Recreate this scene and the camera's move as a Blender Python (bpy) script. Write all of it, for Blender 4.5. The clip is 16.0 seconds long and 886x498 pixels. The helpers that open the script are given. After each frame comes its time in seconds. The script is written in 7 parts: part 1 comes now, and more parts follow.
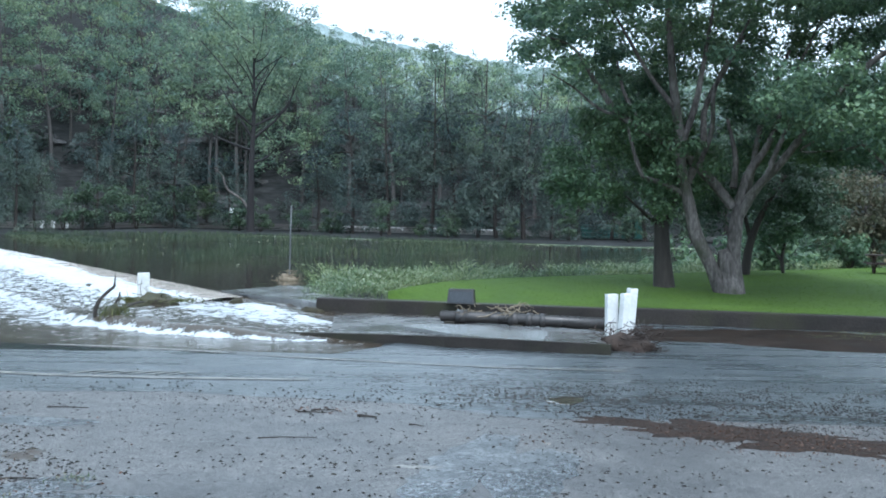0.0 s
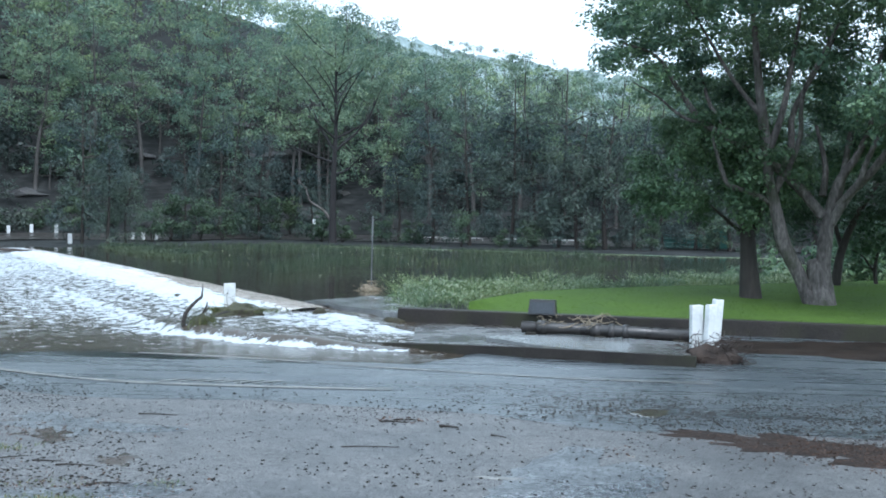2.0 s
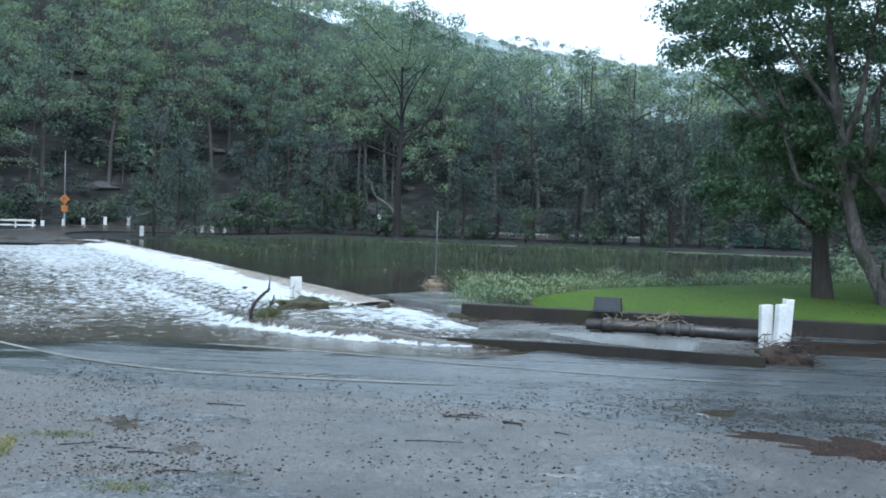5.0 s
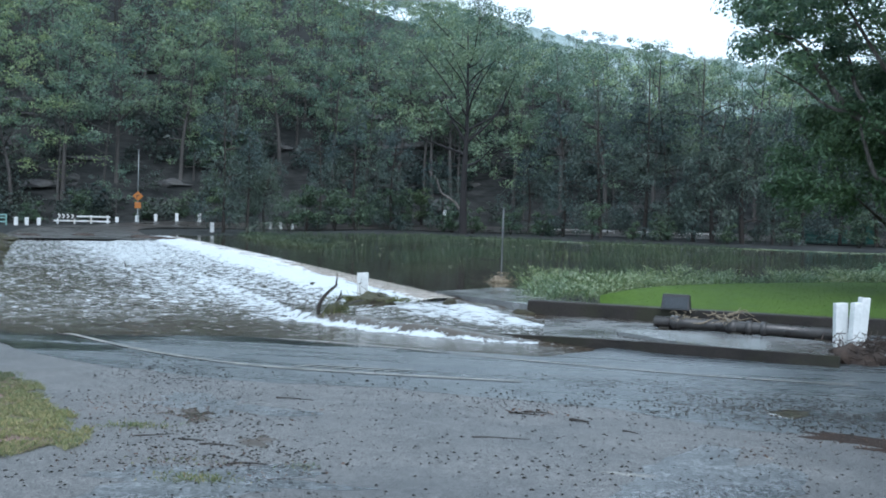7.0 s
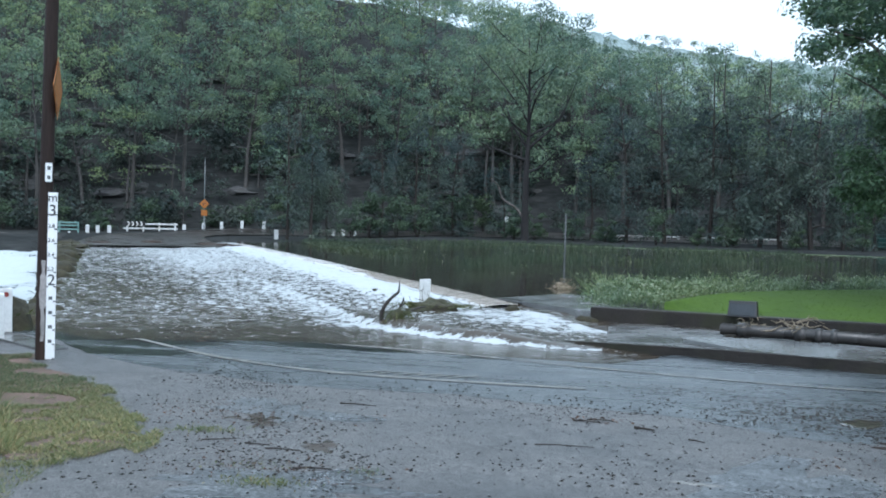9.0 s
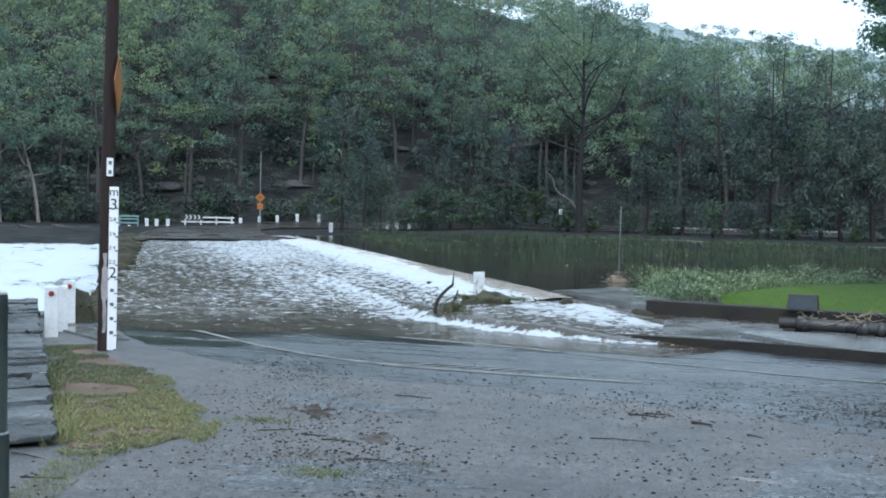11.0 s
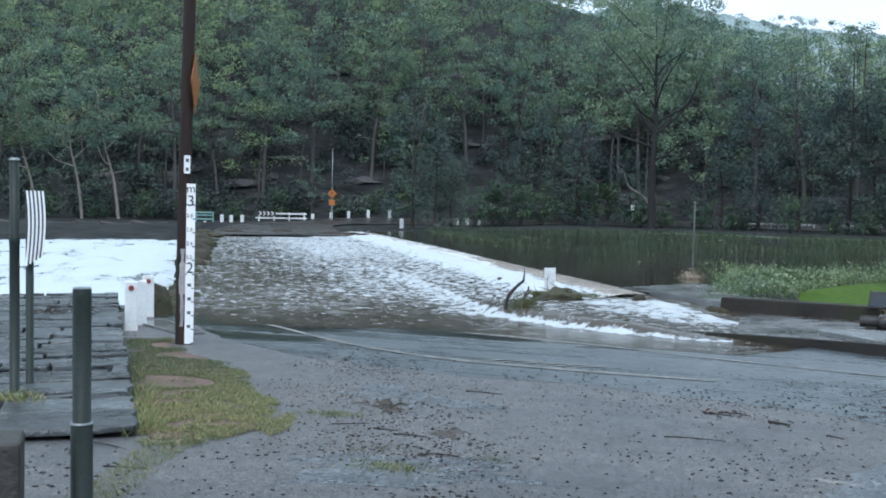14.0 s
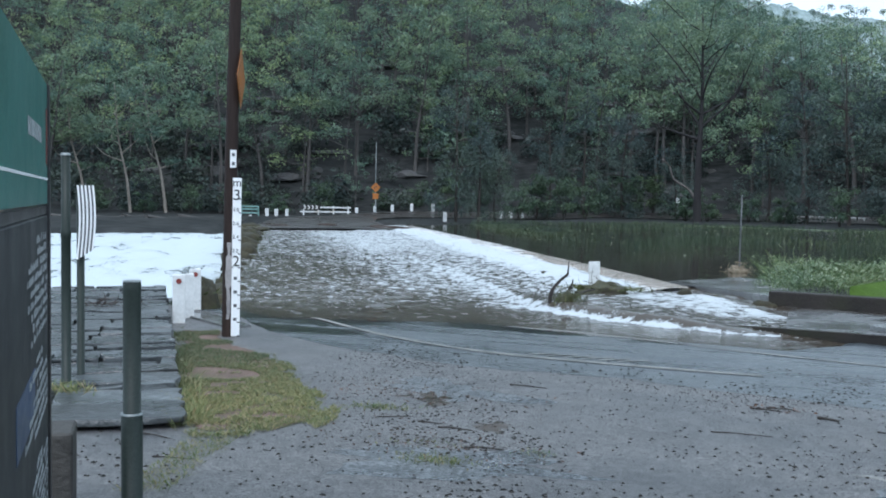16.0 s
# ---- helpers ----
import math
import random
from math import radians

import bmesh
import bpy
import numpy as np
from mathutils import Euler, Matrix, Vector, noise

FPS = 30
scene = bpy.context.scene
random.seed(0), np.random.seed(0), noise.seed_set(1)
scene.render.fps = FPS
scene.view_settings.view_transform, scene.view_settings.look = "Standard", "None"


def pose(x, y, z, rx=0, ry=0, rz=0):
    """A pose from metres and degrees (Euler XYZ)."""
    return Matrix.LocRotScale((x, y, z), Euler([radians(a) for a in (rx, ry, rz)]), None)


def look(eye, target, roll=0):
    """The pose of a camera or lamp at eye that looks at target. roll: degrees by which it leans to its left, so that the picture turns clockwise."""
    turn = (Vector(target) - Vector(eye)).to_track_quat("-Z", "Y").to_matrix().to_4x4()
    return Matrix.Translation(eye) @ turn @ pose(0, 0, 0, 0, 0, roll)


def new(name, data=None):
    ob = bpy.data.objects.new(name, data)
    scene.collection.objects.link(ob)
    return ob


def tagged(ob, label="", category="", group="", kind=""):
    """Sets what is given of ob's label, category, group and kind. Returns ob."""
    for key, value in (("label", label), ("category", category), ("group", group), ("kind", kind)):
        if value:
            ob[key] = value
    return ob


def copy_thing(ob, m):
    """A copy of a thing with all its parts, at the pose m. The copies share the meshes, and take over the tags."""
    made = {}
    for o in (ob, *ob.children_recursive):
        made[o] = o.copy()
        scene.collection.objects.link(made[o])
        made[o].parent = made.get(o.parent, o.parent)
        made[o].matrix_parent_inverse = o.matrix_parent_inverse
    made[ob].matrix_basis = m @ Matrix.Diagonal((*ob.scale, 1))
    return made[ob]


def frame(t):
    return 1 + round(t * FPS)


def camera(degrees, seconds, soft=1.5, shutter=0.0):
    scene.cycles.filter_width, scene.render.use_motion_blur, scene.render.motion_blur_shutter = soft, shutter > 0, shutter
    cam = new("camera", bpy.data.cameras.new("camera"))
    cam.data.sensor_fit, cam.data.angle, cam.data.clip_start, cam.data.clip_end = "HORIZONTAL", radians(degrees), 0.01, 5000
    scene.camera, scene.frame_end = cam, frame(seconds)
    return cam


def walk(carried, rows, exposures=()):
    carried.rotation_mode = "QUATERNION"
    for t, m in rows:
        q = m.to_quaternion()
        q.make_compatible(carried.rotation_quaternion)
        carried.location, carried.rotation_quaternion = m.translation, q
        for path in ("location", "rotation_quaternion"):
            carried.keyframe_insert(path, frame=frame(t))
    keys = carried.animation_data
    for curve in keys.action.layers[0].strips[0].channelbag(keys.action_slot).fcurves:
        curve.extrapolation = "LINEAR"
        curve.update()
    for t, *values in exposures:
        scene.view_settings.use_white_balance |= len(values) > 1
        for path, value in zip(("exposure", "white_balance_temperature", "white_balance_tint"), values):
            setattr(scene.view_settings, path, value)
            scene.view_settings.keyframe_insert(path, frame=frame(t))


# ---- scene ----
import itertools

# The camera turns on the spot, held a little in front of the body: yaw, pitch and lean in degrees.
cam = camera(48.52, 16.0, soft=1.85)
EYE, ARM = 2.05, 0.172
ROWS = [
    (0.0, -1.92, -1.79, 1.27),
    (0.5, -0.70, -1.82, 1.04),
    (1.0, 0.33, -1.66, 0.86),
    (1.5, 1.58, -1.52, 0.76),
    (2.0, 2.76, -1.27, 1.03),
    (2.5, 3.39, -1.13, 1.13),
    (3.0, 4.14, -1.23, 1.22),
    (3.5, 4.90, -1.43, 1.42),
    (4.0, 5.27, -1.54, 1.56),
    (6.5, 9.33, -1.80, 1.39),
    (7.0, 10.29, -1.92, 1.49),
    (7.5, 11.24, -1.87, 1.51),
    (8.0, 12.20, -1.85, 1.41),
    (8.5, 13.12, -1.63, 1.42),
    (9.0, 13.89, -1.63, 1.28),
    (11.5, 17.73, -2.23, 1.20),
    (12.0, 18.36, -2.29, 1.26),
    (12.5, 18.84, -2.36, 1.21),
    (13.0, 19.65, -2.41, 1.08),
    (13.5, 20.41, -2.40, 1.07),
    (14.0, 21.08, -2.43, 1.02),
    (14.5, 21.66, -2.44, 1.06),
    (15.0, 22.20, -2.53, 1.00),
    (15.5, 22.98, -2.62, 0.92),
    (16.0, 23.60, -2.85, 0.90),
]


def eye_at(yaw, pitch, lean):
    a = radians(yaw)
    return pose(-ARM * math.sin(a), ARM * math.cos(a), EYE, 90 + pitch, 0, yaw) @ pose(0, 0, 0, 0, 0, lean)


EXPOSURES = [(0.0, 0.85, 5650, 12), (4.0, 0.68, 5650, 12), (9.0, 0.46, 5680, 12.5), (12.0, 0.42, 5700, 13), (16.0, 0.36, 5720, 13.5)]
walk(cam, [(t, eye_at(y, p, r)) for t, y, p, r in ROWS], EXPOSURES)

# ---- sky and sun: a low overcast ----
world = bpy.data.worlds.new("overcast_sky")
scene.world = world
world.use_nodes = True
wn, wl = world.node_tree.nodes, world.node_tree.links
wn.clear()
w_out = wn.new("ShaderNodeOutputWorld")
w_bg = wn.new("ShaderNodeBackground")
w_sky = wn.new("ShaderNodeTexSky")
w_sky.sky_type = "NISHITA"
w_sky.sun_disc = False
w_sky.sun_elevation = radians(56)
w_sky.sun_rotation = radians(163)
w_sky.dust_density = 4.0
w_bg.inputs["Strength"].default_value = 0.1
w_tc = wn.new("ShaderNodeTexCoord")
w_noise = wn.new("ShaderNodeTexNoise")
w_noise.inputs["Scale"].default_value = 2.2
w_noise.inputs["Detail"].default_value = 5
w_ramp = wn.new("ShaderNodeValToRGB")
w_ramp.color_ramp.elements[0].position, w_ramp.color_ramp.elements[0].color = 0.3, (8.6, 10.4, 11.2, 1)
w_ramp.color_ramp.elements[1].position, w_ramp.color_ramp.elements[1].color = 0.75, (10.6, 12.4, 13.0, 1)
w_mix = wn.new("ShaderNodeMix")
w_mix.data_type = "RGBA"
w_mix.inputs["Factor"].default_value = 0.88
wl.new(w_tc.outputs["Generated"], w_noise.inputs["Vector"])
wl.new(w_noise.outputs["Fac"], w_ramp.inputs["Fac"])
wl.new(w_sky.outputs["Color"], w_mix.inputs["A"])
wl.new(w_ramp.outputs["Color"], w_mix.inputs["B"])
wl.new(w_mix.outputs["Result"], w_bg.inputs["Color"])
wl.new(w_bg.outputs["Background"], w_out.inputs["Surface"])

sun_data = bpy.data.lights.new("sun", "SUN")
sun_data.energy, sun_data.angle, sun_data.color = 1.6, radians(30), (1.0, 0.97, 0.92)
sun = new("sun", sun_data)
sun.matrix_world = look((10, -18, 44), (0, 10, 0))


# ---- materials ----
def nodes_of(name):
    m = bpy.data.materials.new(name)
    m.use_nodes = True
    return m, m.node_tree.nodes, m.node_tree.links, m.node_tree.nodes["Principled BSDF"]


def ramp(n, stops):
    r = n.new("ShaderNodeValToRGB")
    els = r.color_ramp.elements
    while len(els) < len(stops):
        els.new(0.5)
    for e, (p, c) in zip(els, stops):
        e.position = p
        e.color = (*c, 1) if len(c) == 3 else c
    return r


def noise_node(n, l, scale, detail=4, rough=0.55, stretch=None, space="Object"):
    tc = n.new("ShaderNodeTexCoord")
    t = n.new("ShaderNodeTexNoise")
    t.inputs["Scale"].default_value, t.inputs["Detail"].default_value, t.inputs["Roughness"].default_value = scale, detail, rough
    if stretch:
        mp = n.new("ShaderNodeMapping")
        mp.inputs["Scale"].default_value = stretch
        l.new(tc.outputs[space], mp.inputs["Vector"])
        l.new(mp.outputs["Vector"], t.inputs["Vector"])
    else:
        l.new(tc.outputs[space], t.inputs["Vector"])
    return t


def mixed(n, l, fac, a, b, blend="MIX"):
    m = n.new("ShaderNodeMix")
    m.data_type, m.blend_type = "RGBA", blend
    if isinstance(fac, (int, float)):
        m.inputs["Factor"].default_value = fac
    else:
        l.new(fac, m.inputs["Factor"])
    for key, v in (("A", a), ("B", b)):
        if isinstance(v, tuple):
            m.inputs[key].default_value = (*v, 1)
        else:
            l.new(v, m.inputs[key])
    return m.outputs["Result"]


def surface(name, dark, light, scale, rough=(0.6, 0.9), bump=0.2, fine=None, stain=None, metal=0.0, stretch=None, depth=0.02, spec=0.5, grain=(0.72, 1.2), vary=0.0):
    """A surface with a broad stain, a fine grain, varied gloss and relief."""
    m, n, l, p = nodes_of(name)
    big = noise_node(n, l, scale, 5, 0.6, stretch)
    small = noise_node(n, l, fine or scale * 14, 3, 0.6, stretch)
    col = ramp(n, [(0.3, dark), (0.7, light)])
    l.new(big.outputs["Fac"], col.inputs["Fac"])
    g = ramp(n, [(0.3, (grain[0],) * 3), (0.7, (grain[1],) * 3)])
    l.new(small.outputs["Fac"], g.inputs["Fac"])
    out = mixed(n, l, 1.0, col.outputs["Color"], g.outputs["Color"], "MULTIPLY")
    if stain:
        sn = noise_node(n, l, scale * 0.37 + 0.05, 6, 0.65)
        sr = ramp(n, [(0.52, (0, 0, 0)), (0.66, (1, 1, 1))])
        l.new(sn.outputs["Fac"], sr.inputs["Fac"])
        out = mixed(n, l, sr.outputs["Color"], out, stain)
    if vary:
        info = n.new("ShaderNodeObjectInfo")
        vr = ramp(n, [(0.0, (1 - vary,) * 3), (1.0, (1 + vary,) * 3)])
        l.new(info.outputs["Random"], vr.inputs["Fac"])
        out = mixed(n, l, 1.0, out, vr.outputs["Color"], "MULTIPLY")
    l.new(out, p.inputs["Base Color"])
    rr = ramp(n, [(0.3, (rough[0],) * 3), (0.7, (rough[1],) * 3)])
    l.new(big.outputs["Fac"], rr.inputs["Fac"])
    l.new(rr.outputs["Color"], p.inputs["Roughness"])
    p.inputs["Metallic"].default_value = metal
    p.inputs["Specular IOR Level"].default_value = spec
    b = n.new("ShaderNodeBump")
    b.inputs["Strength"].default_value, b.inputs["Distance"].default_value = bump, depth
    l.new(small.outputs["Fac"], b.inputs["Height"])
    l.new(b.outputs["Normal"], p.inputs["Normal"])
    return m


def foliage_mat(name, a, b, c, through_light=0.3, rough=0.55, tone=False, patch_scale=0.13):
    """Leaves: each a slightly different green, each tree too; light comes through them."""
    m, n, l, p = nodes_of(name)
    geo = n.new("ShaderNodeNewGeometry")
    info = n.new("ShaderNodeObjectInfo")
    r = ramp(n, [(0.0, a), (0.55, b), (1.0, c)])
    l.new(geo.outputs["Random Per Island"], r.inputs["Fac"])
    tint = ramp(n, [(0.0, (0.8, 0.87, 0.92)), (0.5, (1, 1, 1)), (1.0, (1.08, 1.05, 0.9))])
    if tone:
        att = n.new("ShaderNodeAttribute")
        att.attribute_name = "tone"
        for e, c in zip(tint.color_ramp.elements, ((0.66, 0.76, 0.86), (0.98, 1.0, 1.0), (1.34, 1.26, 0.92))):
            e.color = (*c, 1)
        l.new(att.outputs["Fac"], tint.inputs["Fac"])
    else:
        l.new(info.outputs["Random"], tint.inputs["Fac"])
    col = mixed(n, l, 1.0, r.outputs["Color"], tint.outputs["Color"], "MULTIPLY")
    patch = noise_node(n, l, patch_scale, 3, 0.5)
    pr = ramp(n, [(0.35, (0.62, 0.7, 0.76)), (0.65, (1.28, 1.2, 1.0))])
    l.new(patch.outputs["Fac"], pr.inputs["Fac"])
    col = mixed(n, l, 1.0, col, pr.outputs["Color"], "MULTIPLY")
    l.new(col, p.inputs["Base Color"])
    p.inputs["Roughness"].default_value = rough
    p.inputs["Specular IOR Level"].default_value = 0.35
    tr = n.new("ShaderNodeBsdfTranslucent")
    l.new(col, tr.inputs["Color"])
    mx = n.new("ShaderNodeMixShader")
    mx.inputs["Fac"].default_value = through_light
    l.new(p.outputs["BSDF"], mx.inputs[1])
    l.new(tr.outputs["BSDF"], mx.inputs[2])
    l.new(mx.outputs["Shader"], n["Material Output"].inputs["Surface"])
    return m


def asphalt_mat(name, dark, light, wet, grit=70.0, pool=0.5, bump=0.5, streaks=False):
    """Wet bitumen: stone grit, damp and drier patches, a film of water in the hollows."""
    m, n, l, p = nodes_of(name)
    big = noise_node(n, l, 0.35, 6, 0.62)
    mid = noise_node(n, l, 3.1, 5, 0.65)
    tc = n.new("ShaderNodeTexCoord")
    vor = n.new("ShaderNodeTexVoronoi")
    vor.inputs["Scale"].default_value = grit
    l.new(tc.outputs["Object"], vor.inputs["Vector"])
    col = ramp(n, [(0.32, dark), (0.68, light)])
    l.new(mid.outputs["Fac"], col.inputs["Fac"])
    stone = ramp(n, [(0.2, (0.34, 0.34, 0.35)), (0.5, (0.9, 0.89, 0.89)), (0.8, (1.75, 1.72, 1.7))])
    l.new(vor.outputs["Color"], stone.inputs["Fac"])
    out = mixed(n, l, 1.0, col.outputs["Color"], stone.outputs["Color"], "MULTIPLY")
    mottle = noise_node(n, l, 13.0, 5, 0.75)
    mo = ramp(n, [(0.32, (0.62, 0.62, 0.64)), (0.5, (0.98, 0.98, 0.98)), (0.66, (1.26, 1.25, 1.24))])
    l.new(mottle.outputs["Fac"], mo.inputs["Fac"])
    out = mixed(n, l, 1.0, out, mo.outputs["Color"], "MULTIPLY")
    chip = n.new("ShaderNodeTexVoronoi")
    chip.inputs["Scale"].default_value = 17.0
    l.new(tc.outputs["Object"], chip.inputs["Vector"])
    ch = ramp(n, [(0.1, (0.1, 0.09, 0.09)), (0.17, (1, 1, 1))])
    l.new(chip.outputs["Distance"], ch.inputs["Fac"])
    out = mixed(n, l, 0.4, out, mixed(n, l, 1.0, out, ch.outputs["Color"], "MULTIPLY"))
    age = noise_node(n, l, 0.9, 6, 0.7)
    ar = ramp(n, [(0.33, (0.8, 0.8, 0.8)), (0.55, (1.0, 0.99, 0.98)), (0.7, (1.1, 1.08, 1.06))])
    l.new(age.outputs["Fac"], ar.inputs["Fac"])
    out = mixed(n, l, 1.0, out, ar.outputs["Color"], "MULTIPLY")
    damp = ramp(n, [(pool - 0.12, (0, 0, 0)), (pool + 0.12, (1, 1, 1))])
    l.new(big.outputs["Fac"], damp.inputs["Fac"])
    out = mixed(n, l, damp.outputs["Color"], mixed(n, l, 1.0, out, (0.72, 0.74, 0.78), "MULTIPLY"), out)
    rr = ramp(n, [(0.0, (wet[0],) * 3), (1.0, (wet[1],) * 3)])
    l.new(damp.outputs["Color"], rr.inputs["Fac"])
    gloss = rr.outputs["Color"]
    if streaks:
        run = noise_node(n, l, 1.0, 6, 0.65, (0.22, 2.4, 1.0))
        film = ramp(n, [(0.36, (0.16,) * 3), (0.6, (0.46,) * 3)])
        l.new(run.outputs["Fac"], film.inputs["Fac"])
        gloss = mixed(n, l, 0.7, gloss, film.outputs["Color"])
        tone = ramp(n, [(0.38, (0.8, 0.82, 0.83)), (0.62, (1.15, 1.17, 1.18))])
        l.new(run.outputs["Fac"], tone.inputs["Fac"])
        out = mixed(n, l, 1.0, out, tone.outputs["Color"], "MULTIPLY")
        att = n.new("ShaderNodeAttribute")
        att.attribute_name = "film"
        sheet = noise_node(n, l, 0.8, 5, 0.6, (0.5, 1.3, 1.0))
        add = n.new("ShaderNodeMath")
        l.new(sheet.outputs["Fac"], add.inputs[0])
        l.new(att.outputs["Fac"], add.inputs[1])
        cover = ramp(n, [(0.46, (0, 0, 0)), (0.54, (1, 1, 1))])
        half = n.new("ShaderNodeMath")
        half.operation = "MULTIPLY"
        half.inputs[1].default_value = 0.5
        l.new(add.outputs["Value"], half.inputs[0])
        l.new(half.outputs["Value"], cover.inputs["Fac"])
        gloss = mixed(n, l, cover.outputs["Color"], gloss, (0.09, 0.09, 0.09))
        out = mixed(n, l, cover.outputs["Color"], out, mixed(n, l, 1.0, out, (0.6, 0.58, 0.55), "MULTIPLY"))
    l.new(out, p.inputs["Base Color"])
    l.new(gloss, p.inputs["Roughness"])
    b = n.new("ShaderNodeBump")
    b.inputs["Strength"].default_value, b.inputs["Distance"].default_value = bump, 0.006
    l.new(vor.outputs["Distance"], b.inputs["Height"])
    b2 = n.new("ShaderNodeBump")
    b2.inputs["Strength"].default_value, b2.inputs["Distance"].default_value = 0.35 if bump > 0.5 else 0.09, 0.02
    l.new(mottle.outputs["Fac"], b2.inputs["Height"])
    l.new(b.outputs["Normal"], b2.inputs["Normal"])
    l.new(b2.outputs["Normal"], p.inputs["Normal"])
    if streaks:
        for node in (b, b2):
            dry = n.new("ShaderNodeMapRange")
            dry.inputs["To Min"].default_value, dry.inputs["To Max"].default_value = node.inputs["Strength"].default_value, 0.01
            l.new(cover.outputs["Color"], dry.inputs["Value"])
            l.new(dry.outputs["Result"], node.inputs["Strength"])
    return m


def water_mat(name, deep, foam_col, rip_scale, rip_depth, foam_scale, stretch, rough=0.06):
    """Water with ripples; foam lies where the mesh's foam density beats a torn noise."""
    m, n, l, p = nodes_of(name)
    att = n.new("ShaderNodeAttribute")
    att.attribute_name = "foam"
    fn = noise_node(n, l, foam_scale, 7, 0.68, stretch)
    fn2 = noise_node(n, l, foam_scale * 4.3, 4, 0.6, stretch)
    mul = n.new("ShaderNodeMath")
    mul.operation = "MULTIPLY_ADD"
    mul.inputs[1].default_value = 0.35
    l.new(fn2.outputs["Fac"], mul.inputs[0])
    l.new(fn.outputs["Fac"], mul.inputs[2])
    add = n.new("ShaderNodeMath")
    add.operation = "ADD"
    l.new(mul.outputs["Value"], add.inputs[0])
    l.new(att.outputs["Fac"], add.inputs[1])
    fr = ramp(n, [(0.96 / 2, (0, 0, 0)), (1.07 / 2, (1, 1, 1))])
    half = n.new("ShaderNodeMath")
    half.operation = "MULTIPLY"
    half.inputs[1].default_value = 0.5
    l.new(add.outputs["Value"], half.inputs[0])
    l.new(half.outputs["Value"], fr.inputs["Fac"])
    murk = noise_node(n, l, 0.12, 3)
    mr = ramp(n, [(0.3, deep), (0.7, tuple(1.5 * c for c in deep))])
    l.new(murk.outputs["Fac"], mr.inputs["Fac"])
    l.new(mixed(n, l, fr.outputs["Color"], mr.outputs["Color"], foam_col), p.inputs["Base Color"])
    rr = ramp(n, [(0.0, (rough,) * 3), (1.0, (0.75,) * 3)])
    l.new(fr.outputs["Color"], rr.inputs["Fac"])
    l.new(rr.outputs["Color"], p.inputs["Roughness"])
    p.inputs["IOR"].default_value = 1.333
    rp = noise_node(n, l, rip_scale, 4, 0.55, stretch)
    b = n.new("ShaderNodeBump")
    b.inputs["Strength"].default_value, b.inputs["Distance"].default_value = 1.0, rip_depth
    l.new(rp.outputs["Fac"], b.inputs["Height"])
    calm = n.new("ShaderNodeMapRange")
    calm.inputs["From Max"].default_value = 0.22
    calm.inputs["To Min"].default_value, calm.inputs["To Max"].default_value = 0.55 * rip_depth, rip_depth
    l.new(att.outputs["Fac"], calm.inputs["Value"])
    l.new(calm.outputs["Result"], b.inputs["Distance"])
    b2 = n.new("ShaderNodeBump")
    b2.inputs["Strength"].default_value, b2.inputs["Distance"].default_value = 0.6, 0.03
    l.new(fr.outputs["Color"], b2.inputs["Height"])
    l.new(b.outputs["Normal"], b2.inputs["Normal"])
    l.new(b2.outputs["Normal"], p.inputs["Normal"])
    return m


M_CARPARK = asphalt_mat("worn_bitumen", (0.09, 0.091, 0.091), (0.124, 0.124, 0.122), (0.26, 0.5), 95, 0.42, 0.9)
M_ROAD = asphalt_mat("wet_road", (0.06, 0.073, 0.078), (0.1, 0.112, 0.117), (0.16, 0.36), 85, 0.5, 0.4, True)
# The ridge's pale base colour carries the rain mist; no mist is modelled.
M_MIST = surface("mist_coloured_ridge", (0.2, 0.262, 0.258), (0.33, 0.4, 0.395), 0.09, (0.9, 1.0), 0.4, 0.35, depth=3.0, spec=0.0, grain=(0.86, 1.1))
M_FARROAD = asphalt_mat("muddy_road", (0.034, 0.03, 0.027), (0.06, 0.053, 0.048), (0.25, 0.5), 40, 0.5, 0.4)
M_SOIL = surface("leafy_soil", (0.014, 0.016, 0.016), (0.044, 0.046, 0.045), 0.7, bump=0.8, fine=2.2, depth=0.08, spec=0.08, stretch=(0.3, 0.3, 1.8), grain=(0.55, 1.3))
M_LAWN = surface("mown_grass_soil", (0.048, 0.088, 0.016), (0.068, 0.116, 0.02), 0.7, (0.8, 0.95), 0.6, 9, spec=0.1, grain=(0.8, 1.15))
M_CONC = surface("wet_concrete", (0.1, 0.105, 0.105), (0.2, 0.208, 0.208), 0.9, (0.04, 0.34), 0.08, 40, (0.09, 0.085, 0.075))
M_APRON = surface("stained_apron", (0.03, 0.027, 0.024), (0.085, 0.08, 0.075), 1.1, (0.1, 0.4), 0.2, 30, (0.03, 0.024, 0.018))
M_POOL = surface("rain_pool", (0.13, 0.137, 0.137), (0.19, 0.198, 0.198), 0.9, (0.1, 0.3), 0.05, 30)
M_DARKCONC = surface("blackened_concrete", (0.014, 0.012, 0.011), (0.036, 0.031, 0.027), 1.4, (0.5, 0.8), 0.6, 22, (0.03, 0.03, 0.018), spec=0.25)
M_STONE = surface("wet_sandstone", (0.03, 0.035, 0.037), (0.085, 0.094, 0.096), 1.6, (0.14, 0.5), 0.9, 11, (0.025, 0.025, 0.023), vary=0.4, depth=0.03, grain=(0.5, 1.3))
M_ROCK = surface("hill_sandstone", (0.03, 0.031, 0.034), (0.095, 0.093, 0.093), 0.25, (0.6, 0.9), 0.8, 3, (0.05, 0.05, 0.045), depth=0.2)
M_WHITE = surface("weathered_white_paint", (0.54, 0.56, 0.555), (0.72, 0.73, 0.72), 2.2, (0.45, 0.7), 0.2, 16, (0.44, 0.42, 0.37), grain=(0.86, 1.05))
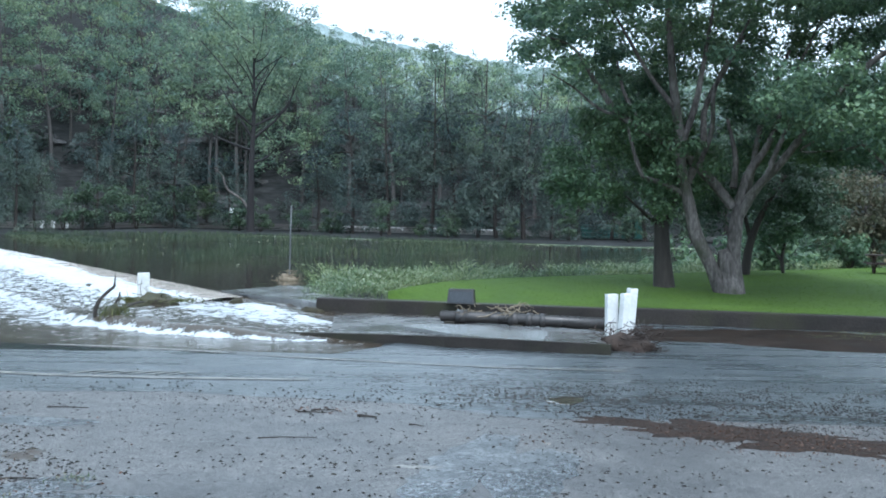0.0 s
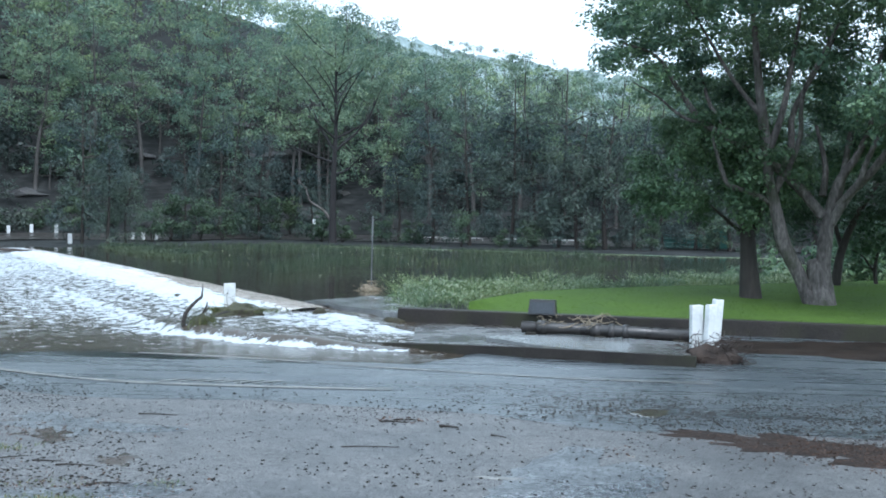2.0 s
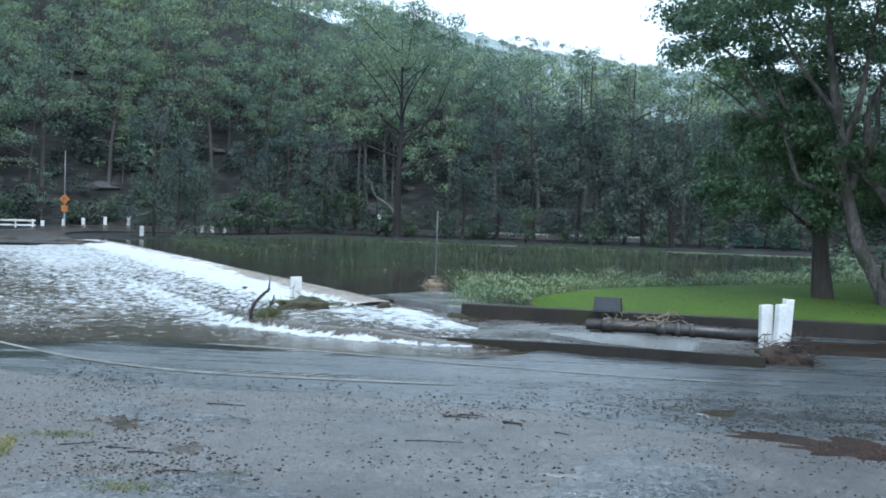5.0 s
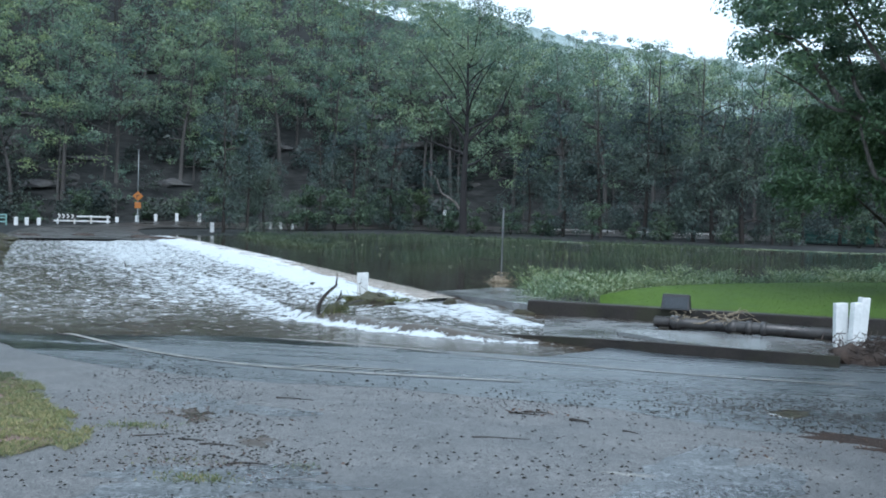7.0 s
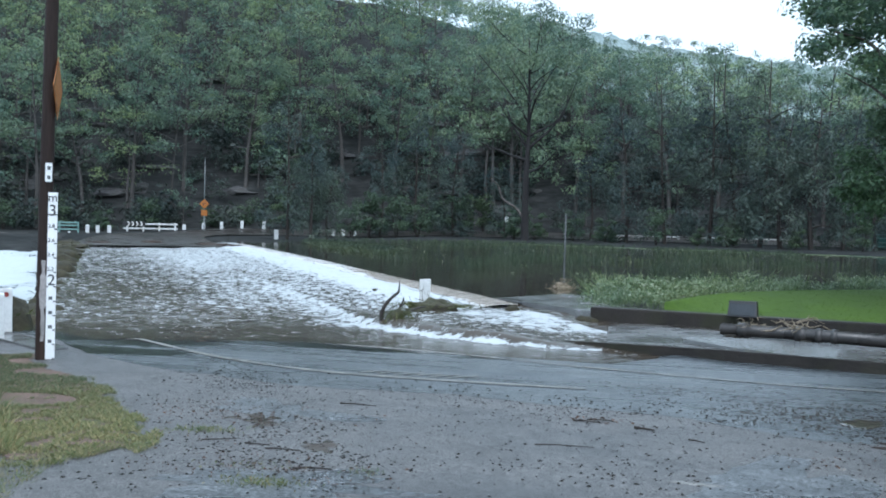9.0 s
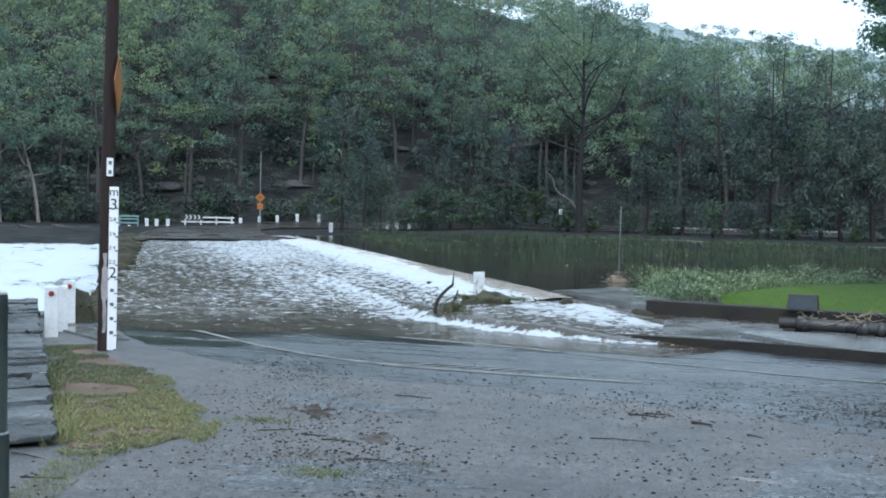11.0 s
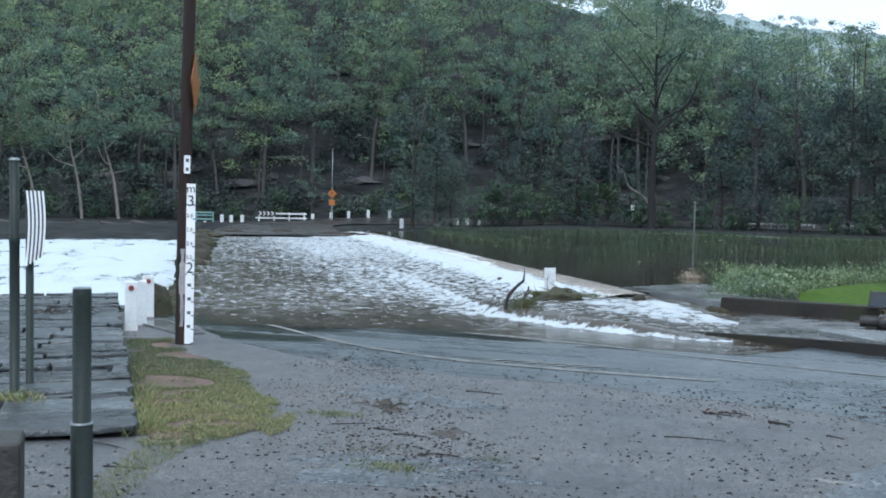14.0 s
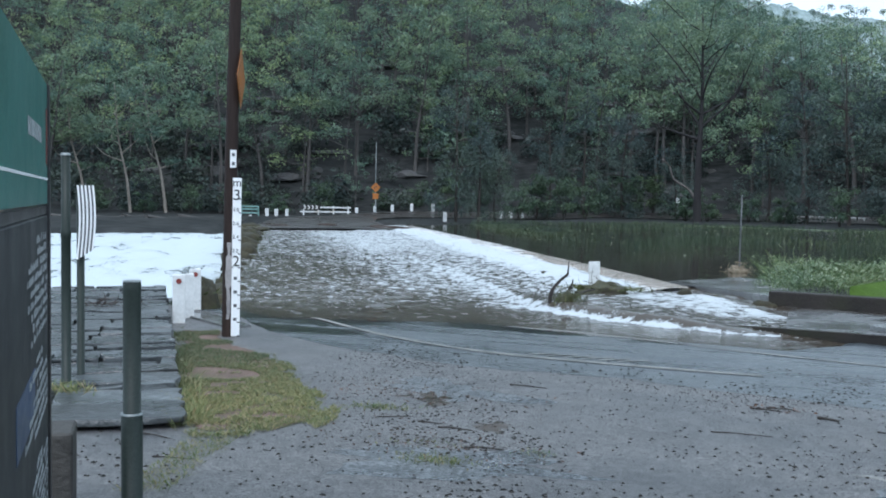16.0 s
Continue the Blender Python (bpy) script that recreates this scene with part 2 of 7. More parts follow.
M_LINE = surface("worn_road_paint", (0.11, 0.107, 0.1), (0.32, 0.305, 0.275), 3.0, (0.25, 0.5), 0.2, 24, (0.09, 0.092, 0.095), grain=(0.5, 1.2))
M_BARK = surface("grey_bark", (0.055, 0.049, 0.046), (0.2, 0.18, 0.168), 3.2, (0.75, 0.95), 1.0, 16, (0.06, 0.062, 0.045), stretch=(1, 1, 0.3), depth=0.05, grain=(0.45, 1.35), spec=0.2)
M_BARK_DARK = surface("dark_bark", (0.018, 0.015, 0.013), (0.05, 0.042, 0.036), 1.2, (0.8, 0.95), 0.9, 12, stretch=(1, 1, 0.2), depth=0.04)
M_BARK_BLACK = surface("black_wet_bark", (0.009, 0.008, 0.009), (0.026, 0.024, 0.024), 1.2, (0.8, 0.95), 0.9, 12, stretch=(1, 1, 0.2), depth=0.04)
M_BARK_PALE = surface("pale_bark", (0.12, 0.105, 0.09), (0.3, 0.27, 0.23), 0.8, (0.7, 0.9), 0.5, 8, stretch=(1, 1, 0.2))
M_BARK_MID = surface("wet_bark", (0.034, 0.032, 0.03), (0.09, 0.083, 0.077), 0.8, (0.7, 0.9), 0.5, 8, stretch=(1, 1, 0.2))
M_POLE = surface("oiled_pole_timber", (0.014, 0.009, 0.008), (0.042, 0.028, 0.023), 1.5, (0.6, 0.85), 0.7, 40, stretch=(1, 1, 0.08), spec=0.2)
M_GREENPAINT = surface("dark_green_paint", (0.01, 0.017, 0.014), (0.019, 0.028, 0.023), 3, (0.4, 0.6), 0.15, 60, spec=0.3)
M_IRON = surface("dark_pipe", (0.02, 0.019, 0.019), (0.05, 0.047, 0.045), 2, (0.2, 0.45), 0.3, 30)
M_BLACK = surface("black_metal", (0.012, 0.012, 0.013), (0.026, 0.025, 0.026), 3, (0.3, 0.5), 0.15, 50)
M_ORANGE = surface("amber_sign_face", (0.3, 0.1, 0.015), (0.42, 0.15, 0.02), 3, (0.3, 0.5), 0.05, 40)
M_GALV = surface("galvanised_steel", (0.15, 0.17, 0.17), (0.26, 0.28, 0.28), 4, (0.3, 0.5), 0.1, 50, metal=0.7)
# Rain haze is put into the next five leaf colours: lifted, bluer greens.
M_LEAF_FAR = foliage_mat("hazed_gum_leaves", (0.124, 0.184, 0.146), (0.14, 0.206, 0.156), (0.162, 0.232, 0.164), 0.36, 0.55, False, 0.3)
M_LEAF_WOOD = foliage_mat("hazed_hillside_leaves", (0.158, 0.23, 0.176), (0.178, 0.254, 0.19), (0.206, 0.286, 0.198), 0.36, 0.55, True, 0.3)
M_LEAF_FIG = foliage_mat("fig_leaves", (0.082, 0.142, 0.102), (0.115, 0.19, 0.126), (0.168, 0.26, 0.15), 0.36, 0.4, False, 0.5)
M_LEAF_DARK = foliage_mat("hazed_dark_leaves", (0.04, 0.056, 0.056), (0.05, 0.07, 0.067), (0.062, 0.085, 0.076), 0.25, 0.5)
M_LEAF_SHE = foliage_mat("hazed_sheoak_needles", (0.075, 0.104, 0.096), (0.086, 0.118, 0.106), (0.1, 0.134, 0.116), 0.25)
M_LEAF_TREE = foliage_mat("broad_leaves", (0.062, 0.112, 0.07), (0.09, 0.156, 0.09), (0.135, 0.21, 0.112), 0.3, 0.4)
M_LEAF_SHRUB = foliage_mat("shrub_leaves", (0.05, 0.085, 0.054), (0.074, 0.115, 0.07), (0.1, 0.145, 0.085), 0.28, 0.5)
M_LEAF_RUST = foliage_mat("rusty_leaves", (0.07, 0.085, 0.055), (0.1, 0.1, 0.068), (0.135, 0.112, 0.08), 0.28)
M_WEEDLEAF = foliage_mat("silvery_leaves", (0.1, 0.15, 0.07), (0.22, 0.28, 0.15), (0.48, 0.5, 0.36), 0.3)
M_VERGE = surface("verge_soil", (0.09, 0.066, 0.05), (0.2, 0.135, 0.112), 3.0, (0.7, 0.9), 0.7, 30, (0.085, 0.095, 0.04), spec=0.2, grain=(0.5, 1.3))
M_REED = foliage_mat("reeds", (0.09, 0.14, 0.05), (0.17, 0.23, 0.1), (0.36, 0.4, 0.24), 0.3)
M_REED_FAR = foliage_mat("pond_rushes", (0.04, 0.06, 0.034), (0.064, 0.088, 0.05), (0.11, 0.13, 0.08), 0.3)
M_GRASS = foliage_mat("grass_blades", (0.058, 0.105, 0.015), (0.064, 0.114, 0.018), (0.072, 0.126, 0.02), 0.35, 0.8)
M_WEED = foliage_mat("rank_grass", (0.1, 0.145, 0.065), (0.185, 0.205, 0.105), (0.37, 0.31, 0.2), 0.3)
M_DEBRIS = surface("flood_debris", (0.018, 0.011, 0.008), (0.05, 0.033, 0.024), 6, (0.7, 0.9), 0.6, 50)
M_POND = water_mat("pond_water", (0.026, 0.023, 0.017), (0.55, 0.58, 0.5), 1.1, 0.02, 0.8, None, 0.07)
M_FLOW = water_mat("flood_water", (0.046, 0.037, 0.028), (0.465, 0.5, 0.515), 7.0, 0.02, 6.0, (0.75, 1.05, 1.0), 0.06)
M_CREST = water_mat("silty_crest_water", (0.31, 0.275, 0.24), (0.52, 0.53, 0.53), 1.6, 0.06, 1.6, (0.4, 2.4, 1.0), 0.14)
M_FOAM = water_mat("river_foam", (0.32, 0.355, 0.365), (0.47, 0.52, 0.535), 0.9, 0.1, 0.6, (1.6, 0.5, 1), 0.1)

M_RAFT = surface("weedy_debris", (0.03, 0.032, 0.015), (0.085, 0.08, 0.04), 5, (0.6, 0.85), 0.9, 30, (0.03, 0.022, 0.015), depth=0.04)
M_RED = surface("faded_red", (0.15, 0.022, 0.018), (0.25, 0.04, 0.03), 4, (0.3, 0.5), 0.1, 50)
M_OLDPAINT = surface("old_grey_paint", (0.2, 0.19, 0.19), (0.36, 0.34, 0.33), 3, (0.5, 0.8), 0.4, 30, (0.08, 0.06, 0.05))
M_BOARD = surface("sign_white", (0.7, 0.72, 0.72), (0.84, 0.85, 0.85), 2, (0.3, 0.5), 0.05, 60, grain=(0.95, 1.02))
M_GREYMARK = surface("grey_mark", (0.06, 0.065, 0.07), (0.1, 0.105, 0.11), 4, (0.4, 0.6), 0.05, 60)
M_GREYWHITE = surface("worn_lettering", (0.12, 0.13, 0.135), (0.5, 0.53, 0.54), 45, (0.4, 0.6), 0.1, 80)
M_TEAL = surface("faded_teal_paint", (0.03, 0.13, 0.11), (0.045, 0.18, 0.15), 2, (0.3, 0.5), 0.1, 60)
M_PALETEAL = surface("pale_teal_paint", (0.12, 0.24, 0.22), (0.2, 0.33, 0.31), 2, (0.4, 0.6), 0.1, 40)
M_NOTICE = surface("dark_notice_panel", (0.014, 0.017, 0.018), (0.03, 0.034, 0.035), 2, (0.4, 0.65), 0.1, 60, (0.045, 0.05, 0.05), spec=0.25)
M_BLUE = surface("faded_blue_print", (0.018, 0.04, 0.09), (0.035, 0.07, 0.15), 5, (0.3, 0.5), 0.05, 60)
M_MOSSROCK = surface("mossy_stone", (0.02, 0.019, 0.011), (0.066, 0.058, 0.035), 2.2, (0.6, 0.9), 0.8, 18, (0.028, 0.04, 0.012), spec=0.2)
M_MOSSWEED = foliage_mat("water_weed", (0.04, 0.055, 0.02), (0.085, 0.1, 0.03), (0.16, 0.16, 0.06), 0.2)
M_DEADREED = surface("bleached_reed", (0.14, 0.11, 0.07), (0.28, 0.23, 0.16), 6, (0.6, 0.8), 0.3, 40)
M_DARKGLASS = surface("dark_glass", (0.02, 0.025, 0.03), (0.04, 0.045, 0.05), 2, (0.06, 0.16), 0.02, 20)
M_GRIT = foliage_mat("grit", (0.006, 0.006, 0.006), (0.012, 0.011, 0.01), (0.026, 0.022, 0.02), 0.0, 0.7)
M_LITTER = foliage_mat("leaf_litter", (0.03, 0.017, 0.012), (0.07, 0.035, 0.024), (0.15, 0.08, 0.055), 0.1, 0.5)
M_PUDDLE = surface("muddy_water", (0.045, 0.036, 0.026), (0.06, 0.05, 0.036), 1.2, (0.03, 0.07), 0.02, 12)
M_STAIN = surface("brown_puddle", (0.03, 0.021, 0.016), (0.06, 0.043, 0.033), 3.0, (0.1, 0.35), 0.2, 30)
M_MUD = surface("wet_silt", (0.012, 0.008, 0.006), (0.046, 0.03, 0.023), 3.5, (0.5, 0.85), 0.6, 28, (0.03, 0.022, 0.018), stretch=(1, 3, 1), spec=0.12)
M_SILT = surface("dark_leafy_silt", (0.01, 0.007, 0.005), (0.028, 0.02, 0.015), 1.6, (0.6, 0.9), 0.6, 24, (0.034, 0.025, 0.02), spec=0.08)
M_PATCH = asphalt_mat("broken_bitumen", (0.07, 0.08, 0.085), (0.15, 0.162, 0.17), (0.15, 0.4), 48, 0.5, 0.8)
M_OLDCONC = surface("weathered_concrete", (0.02, 0.018, 0.015), (0.065, 0.06, 0.053), 3.5, (0.6, 0.85), 0.6, 30, (0.03, 0.03, 0.025))


# ---- builders ----
def mesh_of(name, verts, quads, mat, smooth=False):
    """A mesh from arrays of vertices and quads (a triangle repeats no corner: quads only)."""
    verts, quads = np.asarray(verts, np.float32), np.asarray(quads, np.int32)
    me = bpy.data.meshes.new(name)
    me.vertices.add(len(verts))
    me.vertices.foreach_set("co", verts.ravel())
    me.loops.add(quads.size)
    me.loops.foreach_set("vertex_index", quads.ravel())
    me.polygons.add(len(quads))
    me.polygons.foreach_set("loop_start", np.arange(0, quads.size, 4, dtype=np.int32))
    if smooth:
        me.polygons.foreach_set("use_smooth", np.ones(len(quads), bool))
    me.materials.append(mat)
    me.update(calc_edges=True)
    return me


def part(name, data, material, parent, label="", smooth=False):
    """One mesh object under a thing or a part, from a bmesh, a mesh or (verts, quads)."""
    if isinstance(data, bmesh.types.BMesh):
        me = bpy.data.meshes.new(name)
        data.to_mesh(me)
        data.free()
        me.materials.append(material)
        if smooth:
            for poly in me.polygons:
                poly.use_smooth = True
    elif isinstance(data, tuple):
        me = mesh_of(name, data[0], data[1], material, smooth)
    else:
        me = data
    ob = new(name, me)
    if parent is not None:
        ob.parent = parent
    return tagged(ob, label)


def thing(name, m, label, category, group="", kind=""):
    ob = new(name)
    ob.matrix_world = m
    ob.empty_display_size = 0.2
    return tagged(ob, label, category, group, kind)


def box(x0, x1, y0, y1, z0, z1, bevel=0.0, bm=None, m=None, seg=1):
    bm = bm or bmesh.new()
    t = Matrix.Translation(((x0 + x1) / 2, (y0 + y1) / 2, (z0 + z1) / 2)) @ Matrix.Diagonal((x1 - x0, y1 - y0, z1 - z0, 1))
    r = bmesh.ops.create_cube(bm, size=1, matrix=(m @ t) if m else t)
    if bevel:
        edges = list({e for v in r["verts"] for e in v.link_edges})
        bmesh.ops.bevel(bm, geom=edges, offset=bevel, segments=seg, profile=0.7, affect="EDGES")
    return bm


def tube(points, radii, sides=8, cap=True):
    """Verts and quads of a round limb along points."""
    pts = np.asarray(points, float)
    rad = np.broadcast_to(np.asarray(radii, float), (len(pts),))
    tan = np.gradient(pts, axis=0)
    tan /= np.linalg.norm(tan, axis=1)[:, None] + 1e-9
    ref = np.array([0.0, 0, 1]) if abs(tan[0][2]) < 0.9 else np.array([1.0, 0, 0])
    a = np.cross(tan, ref)
    a /= np.linalg.norm(a, axis=1)[:, None] + 1e-9
    b = np.cross(tan, a)
    ang = np.linspace(0, 2 * math.pi, sides, endpoint=False)
    ring = a[:, None, :] * np.cos(ang)[None, :, None] + b[:, None, :] * np.sin(ang)[None, :, None]
    v = (pts[:, None, :] + ring * rad[:, None, None]).reshape(-1, 3)
    q = []
    for i in range(len(pts) - 1):
        for k in range(sides):
            k2 = (k + 1) % sides
            q.append((i * sides + k, i * sides + k2, (i + 1) * sides + k2, (i + 1) * sides + k))
    if cap:
        for base in (0, (len(pts) - 1) * sides):
            for k in range(1, sides - 2, 2):
                q.append((base, base + k, base + k + 1, base + (k + 2) % sides))
    return v, np.array(q)


def smooth_line(pts, per=4):
    """A smooth line through points (Catmull-Rom)."""
    p = np.asarray(pts, float)
    p = np.vstack([2 * p[0] - p[1], p, 2 * p[-1] - p[-2]])
    out = []
    for i in range(1, len(p) - 2):
        for s in np.linspace(0, 1, per, endpoint=False):
            a, b, c, d = p[i - 1], p[i], p[i + 1], p[i + 2]
            out.append(0.5 * (2 * b + (c - a) * s + (2 * a - 5 * b + 4 * c - d) * s * s + (3 * b - a - 3 * c + d) * s ** 3))
    out.append(p[-2])
    return np.array(out)


def join(pieces):
    vs, qs, k = [], [], 0
    for v, q in pieces:
        vs.append(np.asarray(v, float))
        qs.append(np.asarray(q, int) + k)
        k += len(v)
    return np.vstack(vs), np.vstack(qs)


def moved(vq, m):
    v, q = vq
    a = np.array(m)
    return v @ a[:3, :3].T + a[:3, 3], q


def leaf_quads(rng, centres, radii, count, length, width=0.42, droop=0.35, flat=0.75, shell=0.45, loose=0.42):
    """Leaf sprays in clumps: a folded kite each."""
    n = len(centres) * count
    c = np.repeat(np.asarray(centres, float), count, axis=0)
    r = np.repeat(np.asarray(radii, float), count)
    d = rng.normal(size=(n, 3))
    d /= np.linalg.norm(d, axis=1)[:, None]
    rad = rng.random(n) ** shell
    p = c + d * (r * rad)[:, None] * np.array([1, 1, flat])
    face = d + rng.normal(size=(n, 3)) * loose + np.array([0, 0, 0.4])
    face /= np.linalg.norm(face, axis=1)[:, None]
    ax = rng.normal(size=(n, 3)) + d * 0.5
    ax[:, 2] -= droop
    ax -= face * (ax * face).sum(1)[:, None]
    ax /= np.linalg.norm(ax, axis=1)[:, None] + 1e-9
    side = np.cross(face, ax)
    ln = (length * rng.uniform(0.6, 1.35, n))[:, None]
    up = np.cross(side, ax)
    mid = p + ax * ln * 0.45 + up * ln * 0.08
    v = np.stack([p, mid + side * ln * width * 0.5, p + ax * ln, mid - side * ln * width * 0.5], 1).reshape(-1, 3)
    return v, np.arange(4 * n).reshape(-1, 4)


def blade_quads(rng, pos, height, width, lean=0.3):
    """Grass blades or reeds: narrow upright kites."""
    n = len(pos)
    pos = np.asarray(pos, float)
    a = rng.random(n) * 2 * math.pi
    h = (height * rng.uniform(0.55, 1.25, n))[:, None]
    side = np.stack([np.cos(a), np.sin(a), np.zeros(n)], 1) * width
    tip = pos + np.stack([rng.normal(size=n) * lean, rng.normal(size=n) * lean, np.ones(n)], 1) * h
    mid = pos * 0.45 + tip * 0.55 + np.array([0, 0, 0.06]) * h
    v = np.stack([pos - side * 0.6, mid - side, tip, mid + side], 1).reshape(-1, 3)
    return v, np.arange(4 * n).reshape(-1, 4)


def rock_mesh(rng, size, rough=0.25, cuts=3):
    bm = bmesh.new()
    bmesh.ops.create_icosphere(bm, subdivisions=cuts, radius=1.0)
    off = Vector(rng.random(3) * 50)
    for v in bm.verts:
        k = 1 + rough * noise.noise(v.co * 1.3 + off) + rough * 0.5 * noise.noise(v.co * 3.7 + off)
        v.co = Vector((v.co.x * size[0] * k, v.co.y * size[1] * k, max(v.co.z, -0.5) * size[2] * k))
    return bm


def sstep(a, b, x):
    t = np.clip((np.asarray(x, float) - a) / (b - a), 0, 1)
    return t * t * (3 - 2 * t)


# ---- the lie of the land ----
# The causeway runs along v, at 34 degrees to the y axis; u crosses it towards the pond.
CA, SA = math.cos(radians(34)), math.sin(radians(34))
UV = pose(0, 0, 0, 0, 0, 34)


def to_uv(x, y):
    return x * CA + y * SA, -x * SA + y * CA


def to_xy(u, v):
    return u * CA - v * SA, u * SA + v * CA


def wall_y(x):
    return 21.0 - 0.21 * np.asarray(x, float)


def pond_near(x):
    return np.interp(x, [-8, -4, -1.5, 0, 3, 10, 20, 60, 200], [22, 24.3, 26, 28, 30.5, 36, 44, 72, 160])


def pond_far(x):
    return np.interp(x, [-200, -91, -71, -50, -41, -31, -27, -18, -8, 12, 60, 200], [95, 93, 91, 78, 62, 63, 82, 93, 87, 79, 64, 20])


def shore_v(u):
    return np.interp(u, [-1, -0.4, 0.2, 3.6, 5.4, 7.4, 8.6, 12], [19.4, 19.0, 17.8, 16.8, 15.0, 13.4, 13.8, 19])


def lip_u(v):
    return np.interp(v, [11, 14.36, 14.86, 15.6, 16.5, 17.6, 18.6, 20, 25, 32, 40, 70], [11.1, 8.4, 7.65, 6.95, 6.3, 5.78, 5.4, 5.4, 5.55, 5.62, 5.75, 6.0])


def crest_u(v):
    """The pond-side edge of the weir crest."""
    return np.interp(v, [20, 24, 30, 36, 42, 48, 60, 74], [9.5, 9.72, 9.84, 9.97, 10.2, 10.35, 10.5, 10.6])


def hill_foot(x):
    return np.interp(x, [-200, -120, -80, -62, -50, -40, -20, 0, 20, 60, 120, 300], [60, 97, 100, 106, 110, 117, 121, 118, 110, 96, 70, -40])


def hill_top(x):
    return np.interp(x, [-200, -100, -60, -28, 0, 20, 60, 150], [92, 76, 60, 38, 23, 19, 16, 14])


def height(x, y):
    x, y = np.asarray(x, float), np.asarray(y, float)
    u, v = to_uv(x, y)
    r = np.hypot(np.maximum(y, 0), 0.8 * x * (y > 0))
    z = 0.45 * (1 - sstep(2.5, 12.5, r))
    z = z + 0.2 * sstep(0.6, 2.2, y - wall_y(x)) * sstep(-2.2, -1.2, x)
    wet = sstep(-0.8, 1.8, y - pond_near(x)) * sstep(10.4, 11.2, u)
    z = z * (1 - wet) - 1.6 * wet
    ford = sstep(-0.9, 1.3, v - shore_v(u)) * sstep(-1.2, -0.6, u) * sstep(11.2, 10.6, u)
    z = z * (1 - ford) - 0.3 * ford
    down = sstep(20.6, 22.0, v) * sstep(-0.4, -1.6, u)
    z = z * (1 - down) - 2.6 * down
    reach = np.hypot(x, y)
    shoal = sstep(77, 85, reach + 2.0 * np.sin(x * 0.5)) * sstep(-1.5, -4, u)
    z = z * (1 - shoal) + shoal * (-0.6 + 0.6 * sstep(85, 100, reach))
    d = y - pond_far(x)
    far = sstep(-4, 1.5, d) * (y > 40)
    rise = np.maximum(y - hill_foot(x), 0)
    hill = hill_top(x) * (1 - np.exp(-rise * 0.85 / hill_top(x)))
    z = z * (1 - far) + far * (0.02 + 0.24 * sstep(-34, -27, x) + 0.6 * sstep(-14, -2, y - hill_foot(x)) * sstep(-66, -54, x) + hill)
    return z


# ---- ground: one sheet out to the horizon ----
def build_ground():
    rad = np.concatenate([np.concatenate([[0.004], np.linspace(0.3, 30, 110)]), np.geomspace(30.4, 300, 90), np.geomspace(320, 4200, 22)])
    ang = np.concatenate([np.linspace(-36, 60, 190), np.linspace(63, 321, 50)])
    ang = np.radians(ang) + math.pi / 2
    rr, aa = np.meshgrid(rad, ang, indexing="ij")
    x, y = rr * np.cos(aa), rr * np.sin(aa)
    z = height(x, y)
    k = np.clip((y - hill_foot(x)) / 25, 0, 1) * (y > 40)
    bumps = np.array([noise.noise(Vector((a * 0.07, b * 0.07, 3.3))) for a, b in zip(x.ravel(), y.ravel())]).reshape(x.shape)
    z = z + bumps * 2.0 * k
    n, m = x.shape
    i = np.arange(n * m).reshape(n, m)
    nxt = np.roll(i, -1, axis=1)
    q = np.stack([i[:-1], i[1:], nxt[1:], nxt[:-1]], -1).reshape(-1, 4)
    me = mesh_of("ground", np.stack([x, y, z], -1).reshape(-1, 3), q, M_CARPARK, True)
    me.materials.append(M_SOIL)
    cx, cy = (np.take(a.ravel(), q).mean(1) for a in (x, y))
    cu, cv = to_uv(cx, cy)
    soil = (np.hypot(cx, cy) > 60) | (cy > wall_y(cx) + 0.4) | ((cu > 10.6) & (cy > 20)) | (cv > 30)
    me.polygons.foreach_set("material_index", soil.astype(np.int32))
    tagged(new("ground", me), "worn grey bitumen car park running out into leafy bush soil", "ground", kind="structure")


build_ground()


def grid_sheet(name, us, vs, zfun, mat, foam=None, uv_space=False, keep=None, shift=None):
    a, b = np.meshgrid(us, vs, indexing="ij")
    if shift is not None:
        a = a + shift(b)
    z = zfun(a, b)
    n, m = a.shape
    i = np.arange(n * m).reshape(n, m)
    q = np.stack([i[:-1, :-1], i[1:, :-1], i[1:, 1:], i[:-1, 1:]], -1).reshape(-1, 4)
    if keep is not None:
        q = q[keep(a, b).ravel()[q].all(1)]
    me = mesh_of(name, np.stack([a, b, z], -1).reshape(-1, 3), q, mat, True)
    if foam is not None:
        att = me.attributes.new("foam", "FLOAT", "POINT")
        att.data.foreach_set("value", foam(a, b).ravel().astype(np.float32))
    ob = new(name, me)
    if uv_space:
        ob.matrix_world = UV
    return ob


def fractal(a, b, scale, seed=0.0, sy=1.0):
    flat = [noise.noise(Vector((p * scale, q * scale * sy, seed))) + 0.5 * noise.noise(Vector((p * scale * 2.3, q * scale * 2.3 * sy, seed + 9)))
            for p, q in zip(a.ravel(), b.ravel())]
    return np.array(flat).reshape(a.shape)


# ---- water ----
POND_Z, FLOW_Z, RIVER_Z = 0.14, -0.035, -1.0


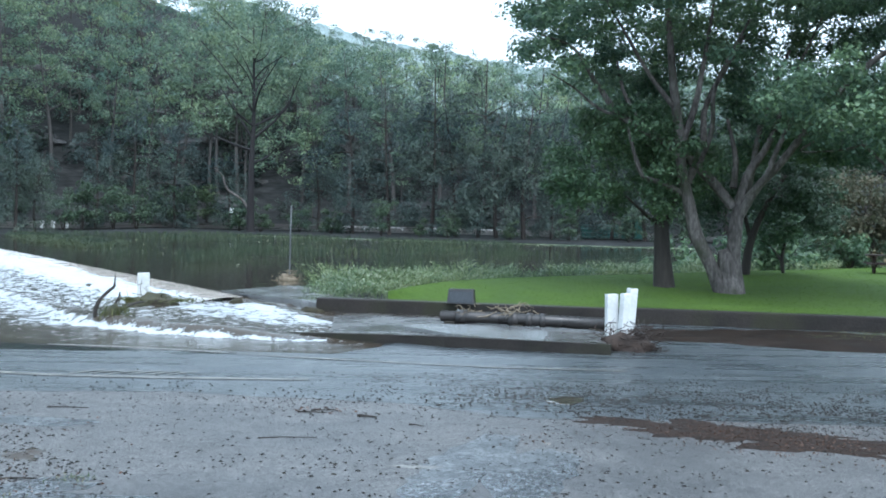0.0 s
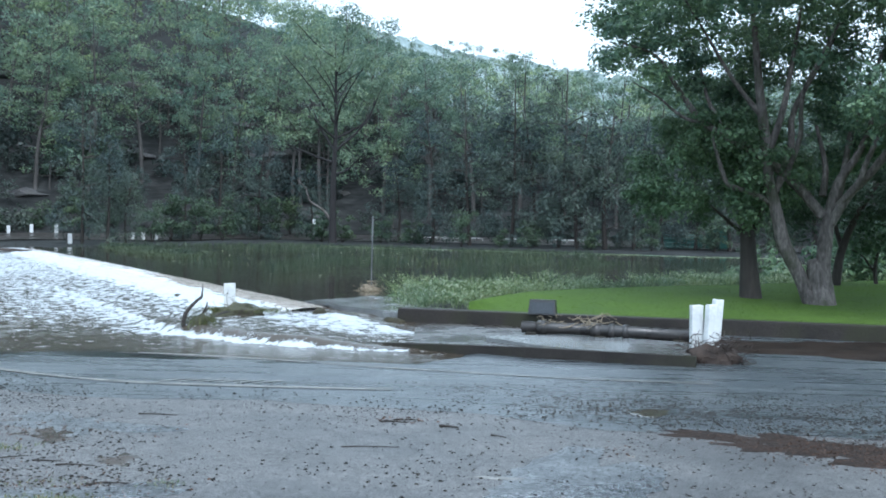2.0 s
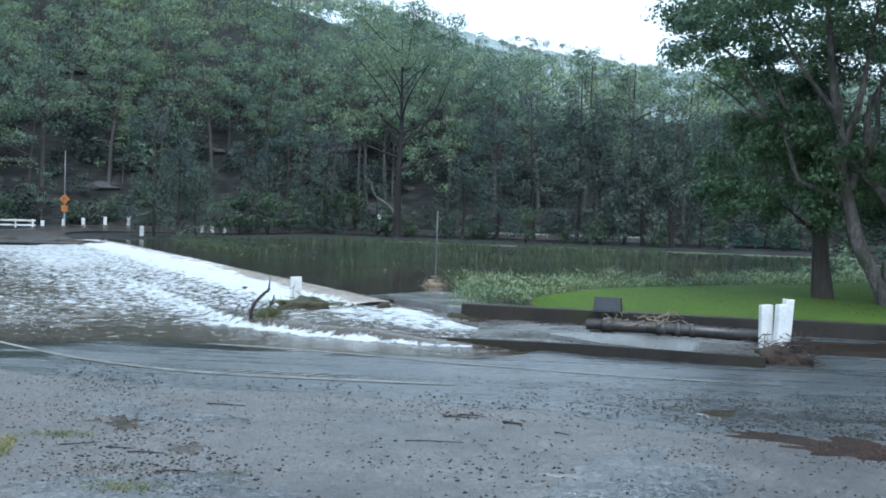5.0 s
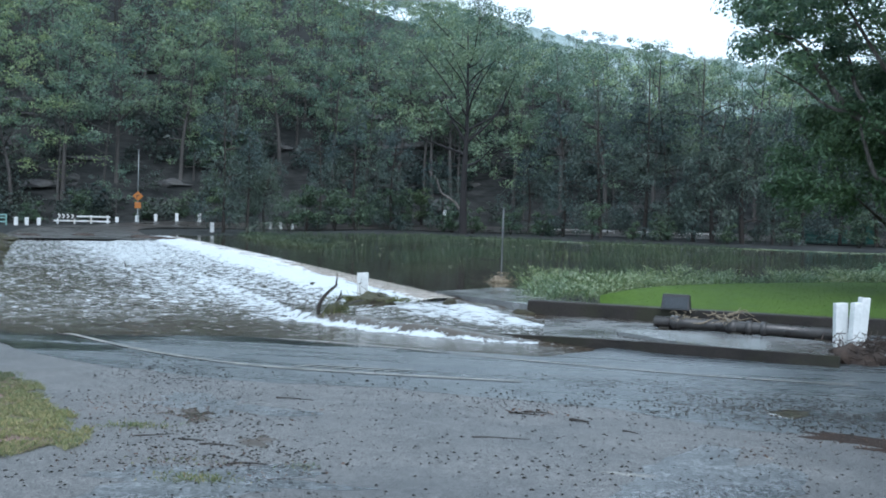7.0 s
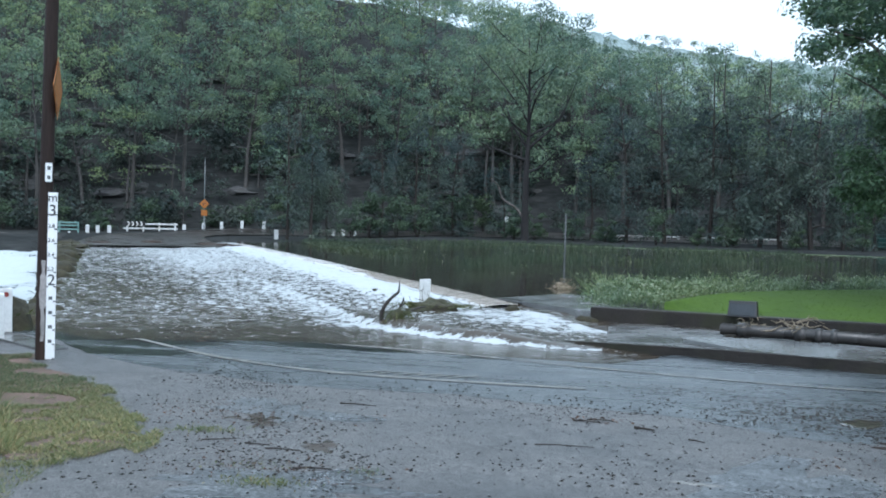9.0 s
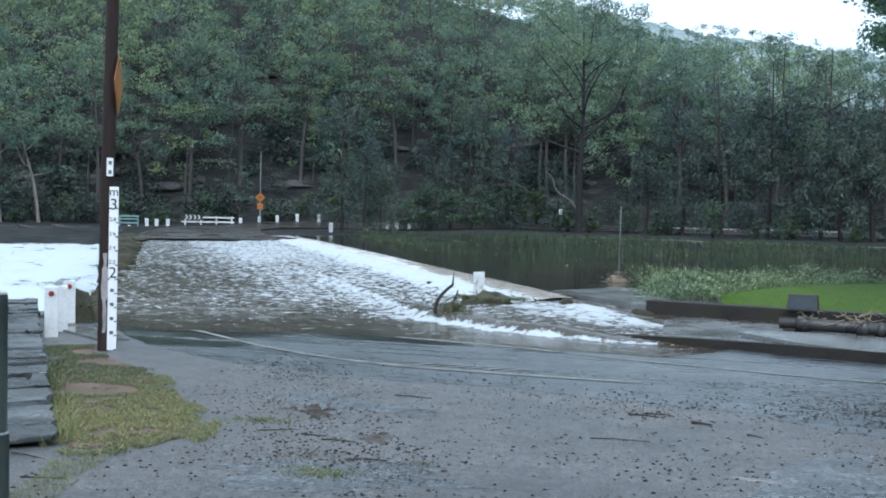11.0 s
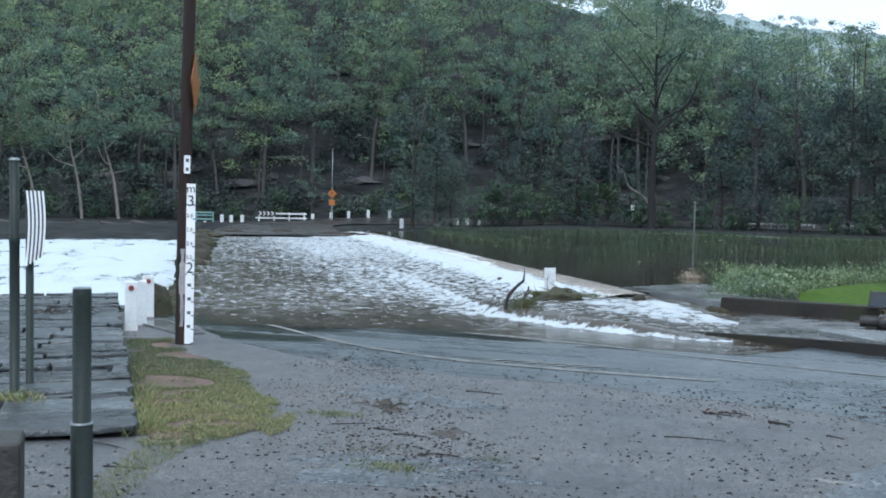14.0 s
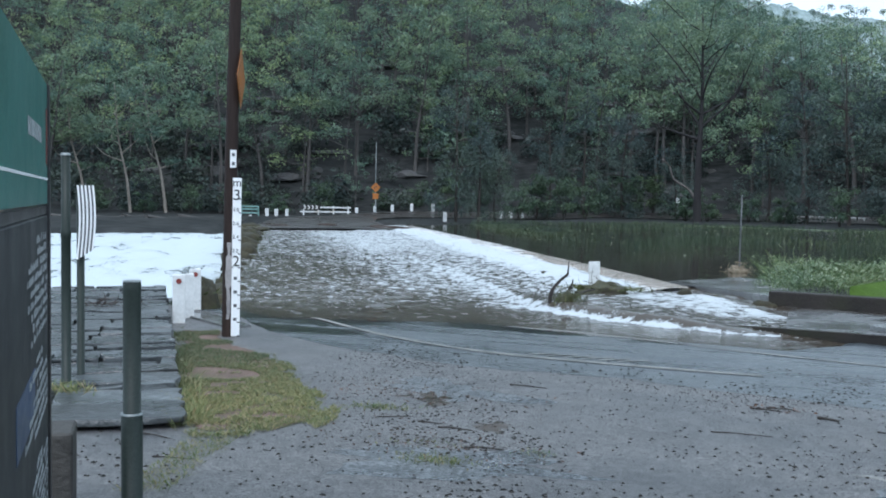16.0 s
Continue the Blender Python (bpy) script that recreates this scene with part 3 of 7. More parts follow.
def flow_z(u, v):
    over = u - lip_u(v)
    d = crest_u(v) - u
    step = 0.175 - 0.11 * sstep(18.3, 21.6, v)
    step = step * (1 - 0.75 * sstep(-3.4, -1.6, to_xy(u, v)[0]) * sstep(21.5, 20, v))
    z = FLOW_Z + step * sstep(-0.26, 0.2, over)
    weir = sstep(20.6, 22.0, v)
    z = z + weir * (POND_Z - 0.035 - FLOW_Z - step) * sstep(2.4, 0.6, d)
    rough = 0.012 + 0.03 * sstep(16, 22, v) + weir * 0.05 * sstep(1.0, 1.6, d) * sstep(3.4, 2.2, d)
    rough = rough * (1 - 0.8 * weir * sstep(1.2, 0.8, d))
    rough = rough * sstep(shore_v(u) - 0.5, shore_v(u) + 3, v) + 0.002
    z = z + 0.016 * fractal(u, v, 0.9, 3.0) * sstep(shore_v(u) + 2.5, shore_v(u), v)
    return z + rough * (fractal(u, v, 1.3, 0.0, 1.6) + 0.7 * fractal(u, v, 3.7, 5.0))


def flow_foam(u, v):
    over = u - lip_u(v)
    d = crest_u(v) - u
    weir = sstep(20.4, 21.8, v)
    face = weir * sstep(0.5, 1.0, d) * (0.24 + 0.28 * sstep(3.4, 1.5, d))
    churn = sstep(14.6, 16.8, v) * sstep(26, 22.6, v) * sstep(5.9, 8.0, u) * sstep(10.7, 10.2, u) * (0.38 + 0.16 * fractal(u, v, 1.1, 8.0, 0.5))
    inner = sstep(0.0, 0.5, over) * (0.27 + 0.07 * sstep(20, 30, v))
    below = sstep(-2.6, -0.05, over) * sstep(0.14, 0.02, over) * 0.4 * sstep(17.5, 19, v) * sstep(60, 26, v)
    fall = sstep(-0.42, -0.2, over) * sstep(0.1, -0.14, over) * sstep(14.0, 14.6, v) * sstep(20.5, 19, v) * 0.46
    outer = 0.2 + 0.05 * sstep(18.0, 24, v) + 0.05 * sstep(26, 50, v) + 0.08 * sstep(1.5, 4.8, u) * sstep(18, 22, v)
    f = np.maximum(np.maximum(outer, inner), np.maximum(np.maximum(churn, below), face))
    f = np.maximum(f * (0.93 * sstep(shore_v(u) - 0.7, shore_v(u) + 0.2, v) + 0.07 * sstep(shore_v(u) + 0.2, shore_v(u) + 2.6, v)), fall)
    f = f + 0.03 * fractal(u, v, 0.3, 2.0) * sstep(shore_v(u), shore_v(u) + 3, v)
    return np.where(d < 0, np.minimum(f, 0.1), f)


us = np.arange(-0.75, 10.9, 0.075)
vs = np.concatenate([np.arange(11.2, 24, 0.08), np.arange(24, 34, 0.16), np.arange(34, 74, 0.4)])
tagged(grid_sheet("water_on_causeway", us, vs, flow_z, M_FLOW, flow_foam, True),
       "shallow brown flood water streaming white over the causeway", "water", kind="structure")
tagged(grid_sheet("water_pond", np.concatenate([np.arange(9.3, 11, 0.08), np.arange(11, 40, 0.7), np.arange(40, 140, 2)]), np.arange(-40, 150, 1.5),
                  lambda a, b: POND_Z + 0.0 * a, M_POND, lambda a, b: 0.04 + 0.1 * fractal(a, b, 0.05), True,
                  lambda a, b: (a > np.where(b > 21.2, crest_u(b) - 0.05, 10.85)) & (to_xy(a, b)[1] > pond_near(to_xy(a, b)[0]) - 2.5) & (to_xy(a, b)[1] < pond_far(to_xy(a, b)[0]) + 5)),
       "still dark brown pond water above the weir", "water", kind="structure")
tagged(grid_sheet("water_river", np.concatenate([np.arange(-160, -30, 2.0), np.arange(-30, -0.45, 0.5)]), np.arange(19.8, 170, 1.0),
                  lambda a, b: RIVER_Z + 0.06 * fractal(a, b, 0.5), M_FOAM,
                  lambda a, b: 0.44 * sstep(88, 80, np.hypot(a, b)) + 0.16 * fractal(a, b, 0.12), True),
       "churning white river foam below the weir", "water", kind="structure")

tagged(grid_sheet("crest_water", np.arange(-1.15, 0.1, 0.06), np.arange(21.0, 70, 0.2),
                  lambda a, b: POND_Z + 0.006 - 0.08 * sstep(0.4, 1.15, crest_u(b) - a) + 0.012 * fractal(a, b, 1.1) * sstep(0.05, 0.4, crest_u(b) - a), M_CREST,
                  lambda a, b: 0.5 * sstep(0.45, 1.05, crest_u(b) - a + 0.3 * fractal(a, b, 0.25)) + 0.34 * sstep(27, 40, b + 4 * fractal(a, b, 0.3)), True, shift=crest_u),
       "smooth tan sheet of silty water sliding over the weir crest", "water", kind="structure")

# ---- the causeway body, apron, kerb wall ----
def prism(outline, z0, z1, bm=None, bevel=0.0):
    bm = bm or bmesh.new()
    low = [bm.verts.new((x, y, z0)) for x, y in outline]
    top = [bm.verts.new((x, y, z1)) for x, y in outline]
    n = len(outline)
    bm.faces.new(top)
    bm.faces.new(low[::-1])
    for i in range(n):
        bm.faces.new((low[i], low[(i + 1) % n], top[(i + 1) % n], top[i]))
    bmesh.ops.recalc_face_normals(bm, faces=bm.faces)
    if bevel:
        bmesh.ops.bevel(bm, geom=list(bm.edges), offset=bevel, segments=2, affect="EDGES")
    return bm


tagged(part("causeway", prism([to_xy(-0.5, 19.2), to_xy(10.55, 22.0), to_xy(10.55, 73), to_xy(-0.5, 73)], -2.7, -0.24), M_DARKCONC, None),
       "dark drowned concrete causeway under the flood water", "causeway", kind="structure")
tagged(part("weir_crest", prism([to_xy(10.35, 21.8), to_xy(10.95, 21.8), to_xy(10.95, 72), to_xy(10.35, 72)], -2.0, 0.07), M_DARKCONC, None),
       "concrete crest of the weir under a sheet of brown water", "weir", kind="structure")

APRON = [(-1.3, 16.76), (-1.0, 16.62), (0.6, 15.75), (3.05, 15.12), (3.25, 16.2), (4.0, 20.1), (-1.6, 21.3)]
tagged(part("drowned_slab", prism([(-5.5, 18.75), (-1.31, 16.77), (-1.61, 21.3), (-3.9, 23.3), (-5.0, 22.4)], -0.3, -0.02, bevel=0.012), M_DARKCONC, None), "drowned concrete slab under the rushing water", "slab", kind="structure")
apron = prism(APRON, -0.3, 0.165, bevel=0.012)
for vert in apron.verts:
    if vert.co.z > 0:
        vert.co.z -= max(0.16 * float(sstep(16.6, 19.8, vert.co.y)), 0.13 * float(sstep(0.4, -1.3, vert.co.x)))
tagged(part("concrete_apron", apron, M_APRON, None), "wet brown-stained concrete apron behind a low kerb", "apron", kind="structure")
kerb = prism([(-2.2, 17.12), (-1.02, 16.56), (0.58, 15.68), (3.1, 15.04), (3.13, 15.13), (0.62, 15.78), (-0.98, 16.66), (-2.16, 17.22)], -0.3, 0.178)
for vert in kerb.verts:
    if vert.co.z > 0:
        vert.co.z -= 0.15 * float(sstep(0.4, -2.2, vert.co.x))
tagged(part("apron_kerb", kerb, M_DARKCONC, None),
       "blackened wet kerb face along the apron", "kerb", kind="structure")
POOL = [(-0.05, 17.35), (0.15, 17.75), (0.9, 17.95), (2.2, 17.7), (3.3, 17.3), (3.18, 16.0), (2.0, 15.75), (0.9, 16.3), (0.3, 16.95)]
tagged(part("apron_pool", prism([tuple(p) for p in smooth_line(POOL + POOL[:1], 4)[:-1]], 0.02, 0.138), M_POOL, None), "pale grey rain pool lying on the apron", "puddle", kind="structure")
tagged(part("weir_abutment", prism([(-4.6, 24.2), (-2.0, 21.5), (-0.6, 21.7), (-1.2, 25.0), (-3.2, 26.6)], -0.8, 0.17, bevel=0.03), M_CONC, None),
       "pale wet concrete abutment slab at the end of the weir", "abutment", kind="structure")


def wall_beam(x0, x1, z1, name):
    a = math.atan(-0.21)
    bm = bmesh.new()
    box(0, (x1 - x0) / math.cos(a), -0.17, 0.17, -0.35, z1, 0.03, bm, None, 2)
    ob = part(name, bm, M_DARKCONC, None)
    ob.matrix_world = pose(x0, float(wall_y(x0)), 0, 0, 0, math.degrees(a))
    return ob


tagged(wall_beam(-1.95, 4.55, 0.29, "kerb_wall"), "low blackened concrete retaining wall edging the lawn", "wall", kind="structure")
tagged(wall_beam(4.57, 38.0, 0.31, "kerb_wall_east"), "low blackened concrete retaining wall edging the lawn", "wall", kind="structure")

# ---- road ----
def seam_y(x):
    base = np.interp(x, [-14, -9.8, -8.6, -7, -4.5, -2.7, -1.5, 0, 0.65, 1.24, 2, 3.3, 5, 40], [15.8, 14.0, 12.9, 12.0, 11.3, 11.4, 11.1, 10.8, 10.2, 9.9, 9.95, 9.95, 9.9, 6.0])
    return base


def road_far(x):
    return np.interp(x, [-14, -6, -5.4, -1.2, 3.1, 3.25, 4.1, 6.5, 12, 40], [19.5, 19.0, 18.7, 17.0, 15.18, 16.1, 19.9, 19.4, 18.2, 12.3])


def build_road():
    xs = np.arange(-12.5, 40, 0.22)
    ts = np.linspace(0, 1, 34)
    a, t = np.meshgrid(xs, ts, indexing="ij")
    jag = np.array([0.09 * noise.noise(Vector((x * 2.1, 0, 4))) + 0.05 * noise.noise(Vector((x * 6.3, 2, 4))) for x in xs])[:, None]
    y = seam_y(a) + jag + (road_far(a) - seam_y(a) - jag) * t
    z = height(a, y) + 0.002 + 0.012 * sstep(0, 0.12, t)
    n, m = a.shape
    i = np.arange(n * m).reshape(n, m)
    q = np.stack([i[:-1, :-1], i[1:, :-1], i[1:, 1:], i[:-1, 1:]], -1).reshape(-1, 4)
    me = mesh_of("road", np.stack([a, y, z], -1).reshape(-1, 3), q, M_ROAD, True)
    kerb = np.interp(a, [-6, -1.2, 3.1, 4.2], [17.0, 15.6, 13.7, 13.0])
    film = 0.62 * np.maximum(0.9 * sstep(-5.6, -7.6, a) * sstep(12.2, 13.2, y) * sstep(17.5, 16, y), np.maximum(sstep(0.5, -4.0, a) * sstep(13.4, 15.4, y + 0.15 * (a + 6)), 0.72 * sstep(0.2, 1.4, y - kerb) * sstep(4.6, 2.6, a)))
    att = me.attributes.new("film", "FLOAT", "POINT")
    att.data.foreach_set("value", film.ravel().astype(np.float32))
    tagged(new("road", me), "dark wet bitumen road bending onto the flooded causeway", "road", kind="structure")


build_road()


def ribbon(name, pts, width, mat, label, lift=0.024, category="road marking"):
    line = smooth_line(pts, 12)
    tan = np.gradient(line, axis=0)
    tan /= np.linalg.norm(tan, axis=1)[:, None]
    side = np.stack([-tan[:, 1], tan[:, 0]], 1) * width / 2
    l, r = line + side, line - side
    z = np.maximum(height(line[:, 0], line[:, 1]), -0.2) + lift
    k = len(line)
    v = np.vstack([np.column_stack([l, z]), np.column_stack([r, z])])
    q = [(i, i + k, i + k + 1, i + 1) for i in range(k - 1)]
    return tagged(part(name, (v, np.array(q)), mat, None), label, category, kind="structure")


ribbon("edge_line", [(-11.0, 16.6), (-9.4, 15.1), (-8.0, 14.05), (-6.5, 13.1), (-4.86, 12.45), (-3.4, 12.3), (-1.9, 12.3), (-1.2, 12.32)], 0.1, M_LINE, "worn cream edge line curving along the wet road")
ribbon("centre_line", [(-6.6, 16.0), (-5.2, 15.45), (-3.55, 14.85), (-2.0, 14.35), (-0.65, 14.0), (1.2, 13.6), (3.0, 13.45)], 0.07, M_LINE, "faint cream line across the wet road")

# far road where the causeway climbs out
def build_far_road():
    pts = smooth_line([(-d * math.sin(radians(a)), d * math.cos(radians(a))) for a, d in ((30.5, 64), (30.6, 80), (30.2, 95), (28.6, 106), (25.5, 112), (21, 114), (15, 116), (8, 114), (0, 110), (-10, 105), (-20, 98))], 10)
    tan = np.gradient(pts, axis=0)
    tan /= np.linalg.norm(tan, axis=1)[:, None]
    nrm = np.stack([-tan[:, 1], tan[:, 0]], 1)
    offs = np.linspace(-4.6, 4.6, 9)
    v = []
    for p, n in zip(pts, nrm):
        for o in offs:
            x, y = p + n * o
            v.append((x, y, max(float(height(x, y)), 0.0) + 0.1))
    m = len(offs)
    q = [(i * m + j, i * m + j + 1, (i + 1) * m + j + 1, (i + 1) * m + j) for i in range(len(pts) - 1) for j in range(m - 1)]
    tagged(part("far_road", (np.array(v), np.array(q)), M_FARROAD, None, smooth=True), "wet muddy road climbing away past white guide posts", "road", kind="structure")


build_far_road()

# ---- lawn ----
def lawn_back(x):
    return np.interp(x, [-0.5, 0.3, 1.2, 2.8, 10, 20, 60], [21.35, 24.0, 26.0, 27.9, 33.8, 41.8, 70])


def build_lawn():
    xs = np.arange(-0.45, 60, 0.35)
    ts = np.linspace(0, 1, 40)
    a, t = np.meshgrid(xs, ts, indexing="ij")
    y0 = wall_y(a) + 0.12
    y1 = np.maximum(lawn_back(a), y0 + 0.1)
    y = y0 + (y1 - y0) * t
    z = 0.25 + 0.2 * sstep(0, 0.8, t) + 0.02 * fractal(a, y, 0.4)
    z = z - 0.4 * sstep(0.93, 1.0, t)
    n, m = a.shape
    i = np.arange(n * m).reshape(n, m)
    q = np.stack([i[:-1, :-1], i[1:, :-1], i[1:, 1:], i[:-1, 1:]], -1).reshape(-1, 4)
    me = mesh_of("lawn", np.stack([a, y, z], -1).reshape(-1, 3), q, M_LAWN, True)
    tagged(new("lawn", me), "bright green mown lawn beside the pond", "lawn", kind="structure")


def lawn_z(x, y):
    y0 = wall_y(x) + 0.12
    y1 = np.maximum(lawn_back(x), y0 + 0.1)
    t = (y - y0) / (y1 - y0)
    return 0.25 + 0.2 * sstep(0, 0.8, t) - 0.4 * sstep(0.93, 1.0, t)


build_lawn()


# ---- trees ----
def round_block():
    """A small rounded block of 24 quads, the solid heart of a leaf clump."""
    verts, quads, seen = [], [], {}
    for axis in range(3):
        for side in (-1, 1):
            for i, j in itertools.product((-1, 0), (-1, 0)):
                ring = []
                for di, dj in ((0, 0), (1, 0), (1, 1), (0, 1)) if side > 0 else ((0, 0), (0, 1), (1, 1), (1, 0)):
                    c = [0.0, 0.0, 0.0]
                    c[axis], c[(axis + 1) % 3], c[(axis + 2) % 3] = side, i + di, j + dj
                    key = tuple(c)
                    if key not in seen:
                        seen[key] = len(verts)
                        verts.append(np.array(c) / np.linalg.norm(c))
                    ring.append(seen[key])
                quads.append(ring)
    return np.array(verts), np.array(quads)


CORE_V, CORE_Q = round_block()


def crown_of(rng, heads, rads, count, leaf, flat=0.6, width=0.5, droop=0.3, core=0.0, lift=0.45, loose=0.6, inner=0.45):
    """Leaf clumps: leaf sprays standing out all over each head, round a small ragged heart where core is set."""
    heads, rads = np.asarray(heads, float), np.asarray(rads, float)
    n = len(heads)
    k = rads[:, None, None] * core * (1 + 0.22 * rng.normal(size=(n, len(CORE_V), 1)))
    cv = (heads[:, None, :] + CORE_V[None] * k * np.array([1, 1, flat])).reshape(-1, 3)
    cq = (CORE_Q[None] + (np.arange(n) * len(CORE_V))[:, None, None]).reshape(-1, 4)
    m = n * count
    c, r = np.repeat(heads, count, axis=0), np.repeat(rads, count)
    d = rng.normal(size=(m, 3))
    d[:, 2] = np.where(rng.random(m) < lift, np.abs(d[:, 2]), d[:, 2])
    d /= np.linalg.norm(d, axis=1)[:, None]
    pos = c + d * (r * (inner + (1.08 - inner) * rng.random(m) ** 0.7))[:, None] * np.array([1, 1, flat])
    face = d * np.array([1, 1, 1.4]) + rng.normal(size=(m, 3)) * loose + np.array([0, 0, 0.25])
    face /= np.linalg.norm(face, axis=1)[:, None]
    ax = rng.normal(size=(m, 3)) + d * 0.6
    ax[:, 2] -= droop
    ax -= face * (ax * face).sum(1)[:, None]
    ax /= np.linalg.norm(ax, axis=1)[:, None] + 1e-9
    side = np.cross(face, ax)
    ln = (leaf * rng.uniform(0.6, 1.35, m))[:, None]
    pos = pos - ax * ln * 0.5
    mid = pos + ax * ln * 0.45 + face * ln * 0.07
    lv = np.stack([pos, mid + side * ln * width * 0.5, pos + ax * ln, mid - side * ln * width * 0.5], 1).reshape(-1, 3)
    leaves = (lv, np.arange(4 * m).reshape(-1, 4))
    return join([(cv, cq), leaves]) if core else leaves


def gum_parts(seed, tall, spread, forks, sprays, leaf, base=0.35, bare=0.3, lean=0.06, sides=7, rise=(0.04, 0.12), size=(0.17, 0.29), per=2, stout=0.5):
    """Trunk and crown of a gum: a bare trunk, spreading limbs, leaves in separate rounded heads."""
    rng = np.random.default_rng(seed)
    top = np.array([rng.normal() * lean * tall, rng.normal() * lean * tall, tall * 0.88])
    line = smooth_line([(0, 0, -0.8), (top[0] * 0.15 + rng.normal() * 0.2, top[1] * 0.15, tall * 0.25), (top[0] * 0.5 + rng.normal() * 0.4, top[1] * 0.5, tall * 0.52), tuple(top)], 5)
    wood = [tube(line, np.linspace(base, base * 0.12, len(line)), sides)]
    heads, rads = [], []
    for k in range(forks):
        f = bare + (0.97 - bare) * (k + rng.random()) / forks
        i = min(int(f * (len(line) - 1)), len(line) - 2)
        start = line[i]
        ang = k * 2.4 + rng.random()
        reach = spread * (0.55 + 0.5 * rng.random()) * (1.25 - 0.7 * f)
        end = start + np.array([math.cos(ang) * reach, math.sin(ang) * reach, tall * (rise[0] + rise[1] * rng.random())])
        end[2] = min(end[2], tall * 0.96)
        mid = start * 0.5 + end * 0.5 + np.array([rng.normal() * 0.08 * spread, rng.normal() * 0.08 * spread, -0.035 * tall * rng.random()])
        limb = smooth_line([start, mid, end], 3)
        wood.append(tube(limb, np.linspace(base * stout * (1.25 - f), 0.035, len(limb)), 5 if sides > 4 else 3, False))
        for _ in range(per):
            heads.append(end + rng.normal(size=3) * np.array([0.2, 0.2, 0.07]) * spread)
            rads.append(spread * rng.uniform(*size))
        if rng.random() < 0.5:
            heads.append(mid + rng.normal(size=3) * spread * 0.15 + np.array([0, 0, spread * 0.18]))
            rads.append(spread * rng.uniform(*size) * 0.9)
    heads.append(line[-1])
    rads.append(spread * size[1])
    return join(wood), crown_of(rng, heads, rads, sprays, leaf, 0.72)


def sheoak_parts(seed, tall, spread, sprays, leaf=0.8):
    """A she-oak: a soft drooping crown of thin needles almost down to the ground."""
    rng = np.random.default_rng(seed)
    line = smooth_line([(0, 0, -0.6), (rng.normal() * 0.3, rng.normal() * 0.3, tall * 0.35), (rng.normal() * 0.6, rng.normal() * 0.6, tall * 0.92)], 6)
    wood = [tube(line, np.linspace(0.24, 0.04, len(line)), 6)]
    heads, rads = [], []
    for k in range(44):
        f = 0.1 + 0.9 * rng.random() ** 0.85
        c = line[min(int(f * (len(line) - 1)), len(line) - 1)]
        w = spread * (0.35 + 0.85 * math.sin(min(1.0, 1.25 * f) * math.pi * 0.8)) * rng.uniform(0.3, 1.0)
        a = rng.random() * 6.28
        heads.append(c + np.array([math.cos(a) * w, math.sin(a) * w, rng.normal() * 0.5]))
        rads.append(spread * rng.uniform(0.2, 0.36))
        if k % 4 == 0:
            limb = smooth_line([c, (c + heads[-1]) / 2 + np.array([0, 0, 0.3]), heads[-1]], 3)
            wood.append(tube(limb, np.linspace(0.08, 0.02, len(limb)), 4, False))
    return join(wood), crown_of(rng, heads, rads, sprays, leaf, 0.9, 0.24, 1.4, 0.0, 0.3)


def shrub_parts(seed, tall, spread, sprays, leaf=0.35):
    rng = np.random.default_rng(seed)
    wood, heads, rads = [], [], []
    for k in range(7):
        a, w = k * 0.9 + rng.random(), spread * rng.uniform(0.2, 0.75)
        end = np.array([math.cos(a) * w, math.sin(a) * w, tall * rng.uniform(0.35, 0.85)])
        line = smooth_line([(0, 0, -0.3), end * np.array([0.35, 0.35, 0.5]), end], 3)
        wood.append(tube(line, np.linspace(0.05, 0.012, len(line)), 4, False))
        for _ in range(2):
            heads.append(end + rng.normal(size=3) * spread * 0.2)
            rads.append(spread * rng.uniform(0.22, 0.4))
        heads.append(end * np.array([1.1, 1.1, 0.45]))
        rads.append(spread * rng.uniform(0.22, 0.36))
    return join(wood), crown_of(rng, heads, rads, sprays, leaf, 0.85, 0.5, 0.3)


def tree_thing(name, parts, bark, leafmat, m, label, category="tree", group=""):
    t = thing(name, m, label, category, group)
    part("trunk", parts[0], bark, t, smooth=True)
    part("crown", parts[1], leafmat, t)
    return t


KINDS = [(21, 6.2, 10, 0.42), (18, 5.8, 9, 0.36), (23, 6.4, 11, 0.48), (14, 5.2, 8, 0.3), (20, 5.4, 9, 0.4), (16, 6.2, 9, 0.34), (19, 6.6, 10, 0.5), (22, 5.6, 10, 0.38)]
PROTOS = [gum_parts(40 + s, tall, spread, forks, 46, 0.41, base=0.24, bare=bare, sides=5) for s, (tall, spread, forks, bare) in enumerate(KINDS)]
LITE = [gum_parts(40 + s, tall, spread, forks, 22, 0.57, base=0.24, bare=bare, sides=4) for s, (tall, spread, forks, bare) in enumerate(KINDS)]
BUSHES = [shrub_parts(70 + s, tall, spread, 10, 0.46) for s, (tall, spread) in enumerate([(3.4, 2.2), (2.4, 2.0), (4.6, 2.4)])]
wood_rng = np.random.default_rng(7)


def skyline(az):
    """How high the wooded ridge stands, in degrees, by its bearing."""
    return np.interp(az, [-40, -10, -6.7, -5, -2.3, -1, 1, 3, 5.2, 6.8, 8.5, 11.7, 16, 24, 60], [7.8, 8.1, 8.7, 8.9, 9.2, 9.7, 9.8, 9.7, 10.1, 10.8, 11.6, 12.7, 15, 20, 30])


def in_view(x, y, margin=4.0):
    a = math.degrees(math.atan2(-x, y))
    return -27 - margin < a < 49 + margin


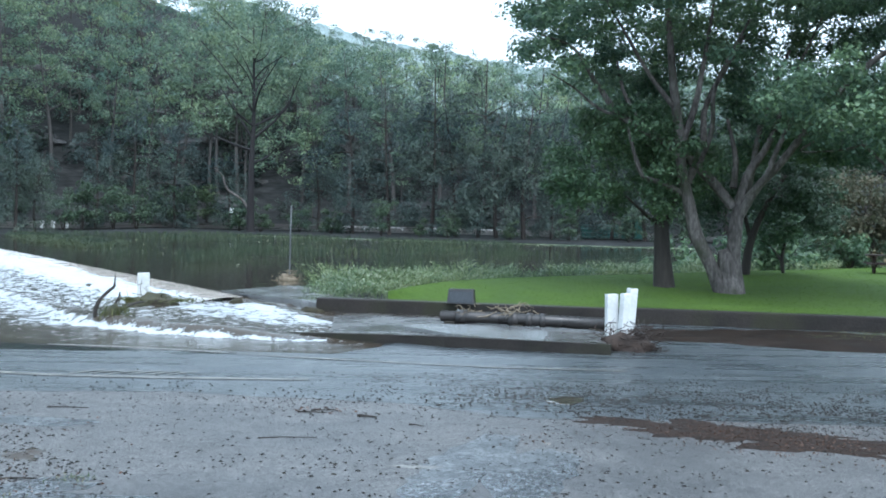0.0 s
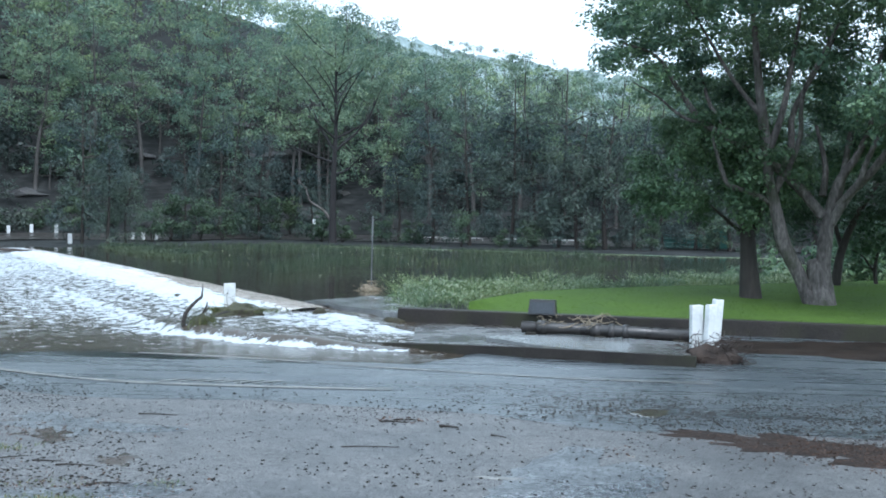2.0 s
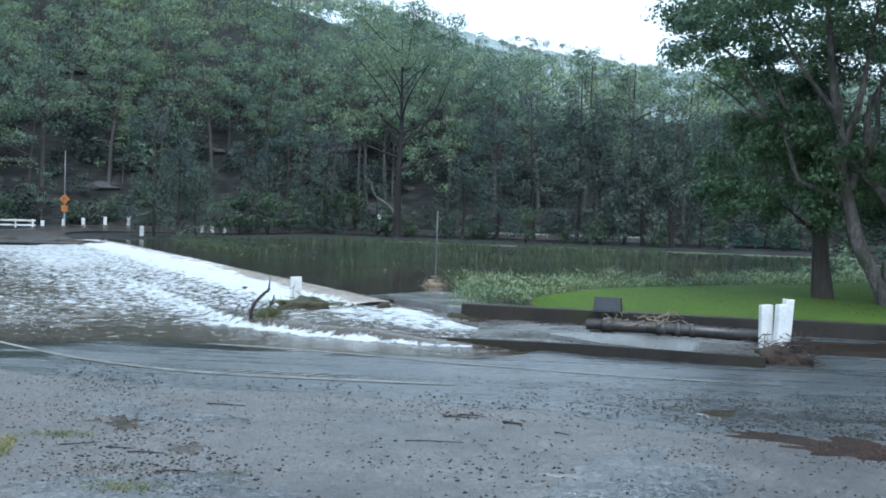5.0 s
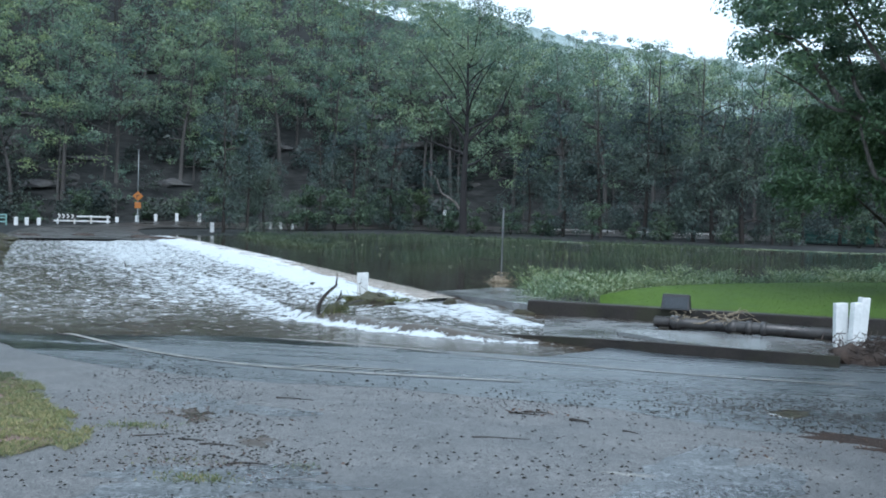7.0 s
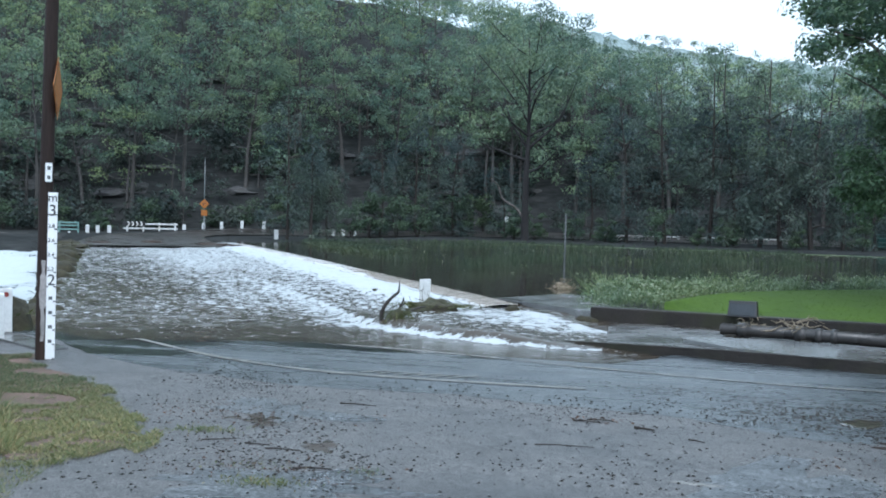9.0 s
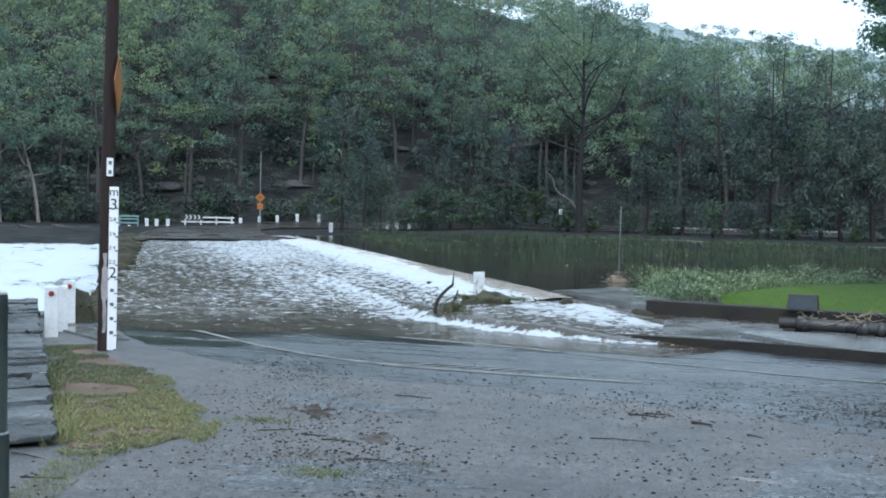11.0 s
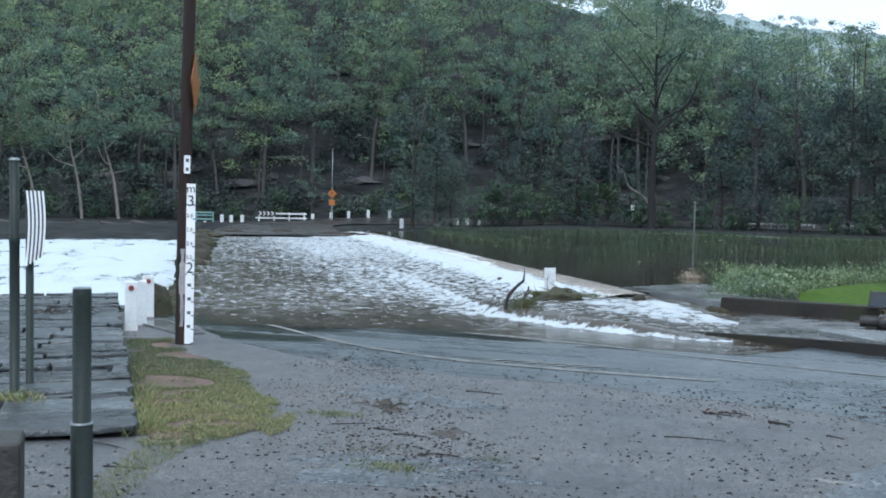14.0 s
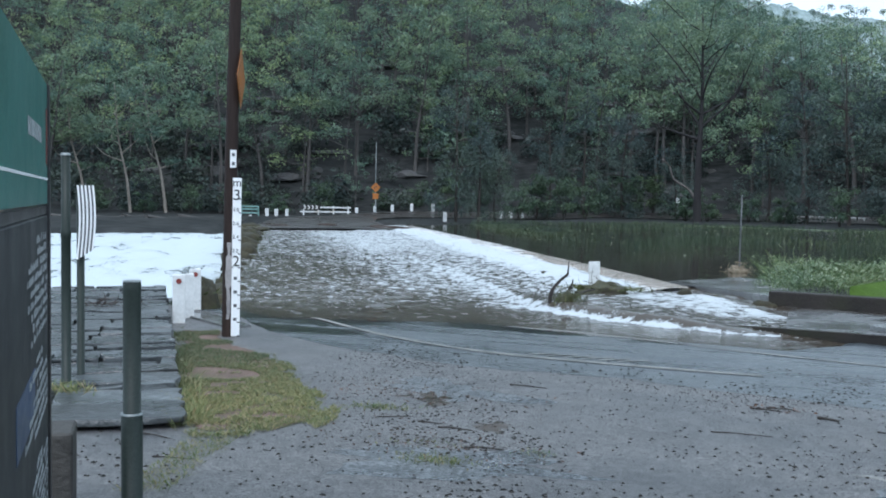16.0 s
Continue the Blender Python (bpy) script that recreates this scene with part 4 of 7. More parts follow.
def build_woodland():
    """The bush on the hill: one mass of trees that nobody could count."""
    trunks, crowns, tones, low, low_tones = [], [], [], [], []
    for gy in np.arange(60, 330, 6.4):
        for gx in np.arange(-230, 170, 6.4):
            x, y = gx + wood_rng.normal() * 2.0, gy + wood_rng.normal() * 2.0
            back = y - float(hill_foot(x))
            if back < (-6 if x < -58 else 2) or back > (165 if x < -22 else 84) or not in_view(x, y):
                continue
            turn, s = wood_rng.random() * 360, wood_rng.uniform(0.72, 1.1)
            tone = wood_rng.random()
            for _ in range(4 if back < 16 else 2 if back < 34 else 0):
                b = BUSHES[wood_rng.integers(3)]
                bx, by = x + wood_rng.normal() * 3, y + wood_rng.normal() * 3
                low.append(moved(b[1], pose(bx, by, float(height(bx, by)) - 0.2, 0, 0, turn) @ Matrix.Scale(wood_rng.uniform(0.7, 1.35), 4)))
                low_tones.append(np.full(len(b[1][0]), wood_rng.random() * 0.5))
            if back < 2 or (back > 50 and wood_rng.random() < (0.08 if x < -20 else 0.12)):
                continue
            which = wood_rng.integers(len(KINDS))
            wood, leaves = (PROTOS if back < 42 else LITE)[which]
            stretch = wood_rng.uniform(0.9, 1.12)
            ground = float(height(x, y)) - 0.3
            room = math.tan(radians(float(skyline(math.degrees(math.atan2(-x, y)))) + wood_rng.normal() * 0.25)) * math.hypot(x, y) + EYE - ground
            if room < 3.5:
                continue
            s = min(s, room / (KINDS[which][0] * stretch))
            m = pose(x, y, ground, 0, 0, turn) @ Matrix.Diagonal((max(s, 0.5), max(s, 0.5), s * stretch, 1))
            if 4 < back < 48 and wood_rng.random() < 0.75:
                small = LITE[wood_rng.integers(len(KINDS))]
                sx, sy = x + wood_rng.normal() * 3, y - 2 + wood_rng.normal() * 2
                sm = pose(sx, sy, float(height(sx, sy)) - 0.2, 0, 0, turn + 90) @ Matrix.Scale(wood_rng.uniform(0.32, 0.6), 4)
                trunks.append(moved(small[0], sm))
                crowns.append(moved(small[1], sm))
                tones.append(np.full(len(small[1][0]), wood_rng.random() * 0.8))
            if back < 60:
                trunks.append(moved(wood, m))
            crowns.append(moved(leaves, m))
            tones.append(np.full(len(leaves[0]), tone))
    for name, mats, groups, tone, label in (("woodland", (M_BARK_MID, M_LEAF_WOOD), (trunks, crowns), tones, "dense grey-green gum forest covering the steep hillside, haze put into its colour"),
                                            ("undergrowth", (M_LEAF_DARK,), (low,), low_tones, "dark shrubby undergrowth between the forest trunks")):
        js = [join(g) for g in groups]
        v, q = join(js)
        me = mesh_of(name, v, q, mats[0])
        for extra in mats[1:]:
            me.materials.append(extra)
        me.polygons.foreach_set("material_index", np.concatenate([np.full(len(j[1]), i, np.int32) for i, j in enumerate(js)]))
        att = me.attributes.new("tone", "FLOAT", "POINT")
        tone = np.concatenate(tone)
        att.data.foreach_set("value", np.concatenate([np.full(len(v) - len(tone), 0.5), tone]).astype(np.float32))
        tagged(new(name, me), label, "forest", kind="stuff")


build_woodland()


def at(x, y, turn=0.0, scale=1.0, sink=0.1, z=None):
    base = float(height(x, y)) - sink if z is None else z
    return pose(x, y, base, 0, 0, turn) @ Matrix.Scale(scale, 4)


def polar(az, d):
    """A place by its bearing (degrees to the left of the y axis) and distance."""
    return -d * math.sin(radians(az)), d * math.cos(radians(az))


# the tall dark gum on the far bank, with a dead limb at its foot
big = gum_parts(5, 23.0, 7.4, 15, 90, 0.3, base=0.44, bare=0.46, rise=(0.1, 0.22), lean=0.012, sides=10, size=(0.1, 0.2), per=3, stout=0.5)
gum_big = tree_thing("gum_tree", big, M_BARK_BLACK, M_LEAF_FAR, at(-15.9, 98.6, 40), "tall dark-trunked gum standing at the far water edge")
limb = smooth_line([(0.0, 0, 2.0), (-0.9, 0, 3.3), (-2.4, 0.2, 4.3), (-2.9, 0.3, 5.6), (-3.7, 0.2, 6.4)], 4)
part("dead_limb", tube(limb, np.linspace(0.17, 0.04, len(limb)), 6), M_BARK, gum_big, "bare grey dead limb", True).matrix_basis = pose(0, 0, 0, 0, 0, -40)

sheoaks = [tree_thing("sheoak", sheoak_parts(21 + k, tall, spread, 84, 0.42), M_BARK_DARK, M_LEAF_SHE, at(*polar(az, d), 70 * k), "drooping grey-green sheoak at the water edge", group="sheoaks along the far bank")
           for k, (tall, spread, az, d) in enumerate([(16, 3.4, 3.4, 101), (18, 3.8, -1.2, 98), (13, 3.4, -5.0, 93)])]
for k, (az, d, s, which) in enumerate([(1.2, 99, 0.95, 1), (-2.6, 97, 1.0, 0), (-3.9, 96, 1.05, 1), (-6.6, 92, 1.05, 2), (-8.2, 93, 0.9, 0), (-9.8, 97, 0.85, 1), (-11.6, 99, 0.9, 2),
                                       (-13.5, 97, 1.0, 1), (-15.6, 94, 1.0, 0), (-18, 92, 1.05, 2), (-20.5, 90, 1.0, 1), (-23, 88, 1.1, 0), (-25.5, 86, 1.0, 1), (-28, 86, 1.1, 2), (5.4, 108, 0.8, 2),
                                       (21.6, 90, 0.72, 2), (22.9, 92, 0.8, 1), (20.6, 94, 0.62, 2), (13.3, 112, 0.85, 0), (15.6, 116, 0.9, 1), (10.4, 114, 0.7, 2), (17.6, 112, 0.75, 0)]):
    copy_thing(sheoaks[which], at(*polar(az, d), 50 * k, s))

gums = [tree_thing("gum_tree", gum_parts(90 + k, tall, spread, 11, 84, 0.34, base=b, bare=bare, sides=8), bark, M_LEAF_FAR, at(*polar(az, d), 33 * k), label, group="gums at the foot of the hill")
        for k, (tall, spread, b, bare, az, d, bark, label) in enumerate([
            (20, 5.0, 0.3, 0.45, 25.3, 127, M_BARK_MID, "grey-barked gum with a spreading crown below the hill"),
            (23, 4.6, 0.32, 0.42, 9.9, 126, M_BARK_MID, "grey-barked gum with a spreading crown below the hill"),
            (17, 4.4, 0.22, 0.45, 41.2, 121, M_BARK_PALE, "slender pale-trunked gum by the river bank")])]
for k, (az, d, s, which) in enumerate([(39.3, 122, 1.05, 2), (43.5, 123, 0.95, 2), (45.6, 121, 1.0, 0), (47.8, 122, 1.0, 2), (36.4, 124, 1.0, 1), (34.0, 126, 0.95, 0), (31.5, 127, 1.0, 1), (28.7, 128, 1.05, 0), (50.5, 122, 1.1, 1),
                                       (7.4, 138, 1.0, 0), (8.2, 140, 1.0, 1), (6.7, 141, 1.0, 0), (22.4, 131, 0.95, 1), (19.8, 130, 1.0, 0), (16.8, 128, 0.9, 1), (13.0, 127, 1.0, 0), (11.0, 126, 0.92, 1), (6.3, 124, 0.95, 0), (3.6, 122, 0.95, 1), (1.0, 121, 1.0, 0), (-1.6, 120, 0.95, 1),
                                       (-4.2, 117, 0.9, 0), (-7.2, 115, 0.9, 1), (-10.3, 114, 0.85, 0), (-13.2, 112, 0.9, 1), (-16.8, 110, 0.9, 0), (-20.2, 106, 0.9, 1), (-24.0, 104, 0.95, 0), (-27.5, 102, 1.0, 1)]):
    copy_thing(gums[which], at(*polar(az, d), 47 * k, s))

ridge_gums = [(6.1, 190, 11.5, 0), (5.0, 196, 11.0, 1), (3.0, 184, 11.1, 2), (1.9, 190, 10.5, 0), (0.9, 180, 10.9, 1), (-0.6, 176, 10.7, 2), (-1.5, 172, 10.3, 0), (-5.1, 170, 9.6, 1), (4.0, 186, 10.4, 2), (7.6, 195, 11.9, 1)]
umbrellas = [gum_parts(300 + k, 20, 5.4, 10, 80, 0.36, base=0.34, bare=0.55, rise=(0.06, 0.12), sides=6, size=(0.17, 0.28), stout=0.6) for k in range(3)]
for k, (az, d, top, which) in enumerate(ridge_gums):
    x, y = polar(az, d)
    tall = d * math.tan(radians(top - 0.15)) + EYE - float(height(x, y))
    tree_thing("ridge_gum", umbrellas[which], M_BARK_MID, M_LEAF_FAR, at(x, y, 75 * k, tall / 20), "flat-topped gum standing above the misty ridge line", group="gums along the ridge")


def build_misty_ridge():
    """The next ridge, far off, closing the view above the trees; rain mist is painted into its colour."""
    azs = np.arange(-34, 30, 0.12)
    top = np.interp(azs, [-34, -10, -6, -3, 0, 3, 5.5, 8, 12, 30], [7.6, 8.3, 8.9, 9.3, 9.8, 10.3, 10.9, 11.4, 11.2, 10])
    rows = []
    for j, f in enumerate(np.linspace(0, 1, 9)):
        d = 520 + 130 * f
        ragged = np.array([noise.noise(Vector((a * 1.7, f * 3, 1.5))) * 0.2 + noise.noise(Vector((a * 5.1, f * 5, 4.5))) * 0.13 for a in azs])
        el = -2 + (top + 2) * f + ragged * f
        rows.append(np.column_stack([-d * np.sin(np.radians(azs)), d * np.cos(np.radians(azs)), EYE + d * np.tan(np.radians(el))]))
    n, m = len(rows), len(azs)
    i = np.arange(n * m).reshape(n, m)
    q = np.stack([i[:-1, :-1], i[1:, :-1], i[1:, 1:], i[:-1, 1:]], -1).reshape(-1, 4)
    tagged(part("backdrop", (np.vstack(rows), q[:, ::-1]), M_MIST, None, smooth=True), "far wooded ridge painted pale as if in rain mist", "backdrop", kind="structure")


build_misty_ridge()

shrubs = [tree_thing("shrub", shrub_parts(110 + k, tall, sp, 60, 0.3), M_BARK_DARK, M_LEAF_SHRUB, at(*polar(az, d)), "rounded green shrub on the far bank", "shrub", "shrubs on the far bank")
          for k, (tall, sp, az, d) in enumerate([(4.2, 2.4, 15.4, 106), (5.2, 2.2, 12.8, 112), (3.2, 1.8, 9.8, 104)])]
for k, (az, d, s, which) in enumerate([(16.6, 107, 1.0, 1), (8.6, 103, 0.8, 2), (1.7, 91, 0.75, 1), (6.4, 103, 0.7, 0), (4.6, 100, 0.7, 2), (-0.6, 94, 0.5, 2), (19.2, 106, 0.9, 0), (18.2, 110, 1.1, 1), (25.0, 121, 0.8, 0), (27.2, 120, 0.7, 2),
                                       (14.3, 118, 1.1, 0), (11.6, 118, 1.0, 1), (30.5, 118, 0.8, 1), (33, 116, 0.7, 2), (35.5, 117, 0.8, 0), (38, 118, 0.75, 1), (40.5, 119, 0.7, 2), (43, 120, 0.8, 0), (46, 120, 0.75, 1), (23.2, 118, 0.9, 1),
                                       (20.8, 126, 0.9, 0), (21.5, 123, 0.7, 2), (22.4, 127, 1.0, 1), (23.3, 124, 0.8, 0), (24.2, 128, 1.0, 1), (22.0, 131, 1.1, 0), (23.4, 132, 1.1, 2), (24.6, 133, 1.2, 1), (-2.2, 92, 0.55, 0), (-5.8, 90, 0.5, 2), (-9.2, 88, 0.6, 1), (-12.6, 90, 0.7, 0), (-16, 90, 0.7, 1)]):
    copy_thing(shrubs[which], at(*polar(az, d), 61 * k, s))


# ---- the fig on the lawn ----
def limb_from(rows, px, x0, y0):
    """A limb from rows of across, up, depth and radius."""
    p = smooth_line([((a - x0) * px - (y0 - b) * px * 0.022, d, (y0 - b) * px) for a, b, d, r in rows], 4)
    rad = np.interp(np.linspace(0, len(rows) - 1, len(p)), range(len(rows)), [r for *_, r in rows])
    return tube(p, rad, 9, True)


def build_fig():
    rng = np.random.default_rng(3)
    px, x0, y0 = 0.0148, 1295, 513
    limbs = [
        [(1284, 522, 0, 0.22), (1262, 470, 0, 0.16), (1238, 420, -0.1, 0.165), (1226, 370, -0.1, 0.145), (1213, 310, -0.2, 0.13), (1208, 250, -0.2, 0.13), (1198, 160, -0.3, 0.1), (1190, 60, -0.3, 0.07), (1180, -60, -0.2, 0.04)],
        [(1304, 522, 0.1, 0.22), (1298, 460, 0.2, 0.165), (1300, 410, 0.2, 0.17), (1308, 360, 0.3, 0.14), (1322, 310, 0.3, 0.11), (1352, 262, 0.4, 0.08), (1378, 190, 0.6, 0.05)],
        [(1306, 385, 0.2, 0.11), (1335, 335, 0, 0.1), (1370, 296, -0.2, 0.09), (1430, 215, -0.6, 0.085), (1490, 150, -0.9, 0.07), (1570, 95, -1.2, 0.05), (1660, 50, -1.5, 0.03)],
        [(1300, 400, 0.2, 0.11), (1318, 345, 0.5, 0.09), (1330, 290, 0.8, 0.08), (1345, 210, 1.2, 0.07), (1390, 90, 1.6, 0.04)],
        [(1296, 368, 0.3, 0.12), (1262, 325, 0.2, 0.12), (1215, 280, 0, 0.11), (1160, 245, -0.2, 0.1), (1110, 215, -0.4, 0.08), (1070, 160, -0.6, 0.06), (1035, 105, -0.8, 0.04), (975, 80, -1.0, 0.02)],
        [(1220, 350, -0.1, 0.09), (1180, 330, -0.3, 0.07), (1150, 318, -0.4, 0.06), (1138, 290, -0.5, 0.05), (1124, 235, -0.6, 0.025)],
        [(1210, 270, -0.2, 0.1), (1232, 200, 0.1, 0.08), (1245, 130, 0.3, 0.06), (1262, 20, 0.5, 0.03)],
        [(1222, 330, -0.1, 0.1), (1245, 260, 0.4, 0.09), (1250, 190, 0.8, 0.07), (1300, 90, 1.2, 0.05), (1345, 0, 1.4, 0.03)],
        [(1296, 335, 0.4, 0.09), (1300, 285, 0.6, 0.07), (1286, 215, 0.8, 0.04)],
        [(1205, 210, -0.2, 0.07), (1160, 150, -0.7, 0.05), (1120, 80, -1.2, 0.03), (1080, 10, -1.6, 0.02)],
        [(1165, 248, -0.2, 0.06), (1115, 180, 0.4, 0.05), (1095, 110, 0.9, 0.03)],
        [(1440, 235, -0.6, 0.05), (1485, 262, -0.8, 0.04), (1530, 310, -1.0, 0.03), (1572, 365, -1.1, 0.015)],
        [(1420, 262, -0.5, 0.03), (1400, 278, -0.7, 0.025), (1460, 276, -0.8, 0.018), (1510, 262, -0.9, 0.012)],
        [(1318, 352, 0.1, 0.08), (1348, 318, -0.3, 0.075), (1362, 280, -0.5, 0.06), (1400, 190, -1.0, 0.04)],
        [(1240, 300, 0, 0.07), (1262, 240, -0.4, 0.06), (1268, 170, -0.8, 0.045), (1320, 70, -1.2, 0.025)],
        [(1120, 220, -0.4, 0.05), (1075, 205, -0.6, 0.04), (1040, 175, -0.9, 0.025), (1000, 150, -1.1, 0.015)],
        [(1375, 195, 0.6, 0.05), (1405, 120, 0.9, 0.04), (1440, 40, 1.2, 0.025)],
    ]
    wood = [limb_from([(a, b, d, 1.05 * r) for a, b, d, r in rows], px, x0, y0) for rows in limbs]
    wood.append(limb_from([(1294, 528, 0.05, 0.4), (1292, 505, 0.06, 0.3), (1288, 480, 0.08, 0.24), (1284, 455, 0.1, 0.2), (1280, 440, 0.1, 0.12)], px, x0, y0))
    heads, rads = [], []

    def add(a, b, d, r):
        heads.append(((a - x0) * px - (y0 - b) * px * 0.022, d, (y0 - b) * px))
        rads.append(r)

    floor_px = lambda a: np.interp(a, [890, 940, 1010, 1070, 1140, 1250, 1320, 1370, 1480, 1560, 1720], [120, 150, 150, 195, 110, 105, 215, 265, 300, 300, 230])
    made = 0
    while made < 760:
        a, b = rng.uniform(935, 1760), rng.uniform(-120, 300)
        d = rng.uniform(-5.0, 5.0)
        top = -190 + 250 * ((a - 1310) / 430) ** 2
        if b > floor_px(a) - 10 or b < top:
            continue
        edge = min((a - 885) / 90, 1)
        if abs(d) > 4.6 * math.sqrt(max(0.05, 1 - ((a - 1310) / 450) ** 2)) * max(edge, 0.3):
            continue
        if (a - 1370) ** 2 + (b - 100) ** 2 < 44 ** 2 or (a - 1535) ** 2 + (b - 130) ** 2 < 34 ** 2 or (a - 1440) ** 2 + (b - 105) ** 2 < 34 ** 2:
            continue
        if d < 0.3 and b > 70 and not (a < 1075 or (a > 1320 and b > 165) or a > 1540) and rng.random() < 0.9:
            continue
        add(a, b, d, rng.uniform(0.34, 0.64))
        made += 1
    for a, b, d in ((1345, 225, -1.5), (1390, 250, -1.8), (1370, 190, -1.0), (1440, 265, -1.6), (1500, 250, -1.8), (1540, 230, -1.5), (1520, 285, -1.2), (1350, 260, 1.5), (1420, 230, -2.0),
                    (950, 98, -0.8), (952, 122, -1.0), (968, 60, -0.9), (965, 40, -0.5), (1000, 20, -1.2), (985, 112, -1.5), (1030, 130, -1.2), (1050, 60, -1.8)):
        add(a, b, d, 0.5)
    for _ in range(190):
        a, b = rng.uniform(1320, 1760), rng.uniform(-170, 290)
        if (a - 1370) ** 2 + (b - 100) ** 2 > 30 ** 2 and (a - 1535) ** 2 + (b - 130) ** 2 > 26 ** 2 and b > -190 + 250 * ((a - 1310) / 430) ** 2:
            add(a, b, rng.uniform(0.4, 4.2), rng.uniform(0.36, 0.62))
    for _ in range(110):
        add(rng.uniform(1050, 1330), rng.uniform(30, 290), rng.uniform(1.8, 4.6), rng.uniform(0.4, 0.65))
    leaves = crown_of(rng, heads, rads, 165, 0.115, 0.62, 0.62, 0.15, loose=0.5, inner=0.2)
    az = -math.degrees(math.atan2(8.04, 24.39))
    tree_thing("fig_tree", (join(wood), leaves), M_BARK, M_LEAF_FIG, pose(8.04, 24.39, float(lawn_z(8.04, 24.39)), 0, 0, az), "broad old fig with forked grey trunks on the lawn")


build_fig()


def lawn_tree(name, x, y, px, x0, y0, limbs, blobs, sprays, leaf, bark, leafmat, label, seed, z=None):
    rng = np.random.default_rng(seed)
    wood = [limb_from(r, px, x0, y0) for r in limbs]
    heads, rads = [], []
    for ca, cb, ra, rb, dep, n in blobs:
        for _ in range(n):
            t, s = rng.random() * 6.28, rng.random() ** 0.5
            heads.append(((ca + ra * s * math.cos(t) - x0) * px, rng.uniform(-dep, dep), (y0 - cb - rb * s * math.sin(t)) * px))
            rads.append(rng.uniform(0.3, 0.55) * px / 0.0152)
    az = -math.degrees(math.atan2(x, y))
    return tree_thing(name, (join(wood), crown_of(rng, heads, rads, sprays, leaf, 0.7, 0.5, 0.6, inner=0.25)), bark, leafmat,
                      pose(x, y, float(lawn_z(x, y)) if z is None else z, 0, 0, az), label)


lawn_tree("lawn_tree", 6.65, 25.61, 0.0152, 1175, 505,
          [[(1176, 515, 0, 0.3), (1172, 450, 0, 0.22), (1170, 400, 0, 0.19), (1158, 340, 0.1, 0.14), (1150, 280, 0.1, 0.1), (1140, 215, 0, 0.05)],
           [(1172, 410, 0, 0.13), (1192, 350, 0.3, 0.1), (1200, 270, 0.5, 0.05)],
           [(1166, 400, 0, 0.06), (1140, 378, -0.4, 0.04), (1112, 352, -0.8, 0.02)]],
          [(1080, 285, 105, 90, 1.9, 52), (1120, 240, 70, 50, 1.6, 20), (1190, 300, 70, 90, 1.5, 26), (1010, 330, 40, 45, 1.0, 9)], 260, 0.11, M_BARK_DARK, M_LEAF_TREE,
          "dark-trunked leafy tree standing beside the fig", 31)
lawn_tree("lawn_tree", 11.9, 31.2, 0.019, 1390, 490,
          [[(1330, 500, 0, 0.16), (1338, 440, 0, 0.13), (1360, 380, 0, 0.1), (1395, 320, 0, 0.05)], [(1340, 430, 0, 0.08), (1320, 360, 0.3, 0.05), (1290, 310, 0.4, 0.03)]],
          [(1390, 330, 80, 72, 1.8, 42), (1250, 350, 70, 60, 1.8, 30), (1440, 385, 45, 30, 1.0, 12), (1320, 300, 60, 50, 1.6, 16)], 190, 0.14, M_BARK_DARK, M_LEAF_SHRUB,
          "dense dark-leaved tree behind the fig", 32)
lawn_tree("sapling", 12.6, 33.0, 0.0203, 1390, 488,
          [[(1392, 496, 0, 0.07), (1390, 460, 0, 0.06), (1398, 425, 0, 0.04), (1402, 405, 0, 0.02)], [(1390, 470, 0, 0.05), (1372, 445, 0.1, 0.03), (1352, 432, 0.2, 0.015)]],
          [(1370, 420, 50, 22, 0.8, 16), (1410, 412, 40, 20, 0.7, 10)], 60, 0.2, M_BARK_DARK, M_LEAF_TREE, "small forked sapling among the bank plants", 33)
lawn_tree("autumn_tree", 20.5, 43.5, 0.0277, 1520, 470,
          [[(1530, 480, 0, 0.16), (1525, 420, 0, 0.12), (1515, 360, 0, 0.06)]],
          [(1505, 360, 75, 55, 2.2, 40), (1520, 415, 70, 35, 2.0, 20), (1590, 370, 60, 70, 2.0, 26)], 140, 0.2, M_BARK_DARK, M_LEAF_RUST, "rusty-leaved tree beyond the lawn", 34)

# bushes along the near bank behind the lawn
bank = [tree_thing("bank_shrub", shrub_parts(140 + k, tall, sp, 90, 0.22), M_BARK_DARK, M_LEAF_TREE, at(x, y), "leafy green shrub on the pond bank", "shrub", "shrubs on the pond bank")
        for k, (tall, sp, x, y) in enumerate([(2.0, 1.6, 10.5, 38.5), (2.8, 1.9, 15.5, 41.0), (1.6, 1.4, 13.5, 37.0)])]
for k, (x, y, s, which) in enumerate([(8.2, 37.2, 0.7, 2), (12.2, 40.2, 0.9, 0), (17.5, 43.5, 1.1, 1), (18.8, 41.5, 0.9, 2), (21.5, 46.5, 1.3, 1), (24, 47, 1.2, 0), (16.8, 46, 1.5, 1), (13.8, 44, 1.3, 1), (26.5, 50, 1.6, 1), (21, 50, 1.9, 1), (11.0, 43, 1.1, 2), (28.5, 46, 1.5, 0)]):
    copy_thing(bank[which], at(x, y, 40 * k, s))


# ---- reeds and grass ----
def scatter(rng, n, xr, yr, keep):
    pts = []
    while sum(len(p) for p in pts) < n:
        x, y = rng.uniform(*xr, 4000), rng.uniform(*yr, 4000)
        ok = keep(x, y)
        pts.append(np.column_stack([x[ok], y[ok]]))
    return np.vstack(pts)[:n]


def clumped(x, y, scale, cut):
    return np.array([noise.noise(Vector((a * scale, b * scale, 7.7))) for a, b in zip(x, y)]) > cut


